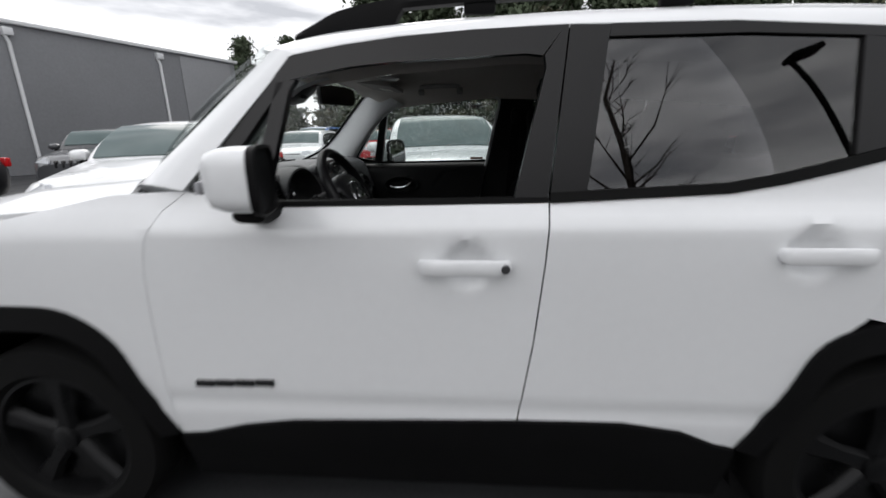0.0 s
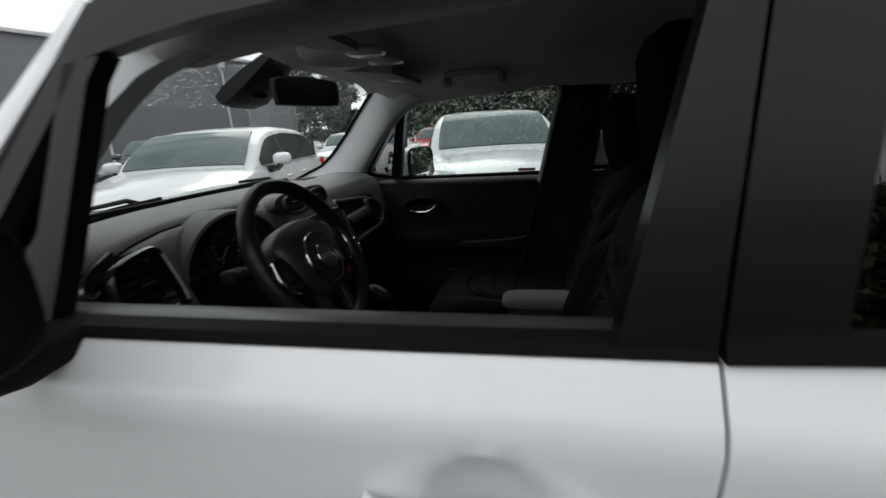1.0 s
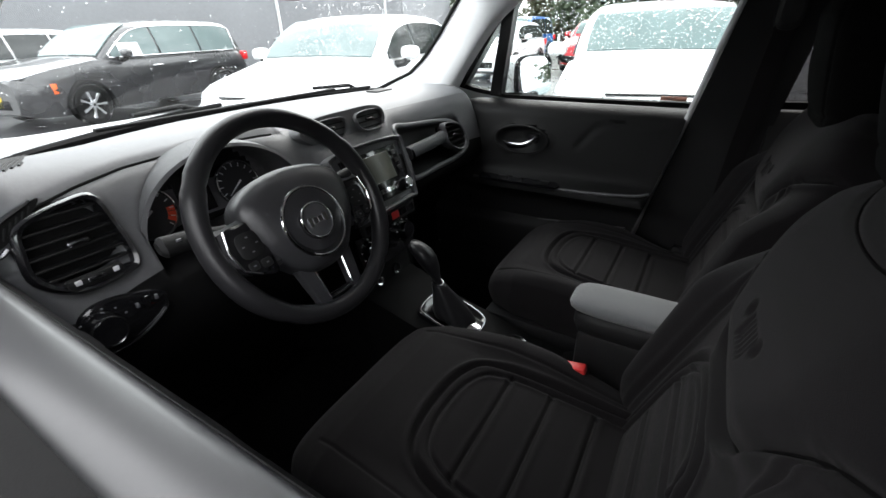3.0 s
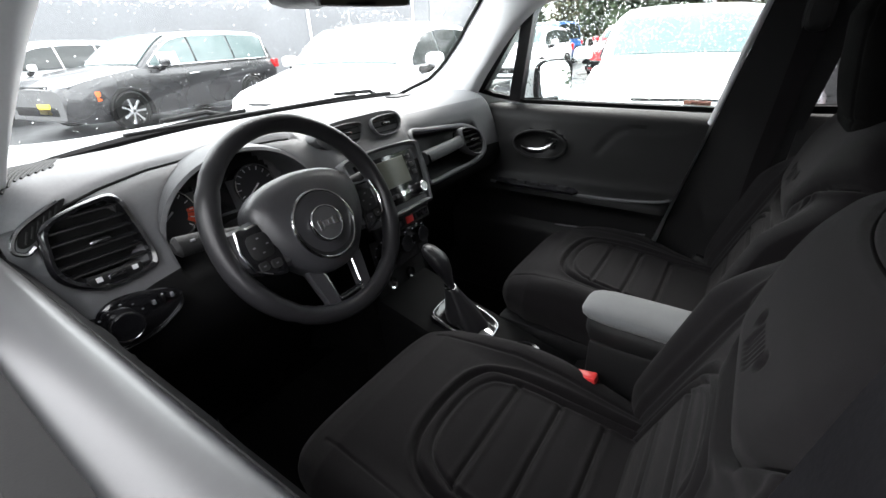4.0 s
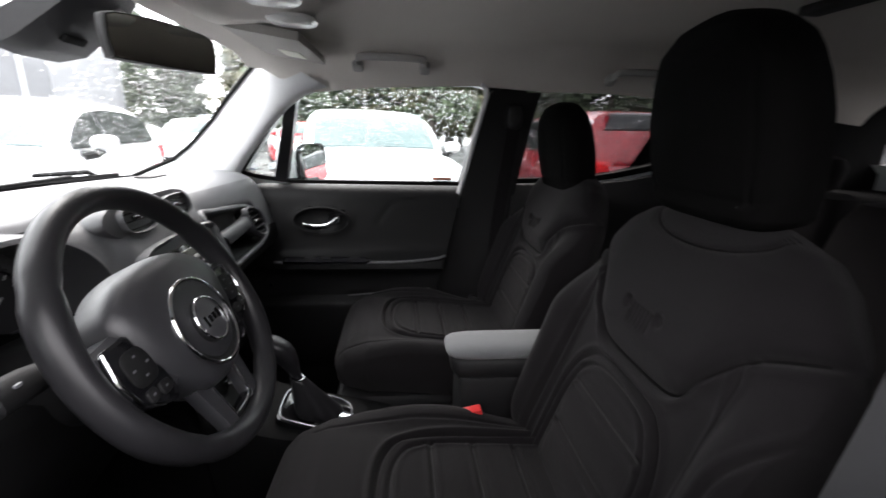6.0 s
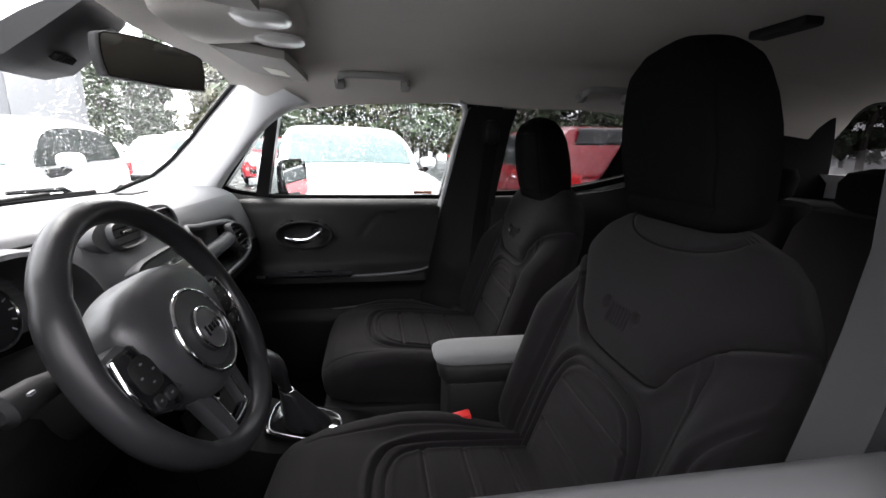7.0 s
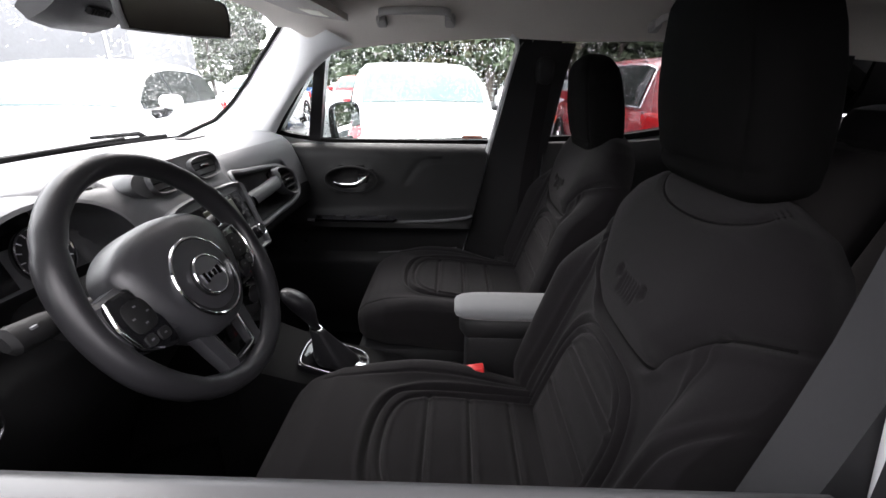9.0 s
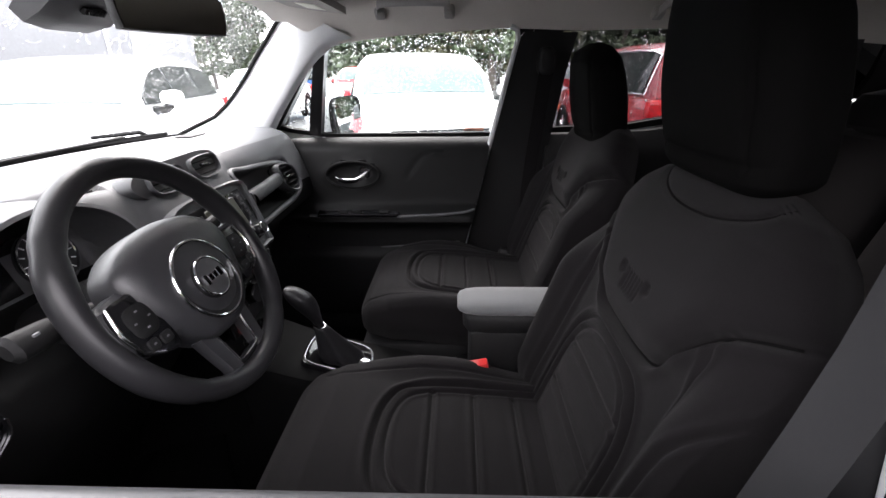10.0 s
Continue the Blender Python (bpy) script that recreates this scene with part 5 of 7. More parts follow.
for k, (w, h) in enumerate(((0.007, 0.016), (0.009, 0.010), (0.009, 0.010), (0.009, 0.014))):
    bm = bmesh.new()
    slab(bm, [(-w / 2, -h / 2), (w / 2, -h / 2), (w / 2, h / 2), (-w / 2, h / 2)], on_w(hc[0] - 0.0165 + k * 0.011, hc[1], 0.0370), SU, SV, 0.0015)
    part("emblem_bar", bm, CHROME, hub)
# side spokes with switch pods
for s in (-1, 1):
    bm = bmesh.new()
    loops = []
    for u, top, low, n, th in ((0.085, 0.045, -0.060, 0.004, 0.03), (0.115, 0.034, -0.062, 0.002, 0.026), (0.145, 0.030, -0.050, 0.0, 0.022), (0.168, 0.032, -0.036, -0.002, 0.018), (0.180, 0.040, -0.032, -0.004, 0.014)):
        loops.append([on_w(s * u, top, n - th), on_w(s * u, top, n - 0.003), on_w(s * u, top - 0.008, n + 0.004), on_w(s * u, low + 0.008, n + 0.004), on_w(s * u, low, n - 0.003), on_w(s * u, low, n - th)])
    loft(bm, loops)
    spoke = part("spoke", bm, HUBM, sw)
    bm = bmesh.new()
    podo = curve([(s * 0.094, 0.024), (s * 0.125, 0.026), (s * 0.152, 0.022), (s * 0.158, -0.010), (s * 0.150, -0.046), (s * 0.125, -0.062), (s * 0.098, -0.066), (s * 0.096, -0.02)], 4, closed=True)
    loft(bm, [[on_w(a, b, n) for a, b in podo] for n in (0.0, 0.007)] + [[on_w(s * 0.125 + (a - s * 0.125) * 0.92, -0.02 + (b + 0.02) * 0.92, 0.010) for a, b in podo]])
    pod_ = part("switch_pod", bm, GLOSS, sw, "gloss black switch pod")
    bm = bmesh.new()
    tube(bm, [on_w(s * 0.152, 0.024, 0.009), on_w(s * 0.160, -0.010, 0.009), on_w(s * 0.152, -0.044, 0.009), on_w(s * 0.128, -0.060, 0.009)], 0.0022, 6)
    part("pod_trim", bm, CHROME, pod_, "bright trim line")
    for du, dv, w, h in ((0.125, -0.010, 0.021, 0.022), (0.113, -0.046, 0.010, 0.008), (0.135, -0.043, 0.009, 0.008)):
        bm = bmesh.new()
        loft(bm, [[on_w(s * du + a * k, dv + b * k, n) for a, b in ((w * math.copysign(abs(math.cos(q)) ** 0.6, math.cos(q)), h * math.copysign(abs(math.sin(q)) ** 0.6, math.sin(q))) for q in np.linspace(0, 2 * math.pi, 24, endpoint=False))] for k, n in ((1.0, 0.009), (1.0, 0.0112), (0.88, 0.0125))])
        part("button", bm, DASH2, pod_)
    for du, dv in ((0.125, 0.003), (0.125, -0.022), (0.113, -0.010), (0.137, -0.010), (0.113, -0.046), (0.135, -0.043)):
        bm = bmesh.new()
        slab(bm, [(-0.0022, -0.0012), (0.0022, -0.0012), (0.0022, 0.0012), (-0.0022, 0.0012)], on_w(s * du, dv, 0.0124), SU, SV, 0.0006)
        part("pale_mark", bm, DIM, pod_)
# lower spoke: two prongs with a bright U
bm = bmesh.new()
low = None
for q in (-1, 1):
    bm = bmesh.new()
    prong = [(q * 0.034, -0.088), (q * 0.066, -0.086), (q * 0.060, -0.120), (q * 0.054, -0.150), (q * 0.058, -0.176), (q * 0.026, -0.178), (q * 0.028, -0.150), (q * 0.031, -0.120)]
    loft(bm, [[on_w(q * 0.045 + (a - q * 0.045) * k, b, n) for a, b in prong] for k, n in ((0.9, -0.022), (1.0, -0.016), (1.0, -0.007), (0.86, -0.003))])
    spoke = part("lower_spoke", bm, HUBM, sw, "satin black lower prong")
    low = low or spoke
bm = bmesh.new()
loft(bm, [[on_w(a, b, n) for a, b in ((-0.032, -0.152), (0.032, -0.152), (0.036, -0.178), (-0.036, -0.178))] for n in (-0.018, -0.008)])
part("spoke_inlay", bm, GLOSS, low, "gloss black inlay")
bm = bmesh.new()
tube(bm, [on_w(a, b, -0.004) for a, b in curve([(-0.036, -0.096), (-0.033, -0.120), (-0.030, -0.146), (-0.027, -0.156), (0.0, -0.158), (0.027, -0.156), (0.030, -0.146), (0.033, -0.120), (0.036, -0.096)], 3)], 0.0027, 8)
part("spoke_trim", bm, CHROME, low, "bright U-shaped trim")
# column and stalks
bm = bmesh.new()
loft(bm, [ring(SC - SN * d, SU, SV, ru, rv, 24, 3) for d, ru, rv in ((0.035, 0.058, 0.055), (0.10, 0.066, 0.062), (0.24, 0.075, 0.075))])
part("column_shroud", bm, DASH2, sw, "black column shroud")
for s, a in ((-1, "left"), (1, "right")):
    bm = bmesh.new()
    pth = [on_w(s * 0.05, 0.02, -0.075), on_w(s * 0.12, 0.030, -0.065), on_w(s * 0.165, 0.036, -0.055), on_w(s * 0.215, 0.040, -0.045), on_w(s * 0.222, 0.041, -0.044)]
    loft(bm, [ring(p, SV, SN, q, q * 0.75, 14, 2.5) for p, q in zip(pth, (0.012, 0.012, 0.016, 0.017, 0.010))])
    stalk = part("stalk", bm, DASH2, sw, "black control stalk")
    bm = bmesh.new()
    box(bm, on_w(s * 0.195, 0.041, -0.032), (0.003, 0.007, 0.003))
    part("pale_mark", bm, DIM, stalk)

# ---- console, gear lever, armrest ----
con = thing("centre_console", (0, 0, 0.32), "black centre console with cup holders", "console")
bm = bmesh.new()
loops = []
for x, z, w in ((-0.56, 0.74, 0.125), (-0.46, 0.715, 0.122), (-0.34, 0.672, 0.112), (-0.20, 0.645, 0.105), (-0.08, 0.615, 0.100), (0.02, 0.600, 0.098), (0.05, 0.62, 0.095), (0.40, 0.62, 0.095), (0.62, 0.60, 0.09)):
    loops.append([(x, -w - 0.015, 0.31), (x, -w, z - 0.03), (x, -w + 0.012, z - 0.006), (x, -w + 0.03, z), (x, w - 0.03, z), (x, w - 0.012, z - 0.006), (x, w, z - 0.03), (x, w + 0.015, 0.31)])
loft(bm, loops)
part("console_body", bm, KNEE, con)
CP, CU = Vector((-0.285, 0, 0.664)), Vector((0.955, 0, -0.29)).normalized()
CN = Vector((0.29, 0, 0.955)).normalized()
bm = bmesh.new()
gate = curve([(-0.075, -0.045), (-0.075, 0.045), (-0.04, 0.060), (0.05, 0.058), (0.085, 0.035), (0.085, -0.035), (0.05, -0.058), (-0.04, -0.060)], 4, closed=True)
loft(bm, [[CP + CU * a * k + UV * b * k + CN * n for a, b in gate] for k, n in ((1.12, -0.012), (1.10, 0.006), (1.0, 0.010), (0.90, 0.006))])
gp = part("gear_plate", bm, GLOSS, con, "gloss black gear plate")
bm = bmesh.new()
tube(bm, [CP + CU * a * 1.03 + UV * b * 1.03 + CN * 0.010 for a, b in gate], 0.0022, 8, closed=True)
part("gear_trim", bm, DARKCHROME, gp, "bright frame of the gear plate")
bm = bmesh.new()
slab(bm, [(-0.014, -0.03), (0.014, -0.03), (0.014, 0.03), (-0.014, 0.03)], CP + CU * 0.074 + CN * 0.006, CU, UV, 0.006, 0.002)
part("gear_strip", bm, CHROME, gp, "bright end strip")
for k in range(5):
    bm = bmesh.new()
    box(bm, CP + CU * (-0.03 + k * 0.016) + UV * -0.040 + CN * 0.012, (0.006, 0.006, 0.002))
    part("pale_mark", bm, MARK, gp)
gear = thing("gear_lever", (-0.29, 0, 0.67), "black leather gear lever with a gathered boot", "gear lever")
bm = bmesh.new()
kb = Vector((-0.352, -0.030, 0.862))
gb = CP + CU * 0.01 + CN * 0.008
loops = []
for t, r in ((0, 0.052), (0.10, 0.050), (0.22, 0.040), (0.36, 0.029), (0.5, 0.020), (0.55, 0.016)):
    p = gb.lerp(kb, t)
    loops.append([p + CU * math.cos(a) * r * (1.0 + 0.10 * math.sin(5 * a) * (1 - t)) * 1.15 + UV * math.sin(a) * r * (1.0 + 0.10 * math.sin(5 * a) * (1 - t)) for a in np.linspace(0, 2 * math.pi, 40, endpoint=False)])
loft(bm, loops)
part("boot", bm, LEATHER, gear, "gathered black leather boot", 80)
bm = bmesh.new()
ax = (kb - gb).normalized()
p5 = gb.lerp(kb, 0.52)
loft(bm, [ring(p5 + ax * d, CU, UV, r, r, 20) for d, r in ((-0.004, 0.014), (-0.004, 0.017), (0.008, 0.017), (0.008, 0.014))])
part("collar", bm, DARKCHROME, gear, "dull metal collar")
bm = bmesh.new()
loops = []
for d, r in ((-0.088, 0.012), (-0.06, 0.013), (-0.035, 0.020), (-0.01, 0.028), (0.015, 0.032), (0.032, 0.030), (0.045, 0.021), (0.050, 0.007)):
    loops.append(ring(kb + ax * (d - 0.02), CU, UV, r * 1.15, r * 0.88, 24, 2.4))
loft(bm, loops)
part("knob", bm, LEATHER, gear, "black leather knob", 60)
for x in (-0.10, -0.01):
    bm = bmesh.new()
    loft(bm, [ring((x, 0.0, 0.628 + d - (x + 0.1) * 0.2), (1, 0, 0), (0, 1, 0), r, n=28) for d, r in ((-0.01, 0.044), (0.004, 0.043), (0.002, 0.036), (-0.02, 0.034))])
    part("cup_holder", bm, GLOSS, con, "round black cup holder")
arm = thing("armrest", (0.19, 0, 0.62), "grey cloth armrest on a black box", "armrest")
bm = bmesh.new()
box(bm, (0.22, 0, 0.70), (0.30, 0.125, 0.17), 0.012)
part("armrest_box", bm, DASH2, arm, "black plastic box")
bm = bmesh.new()
loops = []
for x, k in ((0.028, 0.30), (0.034, 0.62), (0.050, 0.86), (0.080, 0.97), (0.12, 1.0), (0.30, 1.0), (0.36, 0.96), (0.385, 0.80), (0.392, 0.4)):
    loops.append(ring((x + 0.012, 0.004, 0.838), (0, 1, 0), (0, 0, 1), 0.060 * (0.25 + 0.75 * k), 0.019 * k, 28, 2.7))
loft(bm, loops)
part("armrest_lid", bm, ARM, arm, "padded grey cloth lid", 60)
# the lid's shaded side, added as a black body below the cloth
bm = bmesh.new()
loft(bm, [ring((x + 0.012, 0.004, 0.800), (0, 1, 0), (0, 0, 1), 0.064 * k, 0.036 * k, 28, 3.2) for x, k in ((0.042, 0.5), (0.058, 0.9), (0.10, 1.0), (0.35, 1.0), (0.38, 0.8))])
part("lid_base", bm, DASH2, arm, "side and underside of the lid, black for shade", 60)


# ---- seats ----
def pad_mesh(rows, front, depth_of, width_of, frame_of, n_front=250, n_back=30):
    """A closed upholstered body. Rows of v; front(s, v) in metres over the half width; frame_of(v) gives origin, across, out."""
    us = np.linspace(-1, 1, n_front)
    us = np.sign(us) * (1 - (1 - np.abs(us)) ** 1.5)
    ub = np.linspace(1, -1, n_back + 2)[1:-1]
    out = []
    for v in rows:
        o, ac, nn = frame_of(v)
        w, d = width_of(v), depth_of(v)
        s = us * w
        b = d * (1 - np.abs(us) ** 5) ** (1 / 3.0) + front(s, np.full_like(s, v), us)
        back = -d * (1 - np.abs(ub) ** 4) ** (1 / 3.0)
        ss, bb = np.r_[s, ub * w], np.r_[b, back]
        out.append(np.array(o)[None] + ss[:, None] * np.array(ac)[None] + bb[:, None] * np.array(nn)[None])
    return grid(np.array(out), wrap=True, caps=True)


def groove(d, depth, width):
    return -depth * np.exp(-((d / width) ** 2))


def seam(d, depth, width):
    """A sewn seam: a furrow between two puffed lips."""
    return -depth * np.exp(-((d / width) ** 2)) + 0.45 * depth * np.exp(-(((d - 2.3 * width) / (1.2 * width)) ** 2))


def build_seat(cy, head_z, label, name="front_seat", head_dy=0.0, dx=0.0, seam_dx=0.0):
    st = thing(name, (0.05, cy, 0.32), label, "car seat", group="front seats")
    # backrest
    zr = np.r_[np.linspace(0.600, 0.63, 5), np.linspace(0.64, 1.19, 200), np.linspace(1.194, 1.236, 14)]
    wt = [(0.60, 0.18), (0.63, 0.235), (0.68, 0.260), (0.80, 0.276), (0.95, 0.281), (1.03, 0.276), (1.09, 0.262), (1.14, 0.238), (1.19, 0.200), (1.215, 0.168), (1.236, 0.10)]
    dt = [(0.60, 0.02), (0.63, 0.05), (0.68, 0.062), (1.10, 0.056), (1.18, 0.048), (1.215, 0.032), (1.236, 0.010)]
    base_x = lambda z: dx + 0.277 + (z - 0.862) * 0.325 + 0.046
    ca, sa = math.cos(math.atan(0.325)), math.sin(math.atan(0.325))
    yoke = curve([(-0.285, 1.140), (-0.235, 1.112), (-0.185, 1.084), (-0.152, 1.048), (-0.120, 1.002), (-0.096, 0.979), (-0.05, 0.972), (0.05, 0.972), (0.096, 0.979), (0.120, 1.002), (0.152, 1.048), (0.185, 1.084), (0.235, 1.112), (0.285, 1.140)], 5)
    neck = curve([(-0.135, 1.235), (-0.120, 1.205), (-0.07, 1.184), (0.0, 1.177), (0.07, 1.184), (0.120, 1.205), (0.135, 1.235)], 5)
    ins = curve([(-0.150, 0.60), (-0.150, 0.80), (-0.140, 0.880), (-0.108, 0.930), (-0.05, 0.948), (0.05, 0.948), (0.108, 0.930), (0.140, 0.880), (0.150, 0.80), (0.150, 0.60)], 5)
    ins2 = [(a * 0.86, 0.60 + (b - 0.60) * 0.945) for a, b in ins]
    bol = [curve([(q * 0.182, 1.080), (q * 0.186, 1.00), (q * 0.190, 0.85), (q * 0.196, 0.62)], 5) for q in (-1, 1)]
    out_ = [curve([(q * 0.278, 1.06), (q * 0.246, 0.96), (q * 0.240, 0.80), (q * 0.225, 0.66)], 5) for q in (math.copysign(1, cy),)]

    def back_front(s, z, u):
        side = np.clip((np.abs(s) - 0.168) / 0.070, 0, 1)
        lift = smooth(0.60, 0.74, z) * smooth(1.10, 0.96, z)
        h = 0.056 * (side * side * (3 - 2 * side)) * lift * smooth(1.0, 0.9, np.abs(u) ** 3)
        h = h + 0.012 * smooth(0.99, 1.03, z) * smooth(1.22, 1.12, z) * smooth(0.24, 0.12, np.abs(s))
        above = smooth(-0.002, 0.004, z - np.interp(s, [p[0] for p in yoke], [p[1] for p in yoke]))
        far_y = far_from(s, z, yoke)
        h = h + 0.013 * above * (1 - np.exp(-((far_y / 0.020) ** 2))) + 0.007 * (1 - above) * np.exp(-(((far_y - 0.010) / 0.010) ** 2))
        h = h + groove(far_y, 0.0150, 0.0060) + groove(far_from(s, z, neck), 0.0050, 0.0040)
        h = h + seam(far_from(s, z, ins), 0.0100, 0.0050) + seam(far_from(s, z, ins2), 0.0050, 0.0036)
        in_m = smooth(0.124, 0.106, np.abs(s)) * smooth(0.92, 0.90, z)
        for zz in (0.872, 0.780, 0.690):
            h = h + seam(np.abs(z - zz), 0.0060, 0.0045) * in_m
            h = h + 0.004 * np.exp(-(((z - zz - 0.045) / 0.032) ** 2)) * in_m
        for line in bol:
            h = h + seam(far_from(s, z, line), 0.0050, 0.0036)
        for line in out_:
            h = h + seam(far_from(s, z, line), 0.0060, 0.0040)
        for k in range(6):
            a = -0.024 + k * 0.0096
            d = far_from(s, z, [(a, 1.034), (a, 1.062)])
            h = h + groove(d, 0.0080, 0.0028)
        for q in (-0.042, 0.042):
            h = h - 0.007 * smooth(0.012, 0.008, np.hypot(s - q, z - 1.060))
        return h

    fr = lambda z: ((base_x(z), cy, z), (0, 1, 0), (-ca, 0, sa))
    part("backrest", pad_mesh(zr, back_front, lambda z: interp(z, dt), lambda z: interp(z, wt), fr), FABRIC, st, "black knit backrest with sewn panels")
    # cushion, lofted from front to rear
    xr = np.r_[np.linspace(-0.322, -0.288, 8), np.linspace(-0.280, 0.27, 190), np.linspace(0.275, 0.30, 5)]
    wc = [(-0.322, 0.15), (-0.308, 0.205), (-0.285, 0.226), (-0.22, 0.248), (0.0, 0.264), (0.25, 0.262), (0.30, 0.22)]
    dc = [(-0.322, 0.020), (-0.308, 0.050), (-0.285, 0.070), (-0.22, 0.085), (0.05, 0.080), (0.25, 0.075), (0.30, 0.04)]
    zt = lambda x: interp(x, [(-0.32, 0.665), (-0.25, 0.672), (-0.15, 0.672), (0.10, 0.650), (0.30, 0.640)])
    cin = curve([(-0.30 + 0.60, -0.165), (0.05, -0.160), (-0.06, -0.142), (-0.105, -0.095), (-0.118, 0.0), (-0.105, 0.095), (-0.06, 0.142), (0.05, 0.160), (0.30, 0.165)], 6)
    cin2 = [(a * 0.96 + 0.022, b * 0.86) for a, b in cin]

    def cush_front(s, x, u):
        x = x + dx + seam_dx
        side = np.clip((np.abs(s) - 0.15) / 0.08, 0, 1)
        h = 0.036 * (side * side * (3 - 2 * side)) * smooth(-0.26, -0.02, x - seam_dx) * smooth(0.24, 0.02, x - seam_dx) * smooth(1.0, 0.9, np.abs(u) ** 3)
        h = h + seam(far_from(x - dx, s, cin), 0.0110, 0.0052) + seam(far_from(x - dx, s, cin2), 0.0055, 0.0038)
        in_m = smooth(0.146, 0.122, np.abs(s)) * smooth(-0.10, -0.085, x)
        for xx in (-0.012, 0.075, 0.160):
            h = h + seam(np.abs(x - dx - xx), 0.0060, 0.0045) * in_m
            h = h + 0.004 * np.exp(-(((x - dx - xx + 0.045) / 0.032) ** 2)) * in_m
        for q in (-1, 1):
            h = h + groove(far_from(x, s, [(-0.25, q * 0.175), (-0.05, q * 0.195), (0.28, q * 0.200)]), 0.0035, 0.0035)
        return h

    fr2 = lambda x: ((x + dx, cy, zt(x)), (0, 1, 0), (0, 0, 1))
    part("cushion", pad_mesh(xr, cush_front, lambda x: interp(x, dc), lambda x: interp(x, wc), fr2), FABRIC, st, "black knit cushion with a quilted centre")

    # cords in the furrows: dark ones paint seam shadow, paler piping its highlights
    def cord(line, front, depth_of, width_of, frame_of, swap, r, material, label):
        pts = []
        for a, b in line:
            s, v = (b, a) if swap else (a, b)
            u = s / width_of(v)
            if abs(u) > 0.97:
                continue
            o, ac, nn = frame_of(v)
            h = depth_of(v) * (1 - abs(u) ** 5) ** (1 / 3.0) + front(np.array([s]), np.array([v]), np.array([u]))[0]
            pts.append(Vector(o) + Vector(ac) * s + Vector(nn) * (h + 0.0006))
        b = bmesh.new()
        tube(b, pts, r, 6)
        part("seam", b, material, st, label)

    back = (back_front, lambda z: interp(z, dt), lambda z: interp(z, wt), fr, False)
    cush = (cush_front, lambda x: interp(x, dc), lambda x: interp(x, wc), fr2, True)
    ahead = [(a - seam_dx, b) for a, b in cin], [(a - seam_dx, b) for a, b in cin2]
    cord(yoke, *back, 0.0026, HEADCLOTH, "sewn seam, its shadow laid on as a black cord")
    cord(neck, *back, 0.0018, HEADCLOTH, "sewn seam, its shadow laid on as a black cord")
    cord([p for p in ins2 if p[1] > 0.64], *back, 0.0019, FABRIC2, "piping, its highlight put into a paler colour")
    for zz in (0.872, 0.780, 0.690):
        cord([(a, zz) for a in np.linspace(-0.108, 0.108, 15)], *back, 0.0017, FABRIC2, "piping, its highlight put into a paler colour")
    cord([p for p in ahead[1] if p[0] < 0.2], *cush, 0.0019, FABRIC2, "piping, its highlight put into a paler colour")
    for xx in (-0.012, 0.075, 0.160):
        cord([(xx - seam_dx, a) for a in np.linspace(-0.124, 0.124, 15)], *cush, 0.0017, FABRIC2, "piping, its highlight put into a paler colour")
    # skirt, side shield, hinge
    bm = bmesh.new()
    box(bm, (0.0, cy, 0.545), (0.52, 0.47, 0.12), 0.025)
    part("seat_base", bm, DASH2, st, "black plastic seat base")
    for q in (-1, 1):
        bm = bmesh.new()
        box(bm, (-0.02, cy + q * 0.19, 0.41), (0.50, 0.035, 0.16), 0.008)
        part("seat_rail", bm, DARKCHROME, st, "metal seat rail")
        bm = bmesh.new()
        box(bm, (0.245, cy + q * 0.258, 0.650), (0.11, 0.03, 0.12), 0.012, Matrix.Rotation(radians(18), 4, "Y"))
        part("hinge_cover", bm, DASH2, st, "black hinge cover")
    # headrest
    top = 0.285 if head_z > 1.2 else 0.268
    zs = np.r_[np.linspace(0, 0.022, 7), np.linspace(0.03, top - 0.045, 40), np.linspace(top - 0.04, top, 12)]
    wh = [(0, 0.106), (0.006, 0.122), (0.018, 0.133), (0.05, 0.141), (0.10, 0.144), (0.15, 0.142), (0.19, 0.134), (top - 0.062, 0.121), (top - 0.040, 0.106), (top - 0.024, 0.087), (top - 0.012, 0.066), (top - 0.005, 0.045), (top, 0.018)]
    dh = [(0, 0.034), (0.006, 0.044), (0.018, 0.051), (0.12, 0.056), (top - 0.045, 0.050), (top - 0.015, 0.034), (top, 0.008)]
    arc = curve([(-0.140, 0.046), (-0.10, 0.042), (0.0, 0.040), (0.10, 0.042), (0.140, 0.046)], 5)

    def head_front(s, z, u):
        h = 0.008 * smooth(0.0, 0.10, z) * smooth(0.15, 0.02, np.abs(s))
        h = h + groove(far_from(s, z, arc), 0.004, 0.0035)
        for q in (-1, 1):
            h = h + groove(far_from(s, z, [(q * 0.102, 0.035), (q * 0.112, 0.12), (q * 0.100, 0.215), (q * 0.07, 0.26)]), 0.0035, 0.0035)
        return h

    hx = base_x(head_z) - 0.045
    fr3 = lambda z: ((hx + 0.030 - z * 0.17, cy + head_dy, head_z + z), (0, 1, 0), (-0.99, 0, -0.12))
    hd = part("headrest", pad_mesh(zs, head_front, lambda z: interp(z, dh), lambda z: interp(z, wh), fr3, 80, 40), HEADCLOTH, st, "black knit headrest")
    for q in (-0.075, 0.075):
        bm = bmesh.new()
        tube(bm, [(base_x(1.20) - 0.005, cy + head_dy + q, 1.19), (hx, cy + head_dy + q, head_z + 0.05)], 0.006, 10)
        part("headrest_post", bm, CHROME, hd, "bright metal post")
    return st


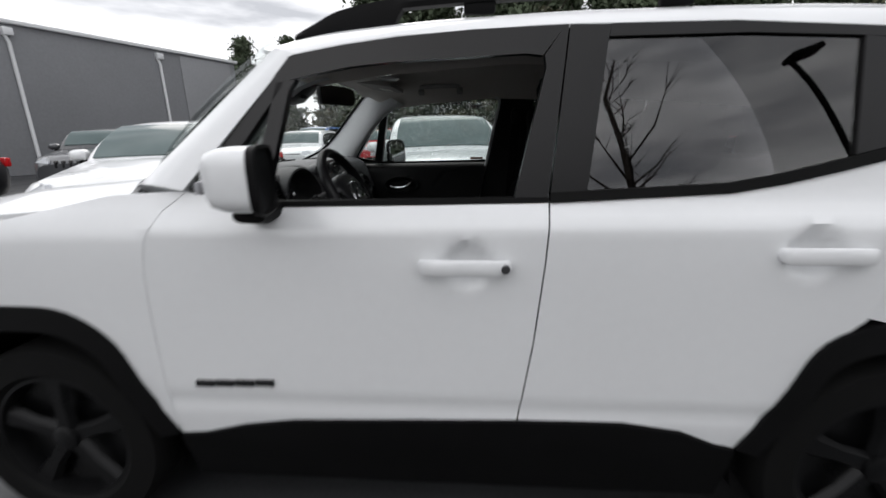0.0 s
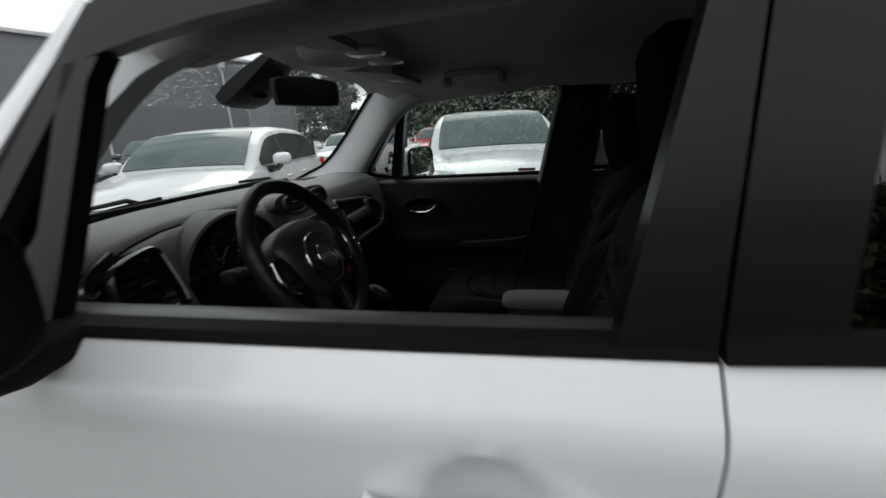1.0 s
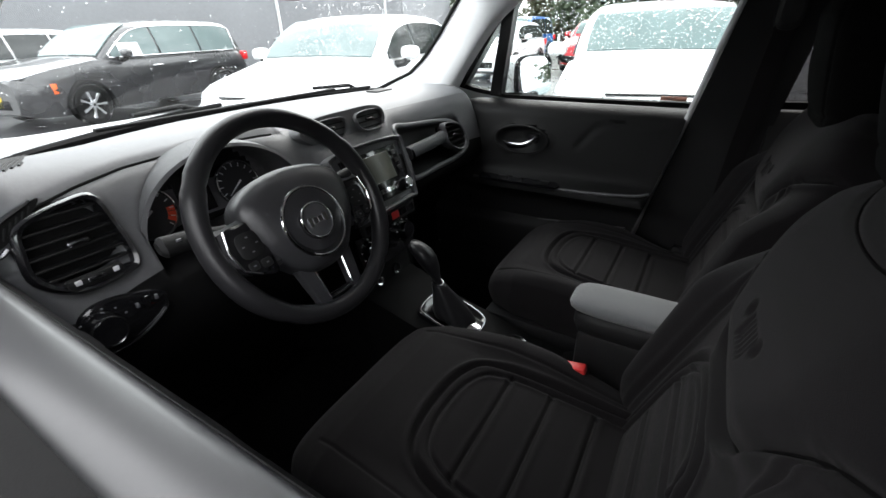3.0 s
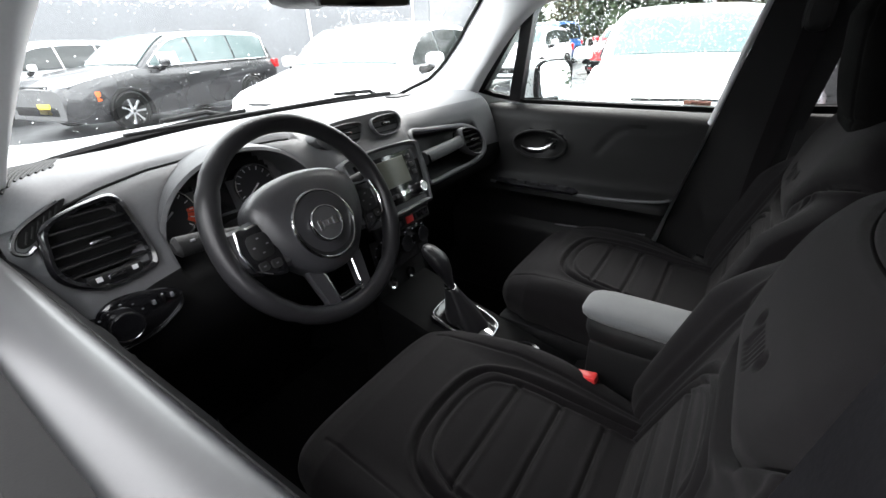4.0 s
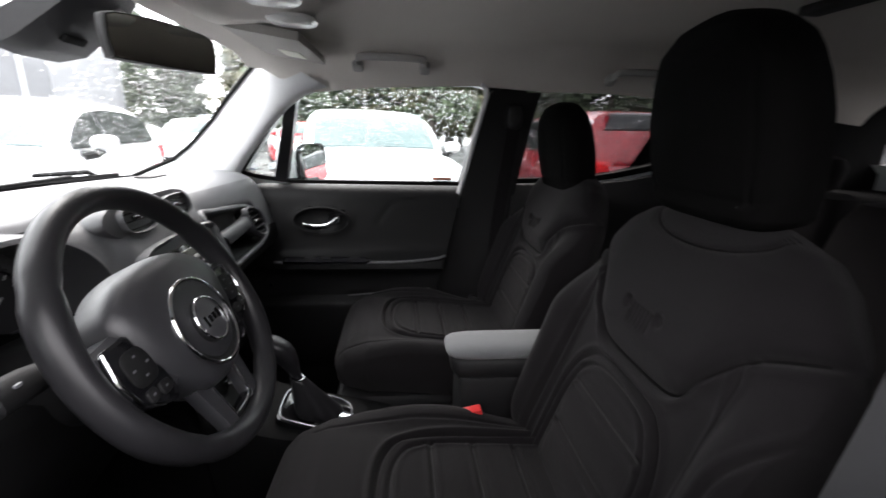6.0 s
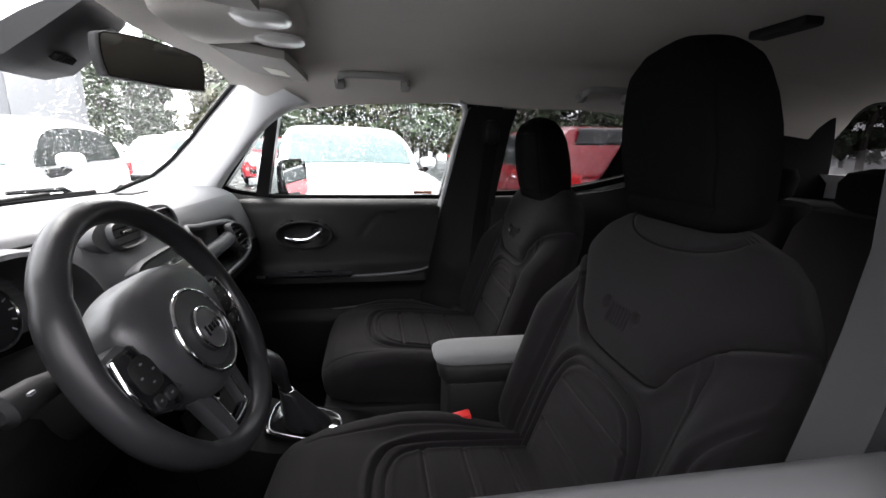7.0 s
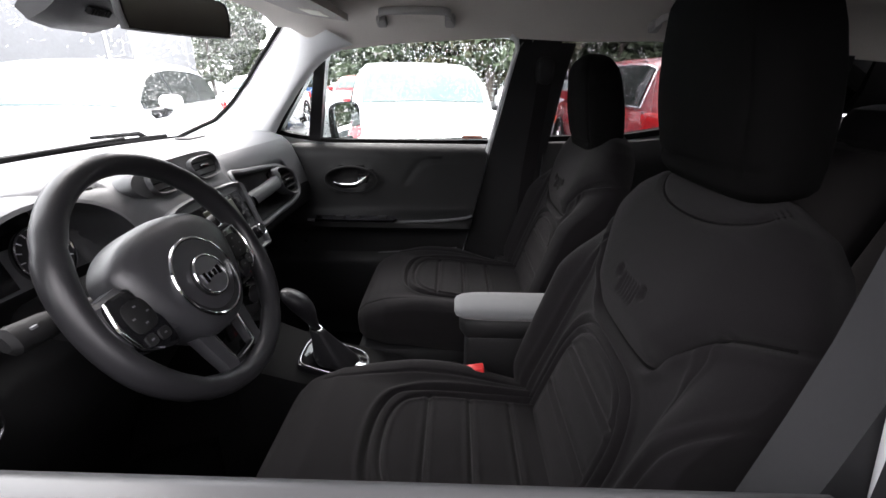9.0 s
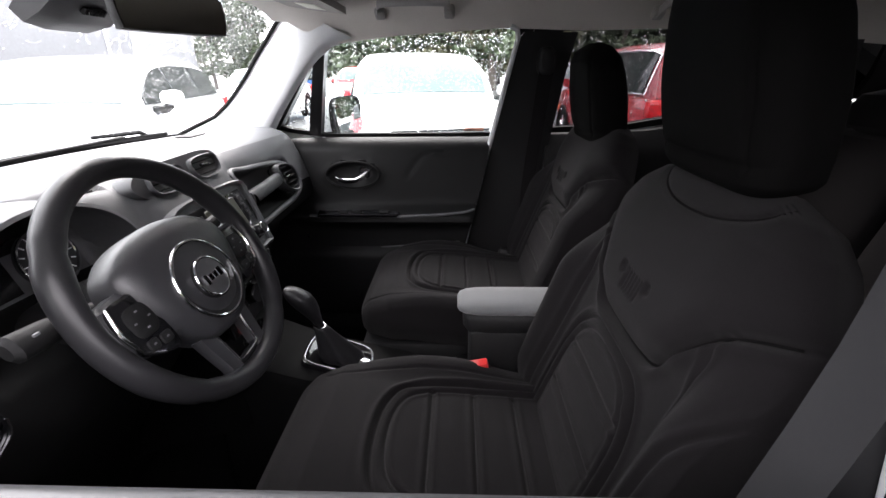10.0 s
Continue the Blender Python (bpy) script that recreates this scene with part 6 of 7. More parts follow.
build_seat(-0.352, 1.235, "black cloth driver seat with sewn panels and raised headrest", head_dy=0.018)
build_seat(0.378, 1.178, "black cloth passenger seat with lowered headrest", dx=0.055, seam_dx=0.058)
for cy, q, up in ((-0.380, 1, 0.030), (0.367, -1, 0.0)):
    b = thing("seat_belt_buckle", (0.13, cy + q * 0.24, 0.56), "seat belt buckle with a red button", "buckle", group="belt buckles")
    bm = bmesh.new()
    box(bm, (0.125 - up * 0.8, cy + q * 0.258, 0.655 + up), (0.055, 0.026, 0.095), 0.008, Matrix.Rotation(radians(-12), 4, "Y"))
    tube(bm, [(0.14, cy + q * 0.248, 0.60 + up), (0.16, cy + q * 0.248, 0.50)], 0.010, 8)
    part("buckle_body", bm, DASH2, b)
    bm = bmesh.new()
    box(bm, (0.114 - up * 0.8, cy + q * 0.258, 0.705 + up), (0.046, 0.026, 0.020), 0.004, Matrix.Rotation(radians(-12), 4, "Y"))
    part("release_button", bm, RED, b, "red release button")

# rear bench
bench = thing("rear_bench", (0.95, 0, 0.32), "black cloth rear bench with headrests", "car seat")
bm = bmesh.new()
loft(bm, [[(x, y, z) for y, z in ((-0.62, 0.34), (-0.63, h - 0.03), (-0.60, h), (-0.2, h + 0.01), (0.2, h + 0.01), (0.60, h), (0.63, h - 0.03), (0.62, 0.34))] for x, h in ((0.66, 0.58), (0.68, 0.66), (0.75, 0.68), (1.1, 0.63), (1.2, 0.60))])
part("cushion", bm, FABRIC, bench)
for y0, y1 in ((-0.62, -0.205), (-0.195, 0.195), (0.205, 0.62)):
    bm = bmesh.new()
    loops = []
    for z, x, k in ((0.58, 1.12, 0.9), (0.64, 1.10, 1), (0.9, 1.16, 1), (1.12, 1.23, 1), (1.18, 1.26, 0.9), (1.19, 1.28, 0.7)):
        c, w = (y0 + y1) / 2, (y1 - y0) / 2 * k
        loops.append(ring((x + 0.06, c, z), (0, 1, 0), (1, 0, 0), w, 0.07 * k, 28, 4))
    loft(bm, loops)
    part("backrest", bm, FABRIC, bench)
for y in (-0.40, 0.0, 0.40):
    bm = bmesh.new()
    loft(bm, [ring((1.31 + d * 0.1, y, 1.19 + d), (0, 1, 0), (1, 0, 0), 0.125 * k, 0.05 * k, 24, 3) for d, k in ((0, 0.6), (0.02, 0.95), (0.08, 1.0), (0.11, 0.85), (0.125, 0.4))])
    part("headrest", bm, FABRIC, bench)
bm = bmesh.new()
box(bm, (1.62, 0, 1.16), (0.45, 1.25, 0.02), 0.006)
part("parcel_shelf", bm, CARPET, car, "black parcel shelf")

# ---- mirror, visors, handles, lamps under the roof ----
mir = thing("rear_view_mirror", (-0.60, -0.02, 1.56), "black inside mirror on a sensor housing", "mirror")
MT = Matrix.Translation((-0.508, -0.034, 1.487)) @ Matrix.Rotation(radians(-24), 4, "Z") @ Matrix.Rotation(radians(-2), 4, "Y") @ Matrix.Rotation(radians(0), 4, "X")
msh = curve([(-0.112, 0.020), (-0.095, 0.037), (0.0, 0.042), (0.095, 0.035), (0.112, 0.018), (0.108, -0.028), (0.086, -0.036), (-0.086, -0.036), (-0.108, -0.028)], 4, closed=True)
bm = bmesh.new()
loft(bm, [[MT @ Vector((x, a * k, b * k)) for a, b in msh] for x, k in ((-0.032, 0.55), (-0.026, 0.82), (-0.010, 1.0), (0.006, 1.0), (0.009, 0.97), (0.007, 0.95))])
mb = part("mirror_body", bm, DASH2, mir, "black mirror body", 60)
bm = bmesh.new()
loft(bm, [[MT @ Vector((x, a * 0.945, b * 0.93)) for a, b in msh] for x in (0.004, 0.0085)])
part("mirror_glass", bm, mat("dimmed_mirror", (0.30, 0.29, 0.26), 0.05, metal=1.0), mir, "dimmed mirror glass")
bm = bmesh.new()
tube(bm, [(-0.535, -0.015, 1.495), (-0.585, -0.005, 1.535), (-0.62, 0.0, 1.555)], [0.014, 0.012, 0.018], 10)
part("mirror_stem", bm, DASH2, mir)
bm = bmesh.new()
loops = []
for t, w, d in ((0.66, 0.060, 0.004), (0.69, 0.095, 0.045), (0.75, 0.105, 0.062), (0.85, 0.100, 0.055), (0.95, 0.085, 0.035), (0.985, 0.07, 0.02)):
    p = screen_point(0.0, t)
    off = Vector((0.70, 0, -0.70))
    loops.append([p + Vector((0.006, -w - 0.012, 0)), p + Vector((0, -w - 0.008, 0)) + off * d * 0.7, p + Vector((0, -w * 0.6 - 0.015, 0)) + off * d, p + Vector((0, w * 0.6 - 0.03, 0)) + off * d, p + Vector((0, w - 0.035, 0)) + off * d * 0.7, p + Vector((0.006, w - 0.03, 0))])
loft(bm, loops)
hs = part("sensor_housing", bm, HOUSING, mir, "dark grey sensor housing against the glass")
for k in range(7):
    bm = bmesh.new()
    p = screen_point(0, 0.80) + Vector((0.70, 0, -0.70)) * 0.061 + Vector((0, -0.066 + k * 0.008, 0))
    box(bm, p, (0.012, 0.004, 0.014), 0.001, Matrix.Rotation(radians(45), 4, "Y"))
    part("vent_slot", bm, RUBBER, hs)
for s in (-1, 1):
    vis = thing("sun_visor", (-0.44, s * 0.34, 1.57), "pale grey folded sun visor with a label", "sun visor", group="sun visors")
    bm = bmesh.new()
    loft(bm, [[Vector((-0.385 if s > 0 else -0.352, s * 0.35, 1.562 if s > 0 else 1.578)) + Vector((a * (1.0 if s > 0 else 0.85), b, -0.13 * a + n)) for a, b in curve([(-0.085, -0.18), (-0.085, 0.18), (-0.06, 0.195), (0.065, 0.185), (0.08, 0.15), (0.08, -0.16), (0.06, -0.19), (-0.06, -0.195)], 3, closed=True)] for n in (-0.010, 0.010)])
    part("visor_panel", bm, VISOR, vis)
    bm = bmesh.new()
    box(bm, (-0.375 if s > 0 else -0.345, s * 0.41, 1.5495 if s > 0 else 1.566), (0.055, 0.11, 0.002), 0.0, Matrix.Rotation(radians(7.4), 4, "Y"))
    part("visor_label", bm, mat("visor_label", (0.80, 0.80, 0.72), 0.7, coarse=0.1, c_scale=30), vis, "pale printed label")
    for x0, x1, nm in ((-0.217, 0.020, "grab_handle"), (0.66, 0.86, "grab_handle")):
        gh = thing(nm, ((x0 + x1) / 2, s * 0.58, 1.57), "pale grey roof grab handle", "grab handle", group="roof grab handles")
        bm = bmesh.new()
        low = 0.012 if x0 > 0.3 else 0.0
        path = curve([(x0, s * 0.588, 1.548 - low), (x0 + 0.004, s * 0.568, 1.558 - low), (x0 + 0.028, s * 0.540, 1.572 - low), (x1 - 0.028, s * 0.540, 1.572 - low), (x1 - 0.004, s * 0.568, 1.558 - low), (x1, s * 0.588, 1.548 - low)], 5)
        loft(bm, [ring(p, (0, 1, 0), (0, 0, 1), 0.013, 0.012, 12, 2.6) for p in path])
        part("grip", bm, HANDLEM, gh)
        for x in (x0 + 0.008, x1 - 0.008):
            bm = bmesh.new()
            box(bm, (x, s * 0.592, 1.552 - low), (0.034, 0.040, 0.030), 0.008, Matrix.Rotation(radians(-s * 30), 4, "X"))
            part("mount", bm, HANDLEM, gh)
oc = thing("overhead_console", (-0.36, 0, 1.59), "pale grey overhead lamp console", "lamp")
bm = bmesh.new()
loft(bm, [[(x * k - 0.36, y * k, z + 0.10 * (x * k + 0.0)) for x, y in curve([(-0.12, -0.10), (-0.12, 0.10), (-0.06, 0.13), (0.09, 0.12), (0.115, 0.07), (0.115, -0.07), (0.09, -0.12), (-0.06, -0.13)], 4, closed=True)] for k, z in ((1.05, 1.60), (1.0, 1.578), (0.9, 1.568), (0.5, 1.566))])
part("console_shell", bm, HEADLINER, oc)
for y in (-0.07, 0.07):
    bm = bmesh.new()
    loft(bm, [ring((-0.30, y * 1.2, z), (1, 0, 0), (0, 1, 0), 0.050 * k, 0.052 * k, 24, 3) for k, z in ((1.0, 1.572), (1.0, 1.566), (0.9, 1.562))])
    part("reading_lens", bm, mat("lamp_lens", (0.72, 0.72, 0.70), 0.25, coarse=0.05), oc, "pale unlit lamp lens")
dl = thing("dome_light", (0.80, -0.05, 1.62), "dark slot of the rear dome light", "lamp")
bm = bmesh.new()
box(bm, (0.80, -0.08, 1.620), (0.05, 0.14, 0.02), 0.006)
part("light_body", bm, DASH2, dl)


# ---- the lot: ground, building, other cars, trees, lamp ----
ASPHALT = mat("wet_asphalt", (0.032, 0.033, 0.035), 0.38, coarse=0.5, c_scale=0.35, fine=0.4, f_scale=60, bump=0.5, b_scale=120, r_var=0.2)
bm = bmesh.new()
bmesh.ops.create_grid(bm, x_segments=40, y_segments=40, size=600)
for vert in bm.verts:
    if vert.co.length > 90:
        vert.co.z = -0.4
fixed("ground", bm, ASPHALT, "wet dark asphalt of a car lot, reaching far off", "ground")

WALLM = mat("grey_painted_wall", (0.20, 0.205, 0.215), 0.85, coarse=0.14, c_scale=0.35, fine=0.12, f_scale=9, bump=0.3, b_scale=40)
COPING = mat("pale_metal_coping", (0.7, 0.71, 0.72), 0.5, coarse=0.1, c_scale=1)
building = thing("warehouse", (-20, 10, 0), "long grey painted warehouse with pale coping", "building")
A, B = Vector((-25.0, -8.0, 0)), Vector((-15.5, 26.3, 0))
along = (B - A).normalized()
out = Vector((along.y, -along.x, 0))
turn_b = Matrix.Rotation(math.atan2(along.y, along.x), 4, "Z")
bm = bmesh.new()
box(bm, (A + B) / 2 - out * 6 + Vector((0, 0, 2.95)), ((B - A).length, 12, 5.9), 0.02, turn_b)
part("wall", bm, WALLM, building)
bm = bmesh.new()
box(bm, (A + B) / 2 - out * 6 + Vector((0, 0, 5.98)), ((B - A).length + 0.3, 12.3, 0.16), 0.02, turn_b)
part("coping", bm, COPING, building, "pale metal coping")
for d in (6.0, 12.0, 24.0, 30.4):
    bm = bmesh.new()
    p = A + along * d + out * 0.06
    tube(bm, [p + Vector((0, 0, 0.1)), p + Vector((0, 0, 5.2)), p - along * 0.12 + Vector((0, 0, 5.55))], 0.07, 10)
    box(bm, p + Vector((0, 0, 5.6)), (0.35, 0.3, 0.3), 0.03, turn_b)
    part("downpipe", bm, COPING, building, "pale grey downpipe")
bm = bmesh.new()
box(bm, A + along * 33.4 + out * 0.03 + Vector((0, 0, 2.95)), (3.5, 0.06, 5.7), 0.01, turn_b)
part("wall_panel", bm, mat("lighter_grey_wall", (0.25, 0.255, 0.265), 0.85, coarse=0.1, c_scale=0.5, fine=0.1, f_scale=9), building, "lighter painted end bay")

# dark glass with the sky's reflection put into a paler teal base
CARGLASS = mat("car_window_sky_tone", (0.10, 0.135, 0.135), 0.12, coarse=0.3, c_scale=2, spec=0.35)
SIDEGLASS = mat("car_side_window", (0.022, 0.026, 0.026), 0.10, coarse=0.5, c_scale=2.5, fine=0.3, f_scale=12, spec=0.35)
LAMPM = mat("headlamp_clear", (0.55, 0.57, 0.60), 0.15, coarse=0.2, c_scale=12, coat=0.5)
TAILM = mat("tail_lamp_red", (0.6, 0.012, 0.015), 0.2, coarse=0.2, c_scale=12, coat=0.5)
PLATE = mat("yellow_plate", (0.75, 0.55, 0.03), 0.5, coarse=0.2, c_scale=10)


def paint(name, color):
    return mat(name, color, 0.28, coarse=0.06, c_scale=1.5, fine=0.03, f_scale=30, coat=0.7, r_var=0.05)


PW, PBK, PR, PB, PS, PG = paint("paint_white", (0.78, 0.79, 0.80)), paint("paint_black", (0.018, 0.018, 0.02)), paint("paint_red", (0.30, 0.012, 0.02)), paint("paint_blue", (0.03, 0.12, 0.35)), paint("paint_silver", (0.42, 0.43, 0.45)), paint("paint_dark_grey", (0.05, 0.053, 0.058))


def parked(name, label, at, heading, paintm, L=4.6, W=1.85, H=1.65, hood=1.05, cowl=1.15, roof0=0.40, roof1=0.86, belt=1.08, base0=0.27, base1=0.97, bars=0, chrome=False, rear_panes=2, plate=False, paper=False):
    """A parked car: nose at the origin facing -y, length along +y; then turned by heading degrees and set at a place."""
    t = thing(name, at, label, "car", group="cars parked on the lot")
    m = Matrix.Translation(at) @ Matrix.Rotation(radians(heading), 4, "Z")

    def put(nm, b, material, parent=t, lab=""):
        bmesh.ops.transform(b, matrix=m, verts=b.verts)
        return part(nm, b, material, parent, lab)

    hw = W / 2
    b = bmesh.new()
    loops = []
    for k in range(25):
        f = k / 24
        l = f * L
        w = hw * (1 - 0.20 * max(0, (0.10 - f) / 0.10) ** 2 - 0.10 * max(0, (f - 0.92) / 0.08) ** 2)
        top = interp(f, [(0, hood - 0.22), (0.02, hood - 0.13), (0.06, hood - 0.06), (base0, cowl), (base0 + 0.06, belt), (base1 - 0.02, belt + 0.02), (0.985, belt - 0.06), (1, belt - 0.16)])
        low = interp(f, [(0, 0.32), (0.05, 0.22), (0.95, 0.24), (1, 0.36)])
        loops.append([(0, l, low), (w * 0.92, l, low), (w * 0.985, l, low + 0.15), (w, l, low + 0.42), (w * 0.985, l, top - 0.14), (w * 0.94, l, top - 0.045), (w * 0.80, l, top), (0, l, top + 0.025), (-w * 0.80, l, top), (-w * 0.94, l, top - 0.045), (-w * 0.985, l, top - 0.14), (-w, l, low + 0.42), (-w * 0.985, l, low + 0.15), (-w * 0.92, l, low)])
    loft(b, loops)
    body = put("body", b, paintm)
    # cabin: cross-sections along the car, with a curved roof line and leaning sides
    g0, g1, g2, g3 = base0 * L, roof0 * L, roof1 * L, base1 * L
    yb, yr = hw * 0.93, hw * 0.72
    line = curve([(g0, belt - 0.02), (g0 + (g1 - g0) * 0.5, belt + (H - belt) * 0.53), (g1, H - 0.075), (g1 + (g2 - g1) * 0.25, H - 0.012), (g1 + (g2 - g1) * 0.55, H), (g2, H - 0.05), (g2 + (g3 - g2) * 0.55, belt + (H - belt) * 0.52), (g3, belt)], 5)

    def top_z(l):
        return float(np.interp(l, [p[0] for p in line], [p[1] for p in line]))

    def side_at(l, z):
        end = 1 - 0.10 * max(0, (g0 + 0.5 - l) / 0.5) ** 2 - 0.06 * max(0, (l - g3 + 0.5) / 0.5) ** 2
        return end * (yb - (yb - yr) * max(0.0, (z - belt) / (H - belt)) ** 1.25)

    def cab_row(l, out=0.0, reach=1.0):
        zt = top_z(l)
        edge = max(belt - 0.03, zt - 0.075)
        half = [(side_at(l, belt - 0.06), belt - 0.06), (side_at(l, (belt + edge) / 2), (belt + edge) / 2), (side_at(l, edge), edge), (side_at(l, zt) - 0.035, zt - 0.024), (side_at(l, zt) * 0.80, zt - 0.006), (side_at(l, zt) * 0.4, zt + 0.006), (0, zt + 0.010)]
        return [(y, l, z) for y, z in half] + [(-y, l, z) for y, z in half[-2::-1]]

    b = bmesh.new()
    loft(b, [cab_row(l) for l in np.linspace(g0, g3, 30)])
    put("cabin", b, paintm)

    def pane(nm, rows, off, lab):
        """A pane that follows the cabin: rows of points, raised by off."""
        b2 = bmesh.new()
        b2.from_mesh(grid(np.array(rows)))
        b2.verts.ensure_lookup_table()
        got = bmesh.ops.extrude_face_region(b2, geom=b2.faces[:])["geom"]
        bmesh.ops.translate(b2, vec=off, verts=[g for g in got if isinstance(g, bmesh.types.BMVert)])
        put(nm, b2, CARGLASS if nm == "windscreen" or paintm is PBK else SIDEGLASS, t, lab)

    def over(l, k):
        zt = top_z(l)
        y = (side_at(l, zt) - 0.03) * k
        return (y, l, zt + 0.010 - 0.016 * k * k)

    pane("windscreen", [[over(l, k) for k in np.linspace(-0.93, 0.93, 9)] for l in np.linspace(g0 + 0.10, g1 - 0.01, 9)], (0, -0.010, 0.014), "rain-wet windscreen")
    pane("rear_window", [[over(l, k) for k in np.linspace(-0.86, 0.86, 9)] for l in np.linspace(g2 + 0.05, g3 - 0.12, 7)], (0, 0.010, 0.012), "dark rear window")
    a0 = g0
    for s in (-1, 1):
        n = 1 + rear_panes
        first_l, last_l = g0 + 0.26, g3 - 0.24
        for k in range(n):
            l0, l1 = first_l + (last_l - first_l) * (k + 0.02) / n, first_l + (last_l - first_l) * (k + 0.97) / n
            rows = []
            for l in np.linspace(l0, l1, 9):
                lo = belt + 0.035
                hi = max(lo + 0.012, top_z(l) - 0.105)
                rows.append([(s * (side_at(l, lo + (hi - lo) * v) + 0.003), l, lo + (hi - lo) * v) for v in np.linspace(0, 1, 5)])
            pane("side_window", rows, (s * 0.012, 0, 0), "side window")
        if paper and s > 0:
            l = first_l + (last_l - first_l) * 0.20 / n * 2
            b = bmesh.new()
            loft(b, [[(side_at(q, z) + d, q, z) for q, z in ((l - 0.22, belt + 0.05), (l + 0.22, belt + 0.05), (l + 0.22, belt + 0.26), (l - 0.22, belt + 0.26))] for d in (0.013, 0.018)])
            put("price_sheet", b, MARK, t, "pale paper sheet in the window")
        if chrome:
            b = bmesh.new()
            ls = np.linspace(first_l - 0.03, last_l + 0.03, 16)
            rim = [(l, belt + 0.025) for l in ls] + [(l, max(belt + 0.04, top_z(l) - 0.092)) for l in ls[::-1]]
            tube(b, [(s * (side_at(l, z) + 0.012), l, z) for l, z in rim], 0.013, 8, closed=True)
            put("window_trim", b, CHROME, t, "bright window surround")
        # wheels
        for f in (0.195, 0.80):
            b = bmesh.new()
            c = Vector((s * (hw - 0.10), f * L, 0.34))
            loft(b, [ring(c + Vector((s * d, 0, 0)), (0, 1, 0), (0, 0, 1), r, n=32) for d, r in ((-0.1, 0.2), (-0.1, 0.32), (0.08, 0.34), (0.105, 0.32), (0.107, 0.235), (0.09, 0.225))])
            tw = put("wheel", b, RUBBER)
            for kk in range(7):
                ang = 2 * math.pi * kk / 7
                d, e = Vector((0, math.cos(ang), math.sin(ang))), Vector((0, -math.sin(ang), math.cos(ang)))
                b = bmesh.new()
                loft(b, [[c + Vector((s * 0.085, 0, 0)) + d * r + e * q + Vector((s * h, 0, 0)) for q, h in ((-wd, 0), (-wd * 0.6, 0.018), (wd * 0.6, 0.018), (wd, 0))] for r, wd in ((0.02, 0.03), (0.12, 0.024), (0.225, 0.035))])
                put("spoke", b, CHROME if paintm is not PG else DARKCHROME, tw)
            b = bmesh.new()
            arch = [c + Vector((s * 0.10, math.cos(a) * 0.385, math.sin(a) * 0.385)) for a in np.linspace(-0.25, math.pi + 0.25, 22)]
            tube(b, arch, 0.035, 8)
            put("wheel_arch", b, RUBBER if bars != 7 else CLAD)
        # mirrors and lamps
        b = bmesh.new()
        loft(b, [ring((s * (hw + 0.12), a0 + 0.42 + d, belt + 0.09), (1, 0, 0), (0, 0, 1), 0.11 * r, 0.075 * r, 16, 3) for d, r in ((-0.06, 0.5), (-0.03, 0.9), (0.03, 1.0), (0.05, 0.95))])
        cap = put("mirror", b, paintm, t, "door mirror in body colour")
        b = bmesh.new()
        tube(b, [(s * (hw - 0.06), a0 + 0.42, belt - 0.03), (s * (hw + 0.05), a0 + 0.42, belt - 0.015), (s * (hw + 0.09), a0 + 0.42, belt + 0.03)], [0.045, 0.04, 0.05], 8)
        put("mirror_foot", b, CLAD, cap or t, "black mirror foot")
        b = bmesh.new()
        hz = hood - 0.20
        loft(b, [[(s * hw * 0.55, 0.03 + d, hz), (s * hw * 0.86, 0.16 + d, hz + 0.03), (s * hw * 0.945, 0.46 + d, hz + 0.11), (s * hw * 0.90, 0.40 + d, hz + 0.13), (s * hw * 0.58, 0.07 + d, hz + 0.12)] for d in (0.06, -0.03)])
        put("headlight", b, LAMPM, t, "clear swept headlight")
        b = bmesh.new()
        box(b, (s * hw * 0.80, L - 0.05, belt - 0.12), (hw * 0.36, 0.16, 0.20), 0.03)
        put("tail_light", b, TAILM, t, "red tail light")
        b = bmesh.new()
        box(b, (s * hw * 0.965, 0.48, 0.66), (0.06, 0.10, 0.17), 0.015)
        put("side_marker", b, ORANGE, t, "orange side marker")
        for f in (0.47, 0.64):
            b = bmesh.new()
            tube(b, [(s * (hw - 0.005), f * L, belt - 0.16), (s * (hw + 0.02), f * L + 0.04, belt - 0.155), (s * (hw + 0.02), f * L + 0.18, belt - 0.155), (s * (hw - 0.005), f * L + 0.22, belt - 0.16)], 0.014, 8)
            put("door_handle", b, CHROME if chrome else paintm)
    if plate:
        b = bmesh.new()
        box(b, (0.25, 0.0, 0.50), (0.34, 0.03, 0.17), 0.006)
        put("front_plate", b, PLATE, body, "plain yellow plate")
    n = bars or 4
    for k in range(n):
        b = bmesh.new()
        if bars:
            box(b, ((k - (n - 1) / 2) * hw * 0.14, 0.03, hood - 0.22), (hw * 0.075, 0.06, 0.17), 0.015)
        else:
            box(b, (0, 0.055, hood - 0.30 + k * 0.045), (hw * 1.0, 0.07, 0.022), 0.006)
        put("grille_bar", b, GLOSS, body)
    b = bmesh.new()
    box(b, (0, 0.045, 0.46), (hw * 1.2, 0.12, 0.16), 0.03)
    put("lower_grille", b, CLAD, body)
    return t


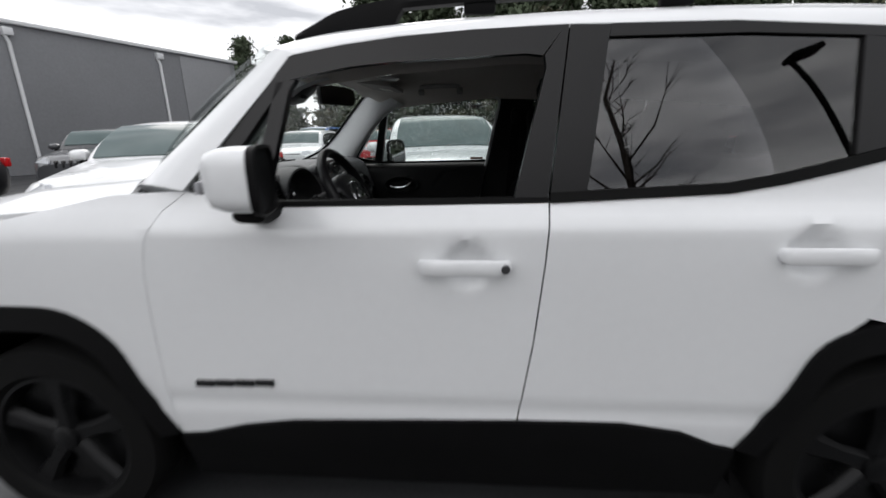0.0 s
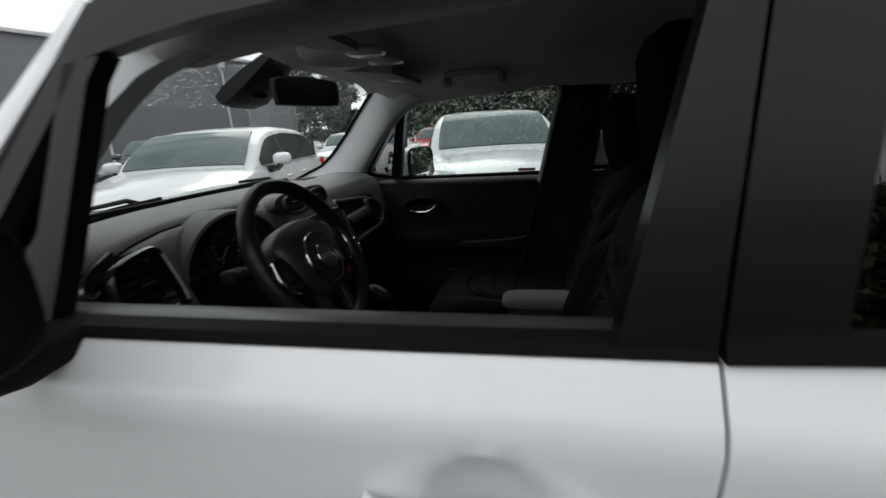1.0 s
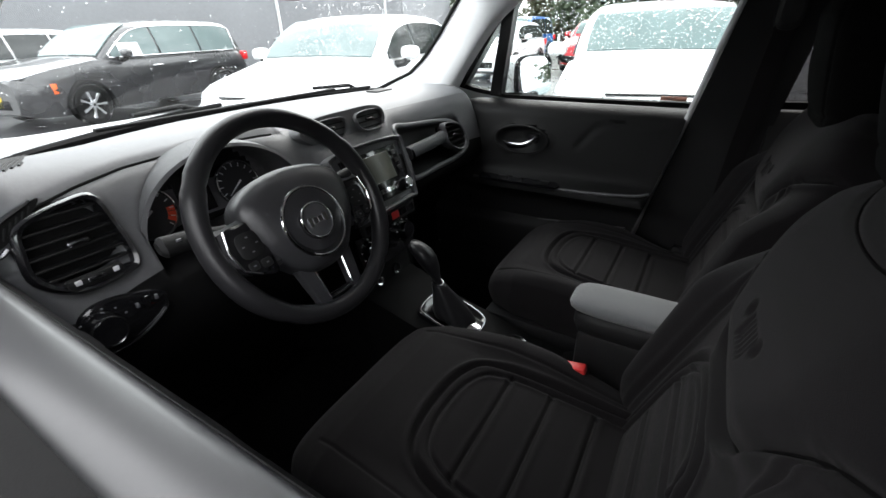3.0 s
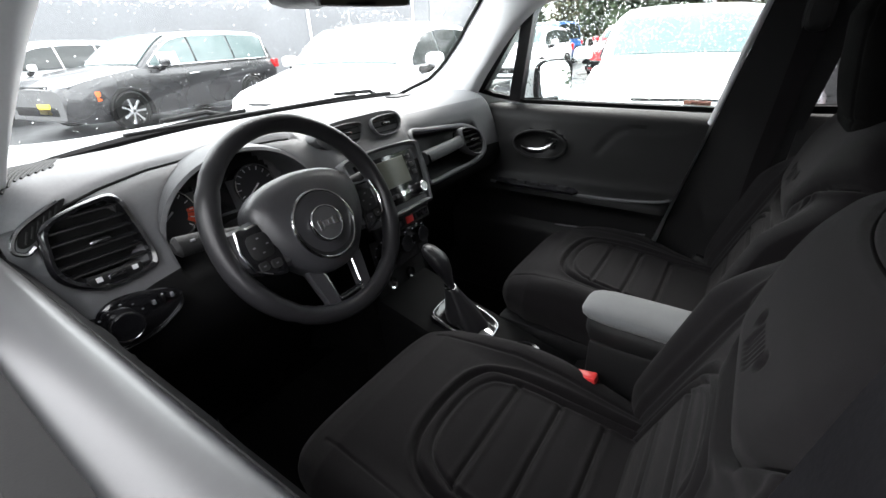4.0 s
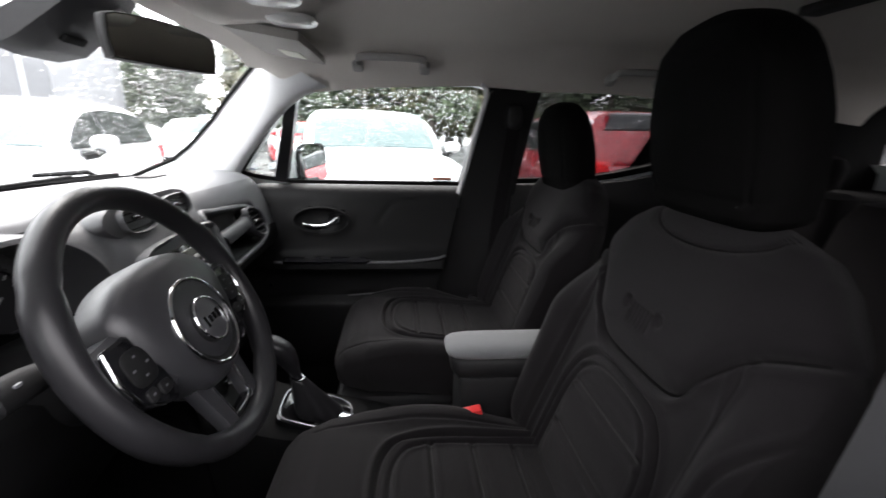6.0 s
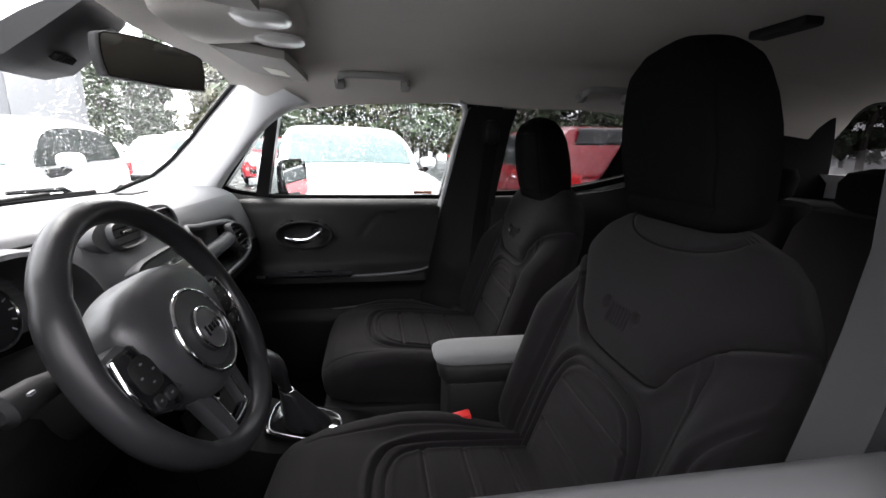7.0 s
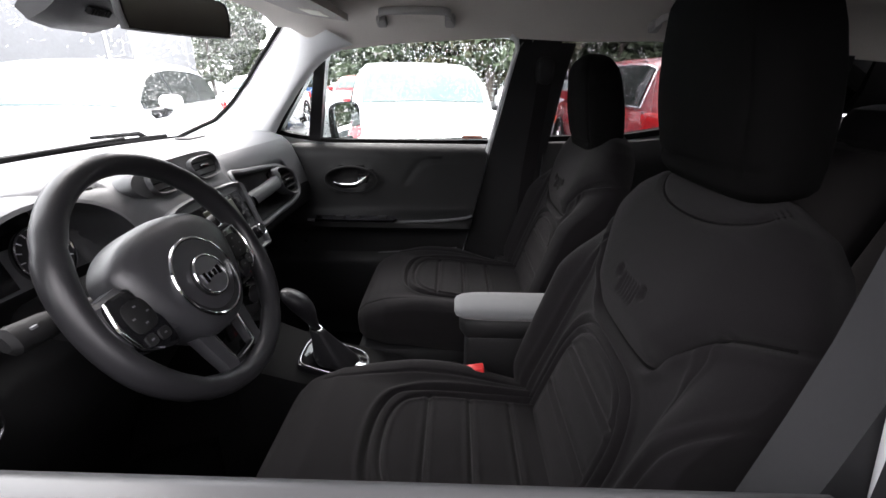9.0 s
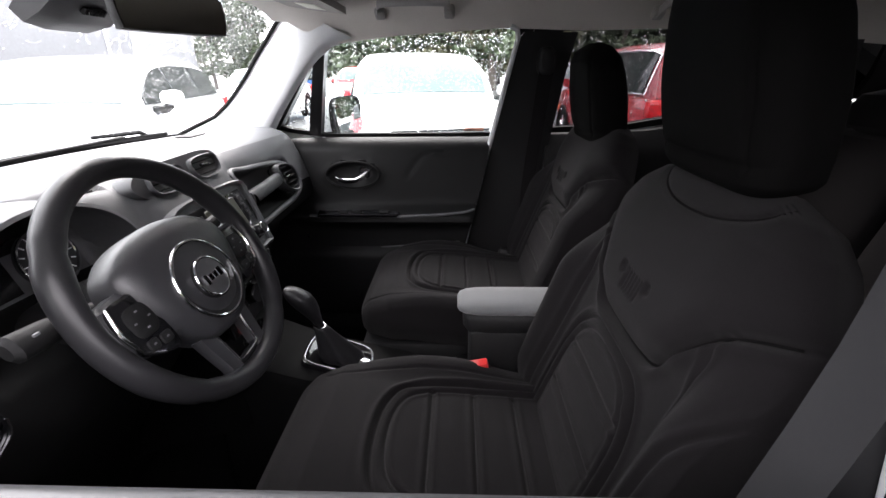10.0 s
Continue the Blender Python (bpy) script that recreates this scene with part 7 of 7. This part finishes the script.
parked("crossover", "white crossover with a wet bonnet, facing the lane", (-3.50, 1.86, 0), 14, PW, 4.3, 1.80, 1.57, 1.00, 1.09, 0.42, 0.86, 1.06, 0.25, 0.98)
parked("suv", "tall white SUV with roof rails, facing the lane", (-0.10, 3.20, 0), 11, PW, 4.8, 1.92, 1.62, 1.02, 1.08, 0.38, 0.92, 1.05, 0.24, 0.985)
parked("minivan", "black minivan with bright window surrounds", (-9.88, 1.52, 0), 13, PBK, 5.1, 1.98, 1.68, 1.02, 1.10, 0.45, 0.93, 1.04, 0.27, 0.985, chrome=True, plate=True, paper=True)
parked("suv", "dark red SUV seen from its tail", (3.04, 8.70, 0), 180, PR, 4.7, 1.88, 1.68, 1.06, 1.15, 0.38, 0.93, 1.08, 0.25, 0.985, chrome=True)
parked("pickup", "dark grey off-roader with a barred grille", (-8.3, 6.5, 0), 22, PG, 4.4, 1.85, 1.62, 1.08, 1.16, 0.36, 0.95, 1.12, 0.26, 0.99, bars=7)
parked("sedan", "white saloon behind the minivan", (-12.9, 0.3, 0), 10, PW, 4.8, 1.85, 1.60, 0.98, 1.05, 0.42, 0.80, 1.0, 0.29, 0.92)
parked("hatchback", "white hatchback in the far row", (-5.6, 10.5, 0), 4, PW, 4.2, 1.78, 1.52, 0.98, 1.06, 0.40, 0.90, 1.02, 0.27, 0.97)
parked("hatchback", "bright red hatchback in the far row", (-3.4, 13.5, 0), 0, paint("paint_bright_red", (0.5, 0.02, 0.03)), 4.2, 1.78, 1.55, 0.98, 1.06, 0.40, 0.90, 1.02, 0.27, 0.97)
parked("estate_car", "blue estate car in the far row", (-7.6, 16.5, 0), 0, PB, 4.5, 1.8, 1.75, 0.98, 1.06, 0.38, 0.94, 1.02, 0.27, 0.985)
parked("sedan", "silver saloon in the far row", (4.6, 16.0, 0), 0, PS, 4.7, 1.82, 1.46, 0.95, 1.02, 0.42, 0.80, 0.98, 0.29, 0.92)
parked("suv", "white SUV at the end of the row", (7.4, 4.2, 0), 3, PW, 4.7, 1.9, 1.7, 1.06, 1.15, 0.38, 0.93, 1.08, 0.25, 0.985)
parked("sedan", "dark grey saloon in the far row", (-0.6, 15.0, 0), 0, PG, 4.7, 1.82, 1.46, 0.95, 1.02, 0.42, 0.80, 0.98, 0.29, 0.92)

# trees
BARK = mat("wet_bark", (0.055, 0.045, 0.038), 0.9, coarse=0.5, c_scale=3, fine=0.4, f_scale=40, bump=0.8, b_scale=30)
LEAF = mat("dark_foliage", (0.055, 0.075, 0.040), 0.75, coarse=0.5, c_scale=0.5, fine=0.5, f_scale=8)
LEAF2 = mat("olive_foliage", (0.085, 0.085, 0.045), 0.75, coarse=0.5, c_scale=0.5, fine=0.5, f_scale=8)


def leaf_mesh(seed, height, spread, count, conifer):
    rng = np.random.default_rng(seed)
    centres = []
    for _ in range(60):
        h = rng.uniform(0.12, 1.0)
        r = spread * ((1.05 - h) if conifer else math.sin(math.pi * min(1, h * 0.85 + 0.12))) * rng.uniform(0.3, 1.0)
        a = rng.uniform(0, 2 * math.pi)
        centres.append((r * math.cos(a), r * math.sin(a), h * height))
    c = np.array(centres)[rng.integers(0, 60, count)] + rng.normal(0, 1, (count, 3)) * (0.10 * spread + 0.18, 0.10 * spread + 0.18, 0.28)
    c[:, 2] = np.maximum(c[:, 2], 0.5)
    u = rng.normal(0, 1, (count, 3))
    u /= np.linalg.norm(u, axis=1)[:, None]
    v = np.cross(u, rng.normal(0, 1, (count, 3)))
    v /= np.linalg.norm(v, axis=1)[:, None]
    size = rng.uniform(0.13, 0.32, (count, 1))
    quad = np.stack([c - u * size, c - v * size * 0.6, c + u * size, c + v * size * 0.6], 1).reshape(-1, 3)
    me = bpy.data.meshes.new("leaves")
    me.from_pydata(quad.tolist(), [], np.arange(count * 4).reshape(-1, 4).tolist())
    return me


def trunk(bm, height, seed, bare):
    rng = random.Random(seed)
    pts = [(rng.uniform(-0.1, 0.1) * k, rng.uniform(-0.1, 0.1) * k, height * k / 6) for k in range(7)]
    tube(bm, pts, [0.24 * (1 - k / 6.6) + 0.02 for k in range(7)], 8)
    for k in range(26 if bare else 12):
        h = rng.uniform(0.25, 0.95)
        i = min(5, int(h * 6))
        p = Vector(pts[i]).lerp(Vector(pts[i + 1]), h * 6 - i)
        a, ln = rng.uniform(0, 6.28), height * rng.uniform(0.18, 0.34) * (1.15 - h)
        q = p + Vector((math.cos(a) * ln * 0.6, math.sin(a) * ln * 0.6, ln * 0.5))
        e = q + Vector((math.cos(a + 0.3) * ln * 0.4, math.sin(a + 0.3) * ln * 0.4, ln * 0.55))
        tube(bm, [p, q, e], [0.09 * (1.1 - h), 0.05 * (1.1 - h) + 0.008, 0.008], 5)
        if bare:
            for _ in range(4):
                b = a + rng.uniform(-1.2, 1.2)
                f = q.lerp(e, rng.uniform(0, 0.9))
                tube(bm, [f, f + Vector((math.cos(b), math.sin(b), rng.uniform(0.4, 1.2))) * ln * 0.35], [0.02, 0.005], 4)
    return bm


def tree(at, height, spread, seed, conifer, bare=False):
    label = "bare winter tree at the lot's edge" if bare else ("tall dark conifer behind the lot" if conifer else "bushy olive-green tree behind the lot")
    t = thing("tree", at, label, "tree", group="trees round the lot")
    bm = trunk(bmesh.new(), height * 0.95, seed, bare)
    bmesh.ops.translate(bm, vec=at, verts=bm.verts)
    part("trunk", bm, BARK, t)
    if not bare:
        me = leaf_mesh(seed, height, spread, 6800, conifer)
        me.transform(Matrix.Translation(at))
        part("crown", me, LEAF if conifer else LEAF2, t, "crown of small leaves with gaps")
    return t


first = [tree((0, 40, 0), 13, 3.4, 11, True), tree((5.5, 38, 0), 9.5, 3.8, 12, False), tree((-7, 42, 0), 15, 3.2, 13, True)]
rng = random.Random(4)
spots = []
for k in range(26):
    x = -24 + k * 2.9 + rng.uniform(-0.9, 0.9)
    spots.append((x, 33 + rng.uniform(-2, 9) + (6 if x < -9 else 0), 0))
for k, p in enumerate(spots):
    src = first[rng.choice((0, 1, 2))]
    copy_thing(src, Matrix.Translation(p) @ Matrix.Rotation(rng.uniform(0, 6.28), 4, "Z") @ Matrix.Scale(rng.uniform(0.85, 1.2) * (0.66 if p[0] < -14 else 1.0), 4))
for k in range(34):
    p = (-26 + k * 2.1 + rng.uniform(-0.8, 0.8), 46 + rng.uniform(-3, 6), 0)
    copy_thing(first[rng.choice((0, 2, 2))], Matrix.Translation(p) @ Matrix.Rotation(rng.uniform(0, 6.28), 4, "Z") @ Matrix.Scale(rng.uniform(0.95, 1.25) * (0.6 if p[0] < -14 else 1.0), 4))
bare = tree((5.4, -14.5, 0), 12.5, 2.8, 21, False, True)
for p in ((3.0, -30, 0), (14, -33, 0), (22, -27, 0), (-14, -25, 0)):
    copy_thing(bare, Matrix.Translation(p) @ Matrix.Rotation(rng.uniform(0, 6.28), 4, "Z"))
for k in range(15):
    p = (-26 + k * 4.6 + rng.uniform(-1.5, 1.5), -30 + rng.uniform(-5, 4), 0)
    copy_thing(first[1], Matrix.Translation(p) @ Matrix.Rotation(rng.uniform(0, 6.28), 4, "Z") @ Matrix.Scale(rng.uniform(0.45, 0.75), 4))

for k in range(9):
    p = (-1 + k * 2.9 + rng.uniform(-0.6, 0.6), -21.5 + rng.uniform(-1.2, 1.2), 0)
    copy_thing(first[1], Matrix.Translation(p) @ Matrix.Rotation(rng.uniform(0, 6.28), 4, "Z") @ Matrix.Scale(rng.uniform(0.78, 0.92), 4))

lamp = thing("street_lamp", (7.9, -8.6, 0), "dark metal lot lamp on a tall pole", "street lamp")
bm = bmesh.new()
tube(bm, curve([(7.9, -8.6, 0), (7.9, -8.6, 3.8), (7.70, -8.6, 5.15), (7.38, -8.6, 6.25), (7.00, -8.6, 7.0)], 6), 0.06, 12)
part("pole", bm, CLAD, lamp, "dark metal pole")
bm = bmesh.new()
box(bm, (7.28, -8.6, 7.18), (0.72, 0.42, 0.14), 0.04, Matrix.Rotation(radians(-22), 4, "Y"))
part("lamp_head", bm, CLAD, lamp, "flat square lamp head")


# ---- rain on the glass ----
def drops(name, count, place, normal, low, high, parent, seed):
    """Small caps of water on the outside of a pane."""
    rng = np.random.default_rng(seed)
    verts, faces = [], []
    for _ in range(count):
        p, n = Vector(place(rng)), Vector(normal).normalized()
        r = low + (high - low) * rng.random() ** 3.0
        u = n.orthogonal().normalized()
        v = n.cross(u)
        k = len(verts)
        stretch = 1.0 + 0.7 * rng.random() ** 2
        down = Vector((0, 0, -1)) - n * Vector((0, 0, -1)).dot(n)
        down.normalize()
        across = n.cross(down)
        for rr, h in ((1.0, 0.0), (0.75, 0.42)):
            for a in range(8):
                q = 2 * math.pi * a / 8
                verts.append(tuple(p + across * r * rr * math.cos(q) + down * r * stretch * rr * math.sin(q) + n * r * h))
        verts.append(tuple(p + n * r * 0.6))
        for a in range(8):
            b = (a + 1) % 8
            faces += [(k + a, k + b, k + 8 + b, k + 8 + a), (k + 8 + a, k + 8 + b, k + 16)]
        faces.append(tuple(k + a for a in range(7, -1, -1)))
    me = bpy.data.meshes.new(name)
    me.from_pydata(verts, [], faces)
    me.polygons.foreach_set("use_smooth", [True] * len(faces))
    ob = part(name, me, WATER, parent, "beads of rainwater")
    ob["kind"] = "stuff"
    ob.visible_shadow = False
    return ob


def in_poly(poly, rng):
    lo, hi = np.min(poly, 0), np.max(poly, 0)
    while True:
        x, z = rng.uniform(lo, hi)
        inside = False
        for (ax, az), (bx, bz) in zip(poly, poly[1:] + poly[:1]):
            if (az > z) != (bz > z) and x < (bx - ax) * (z - az) / (bz - az) + ax:
                inside = not inside
        if inside:
            return x, z


def side_place(poly, s):
    def f(rng):
        x, z = in_poly(poly, rng)
        return (x - (SKEW if s > 0 else 0), s * (side_y(x, z) - 0.0215), z)
    return f


def screen_place(rng):
    u, t = rng.uniform(-0.95, 0.97), rng.uniform(0.03, 0.97)
    # the wiped, lower part in front of the driver holds few drops
    while u < 0.25 and t < 0.62 and rng.random() < 0.93:
        u, t = rng.uniform(-0.95, 0.97), rng.uniform(0.03, 0.97)
    return screen_point(u, t)


FRONT_PANE = [(-0.49, 1.145), (0.20, 1.147), (0.272, 1.50), (-0.10, 1.51), (-0.33, 1.485), (-0.40, 1.45)]
REAR_PANE = [(0.40, 1.165), (0.75, 1.185), (1.0, 1.235), (1.05, 1.52), (0.455, 1.54)]
drops("raindrops", 4600, side_place(FRONT_PANE, 1), (0, 0.965, 0.26), 0.0006, 0.0024, door_right, 1)
drops("raindrops", 260, side_place([(-0.64, 1.172), (-0.52, 1.152), (-0.43, 1.45)], 1), (0, 0.965, 0.26), 0.0007, 0.003, door_right, 2)
drops("raindrops", 1300, side_place(REAR_PANE, 1), (0, 0.965, 0.26), 0.0007, 0.0034, rear_right, 3)
drops("raindrops", 8500, screen_place, (-0.62, 0, 0.78), 0.0005, 0.0018, car, 4)
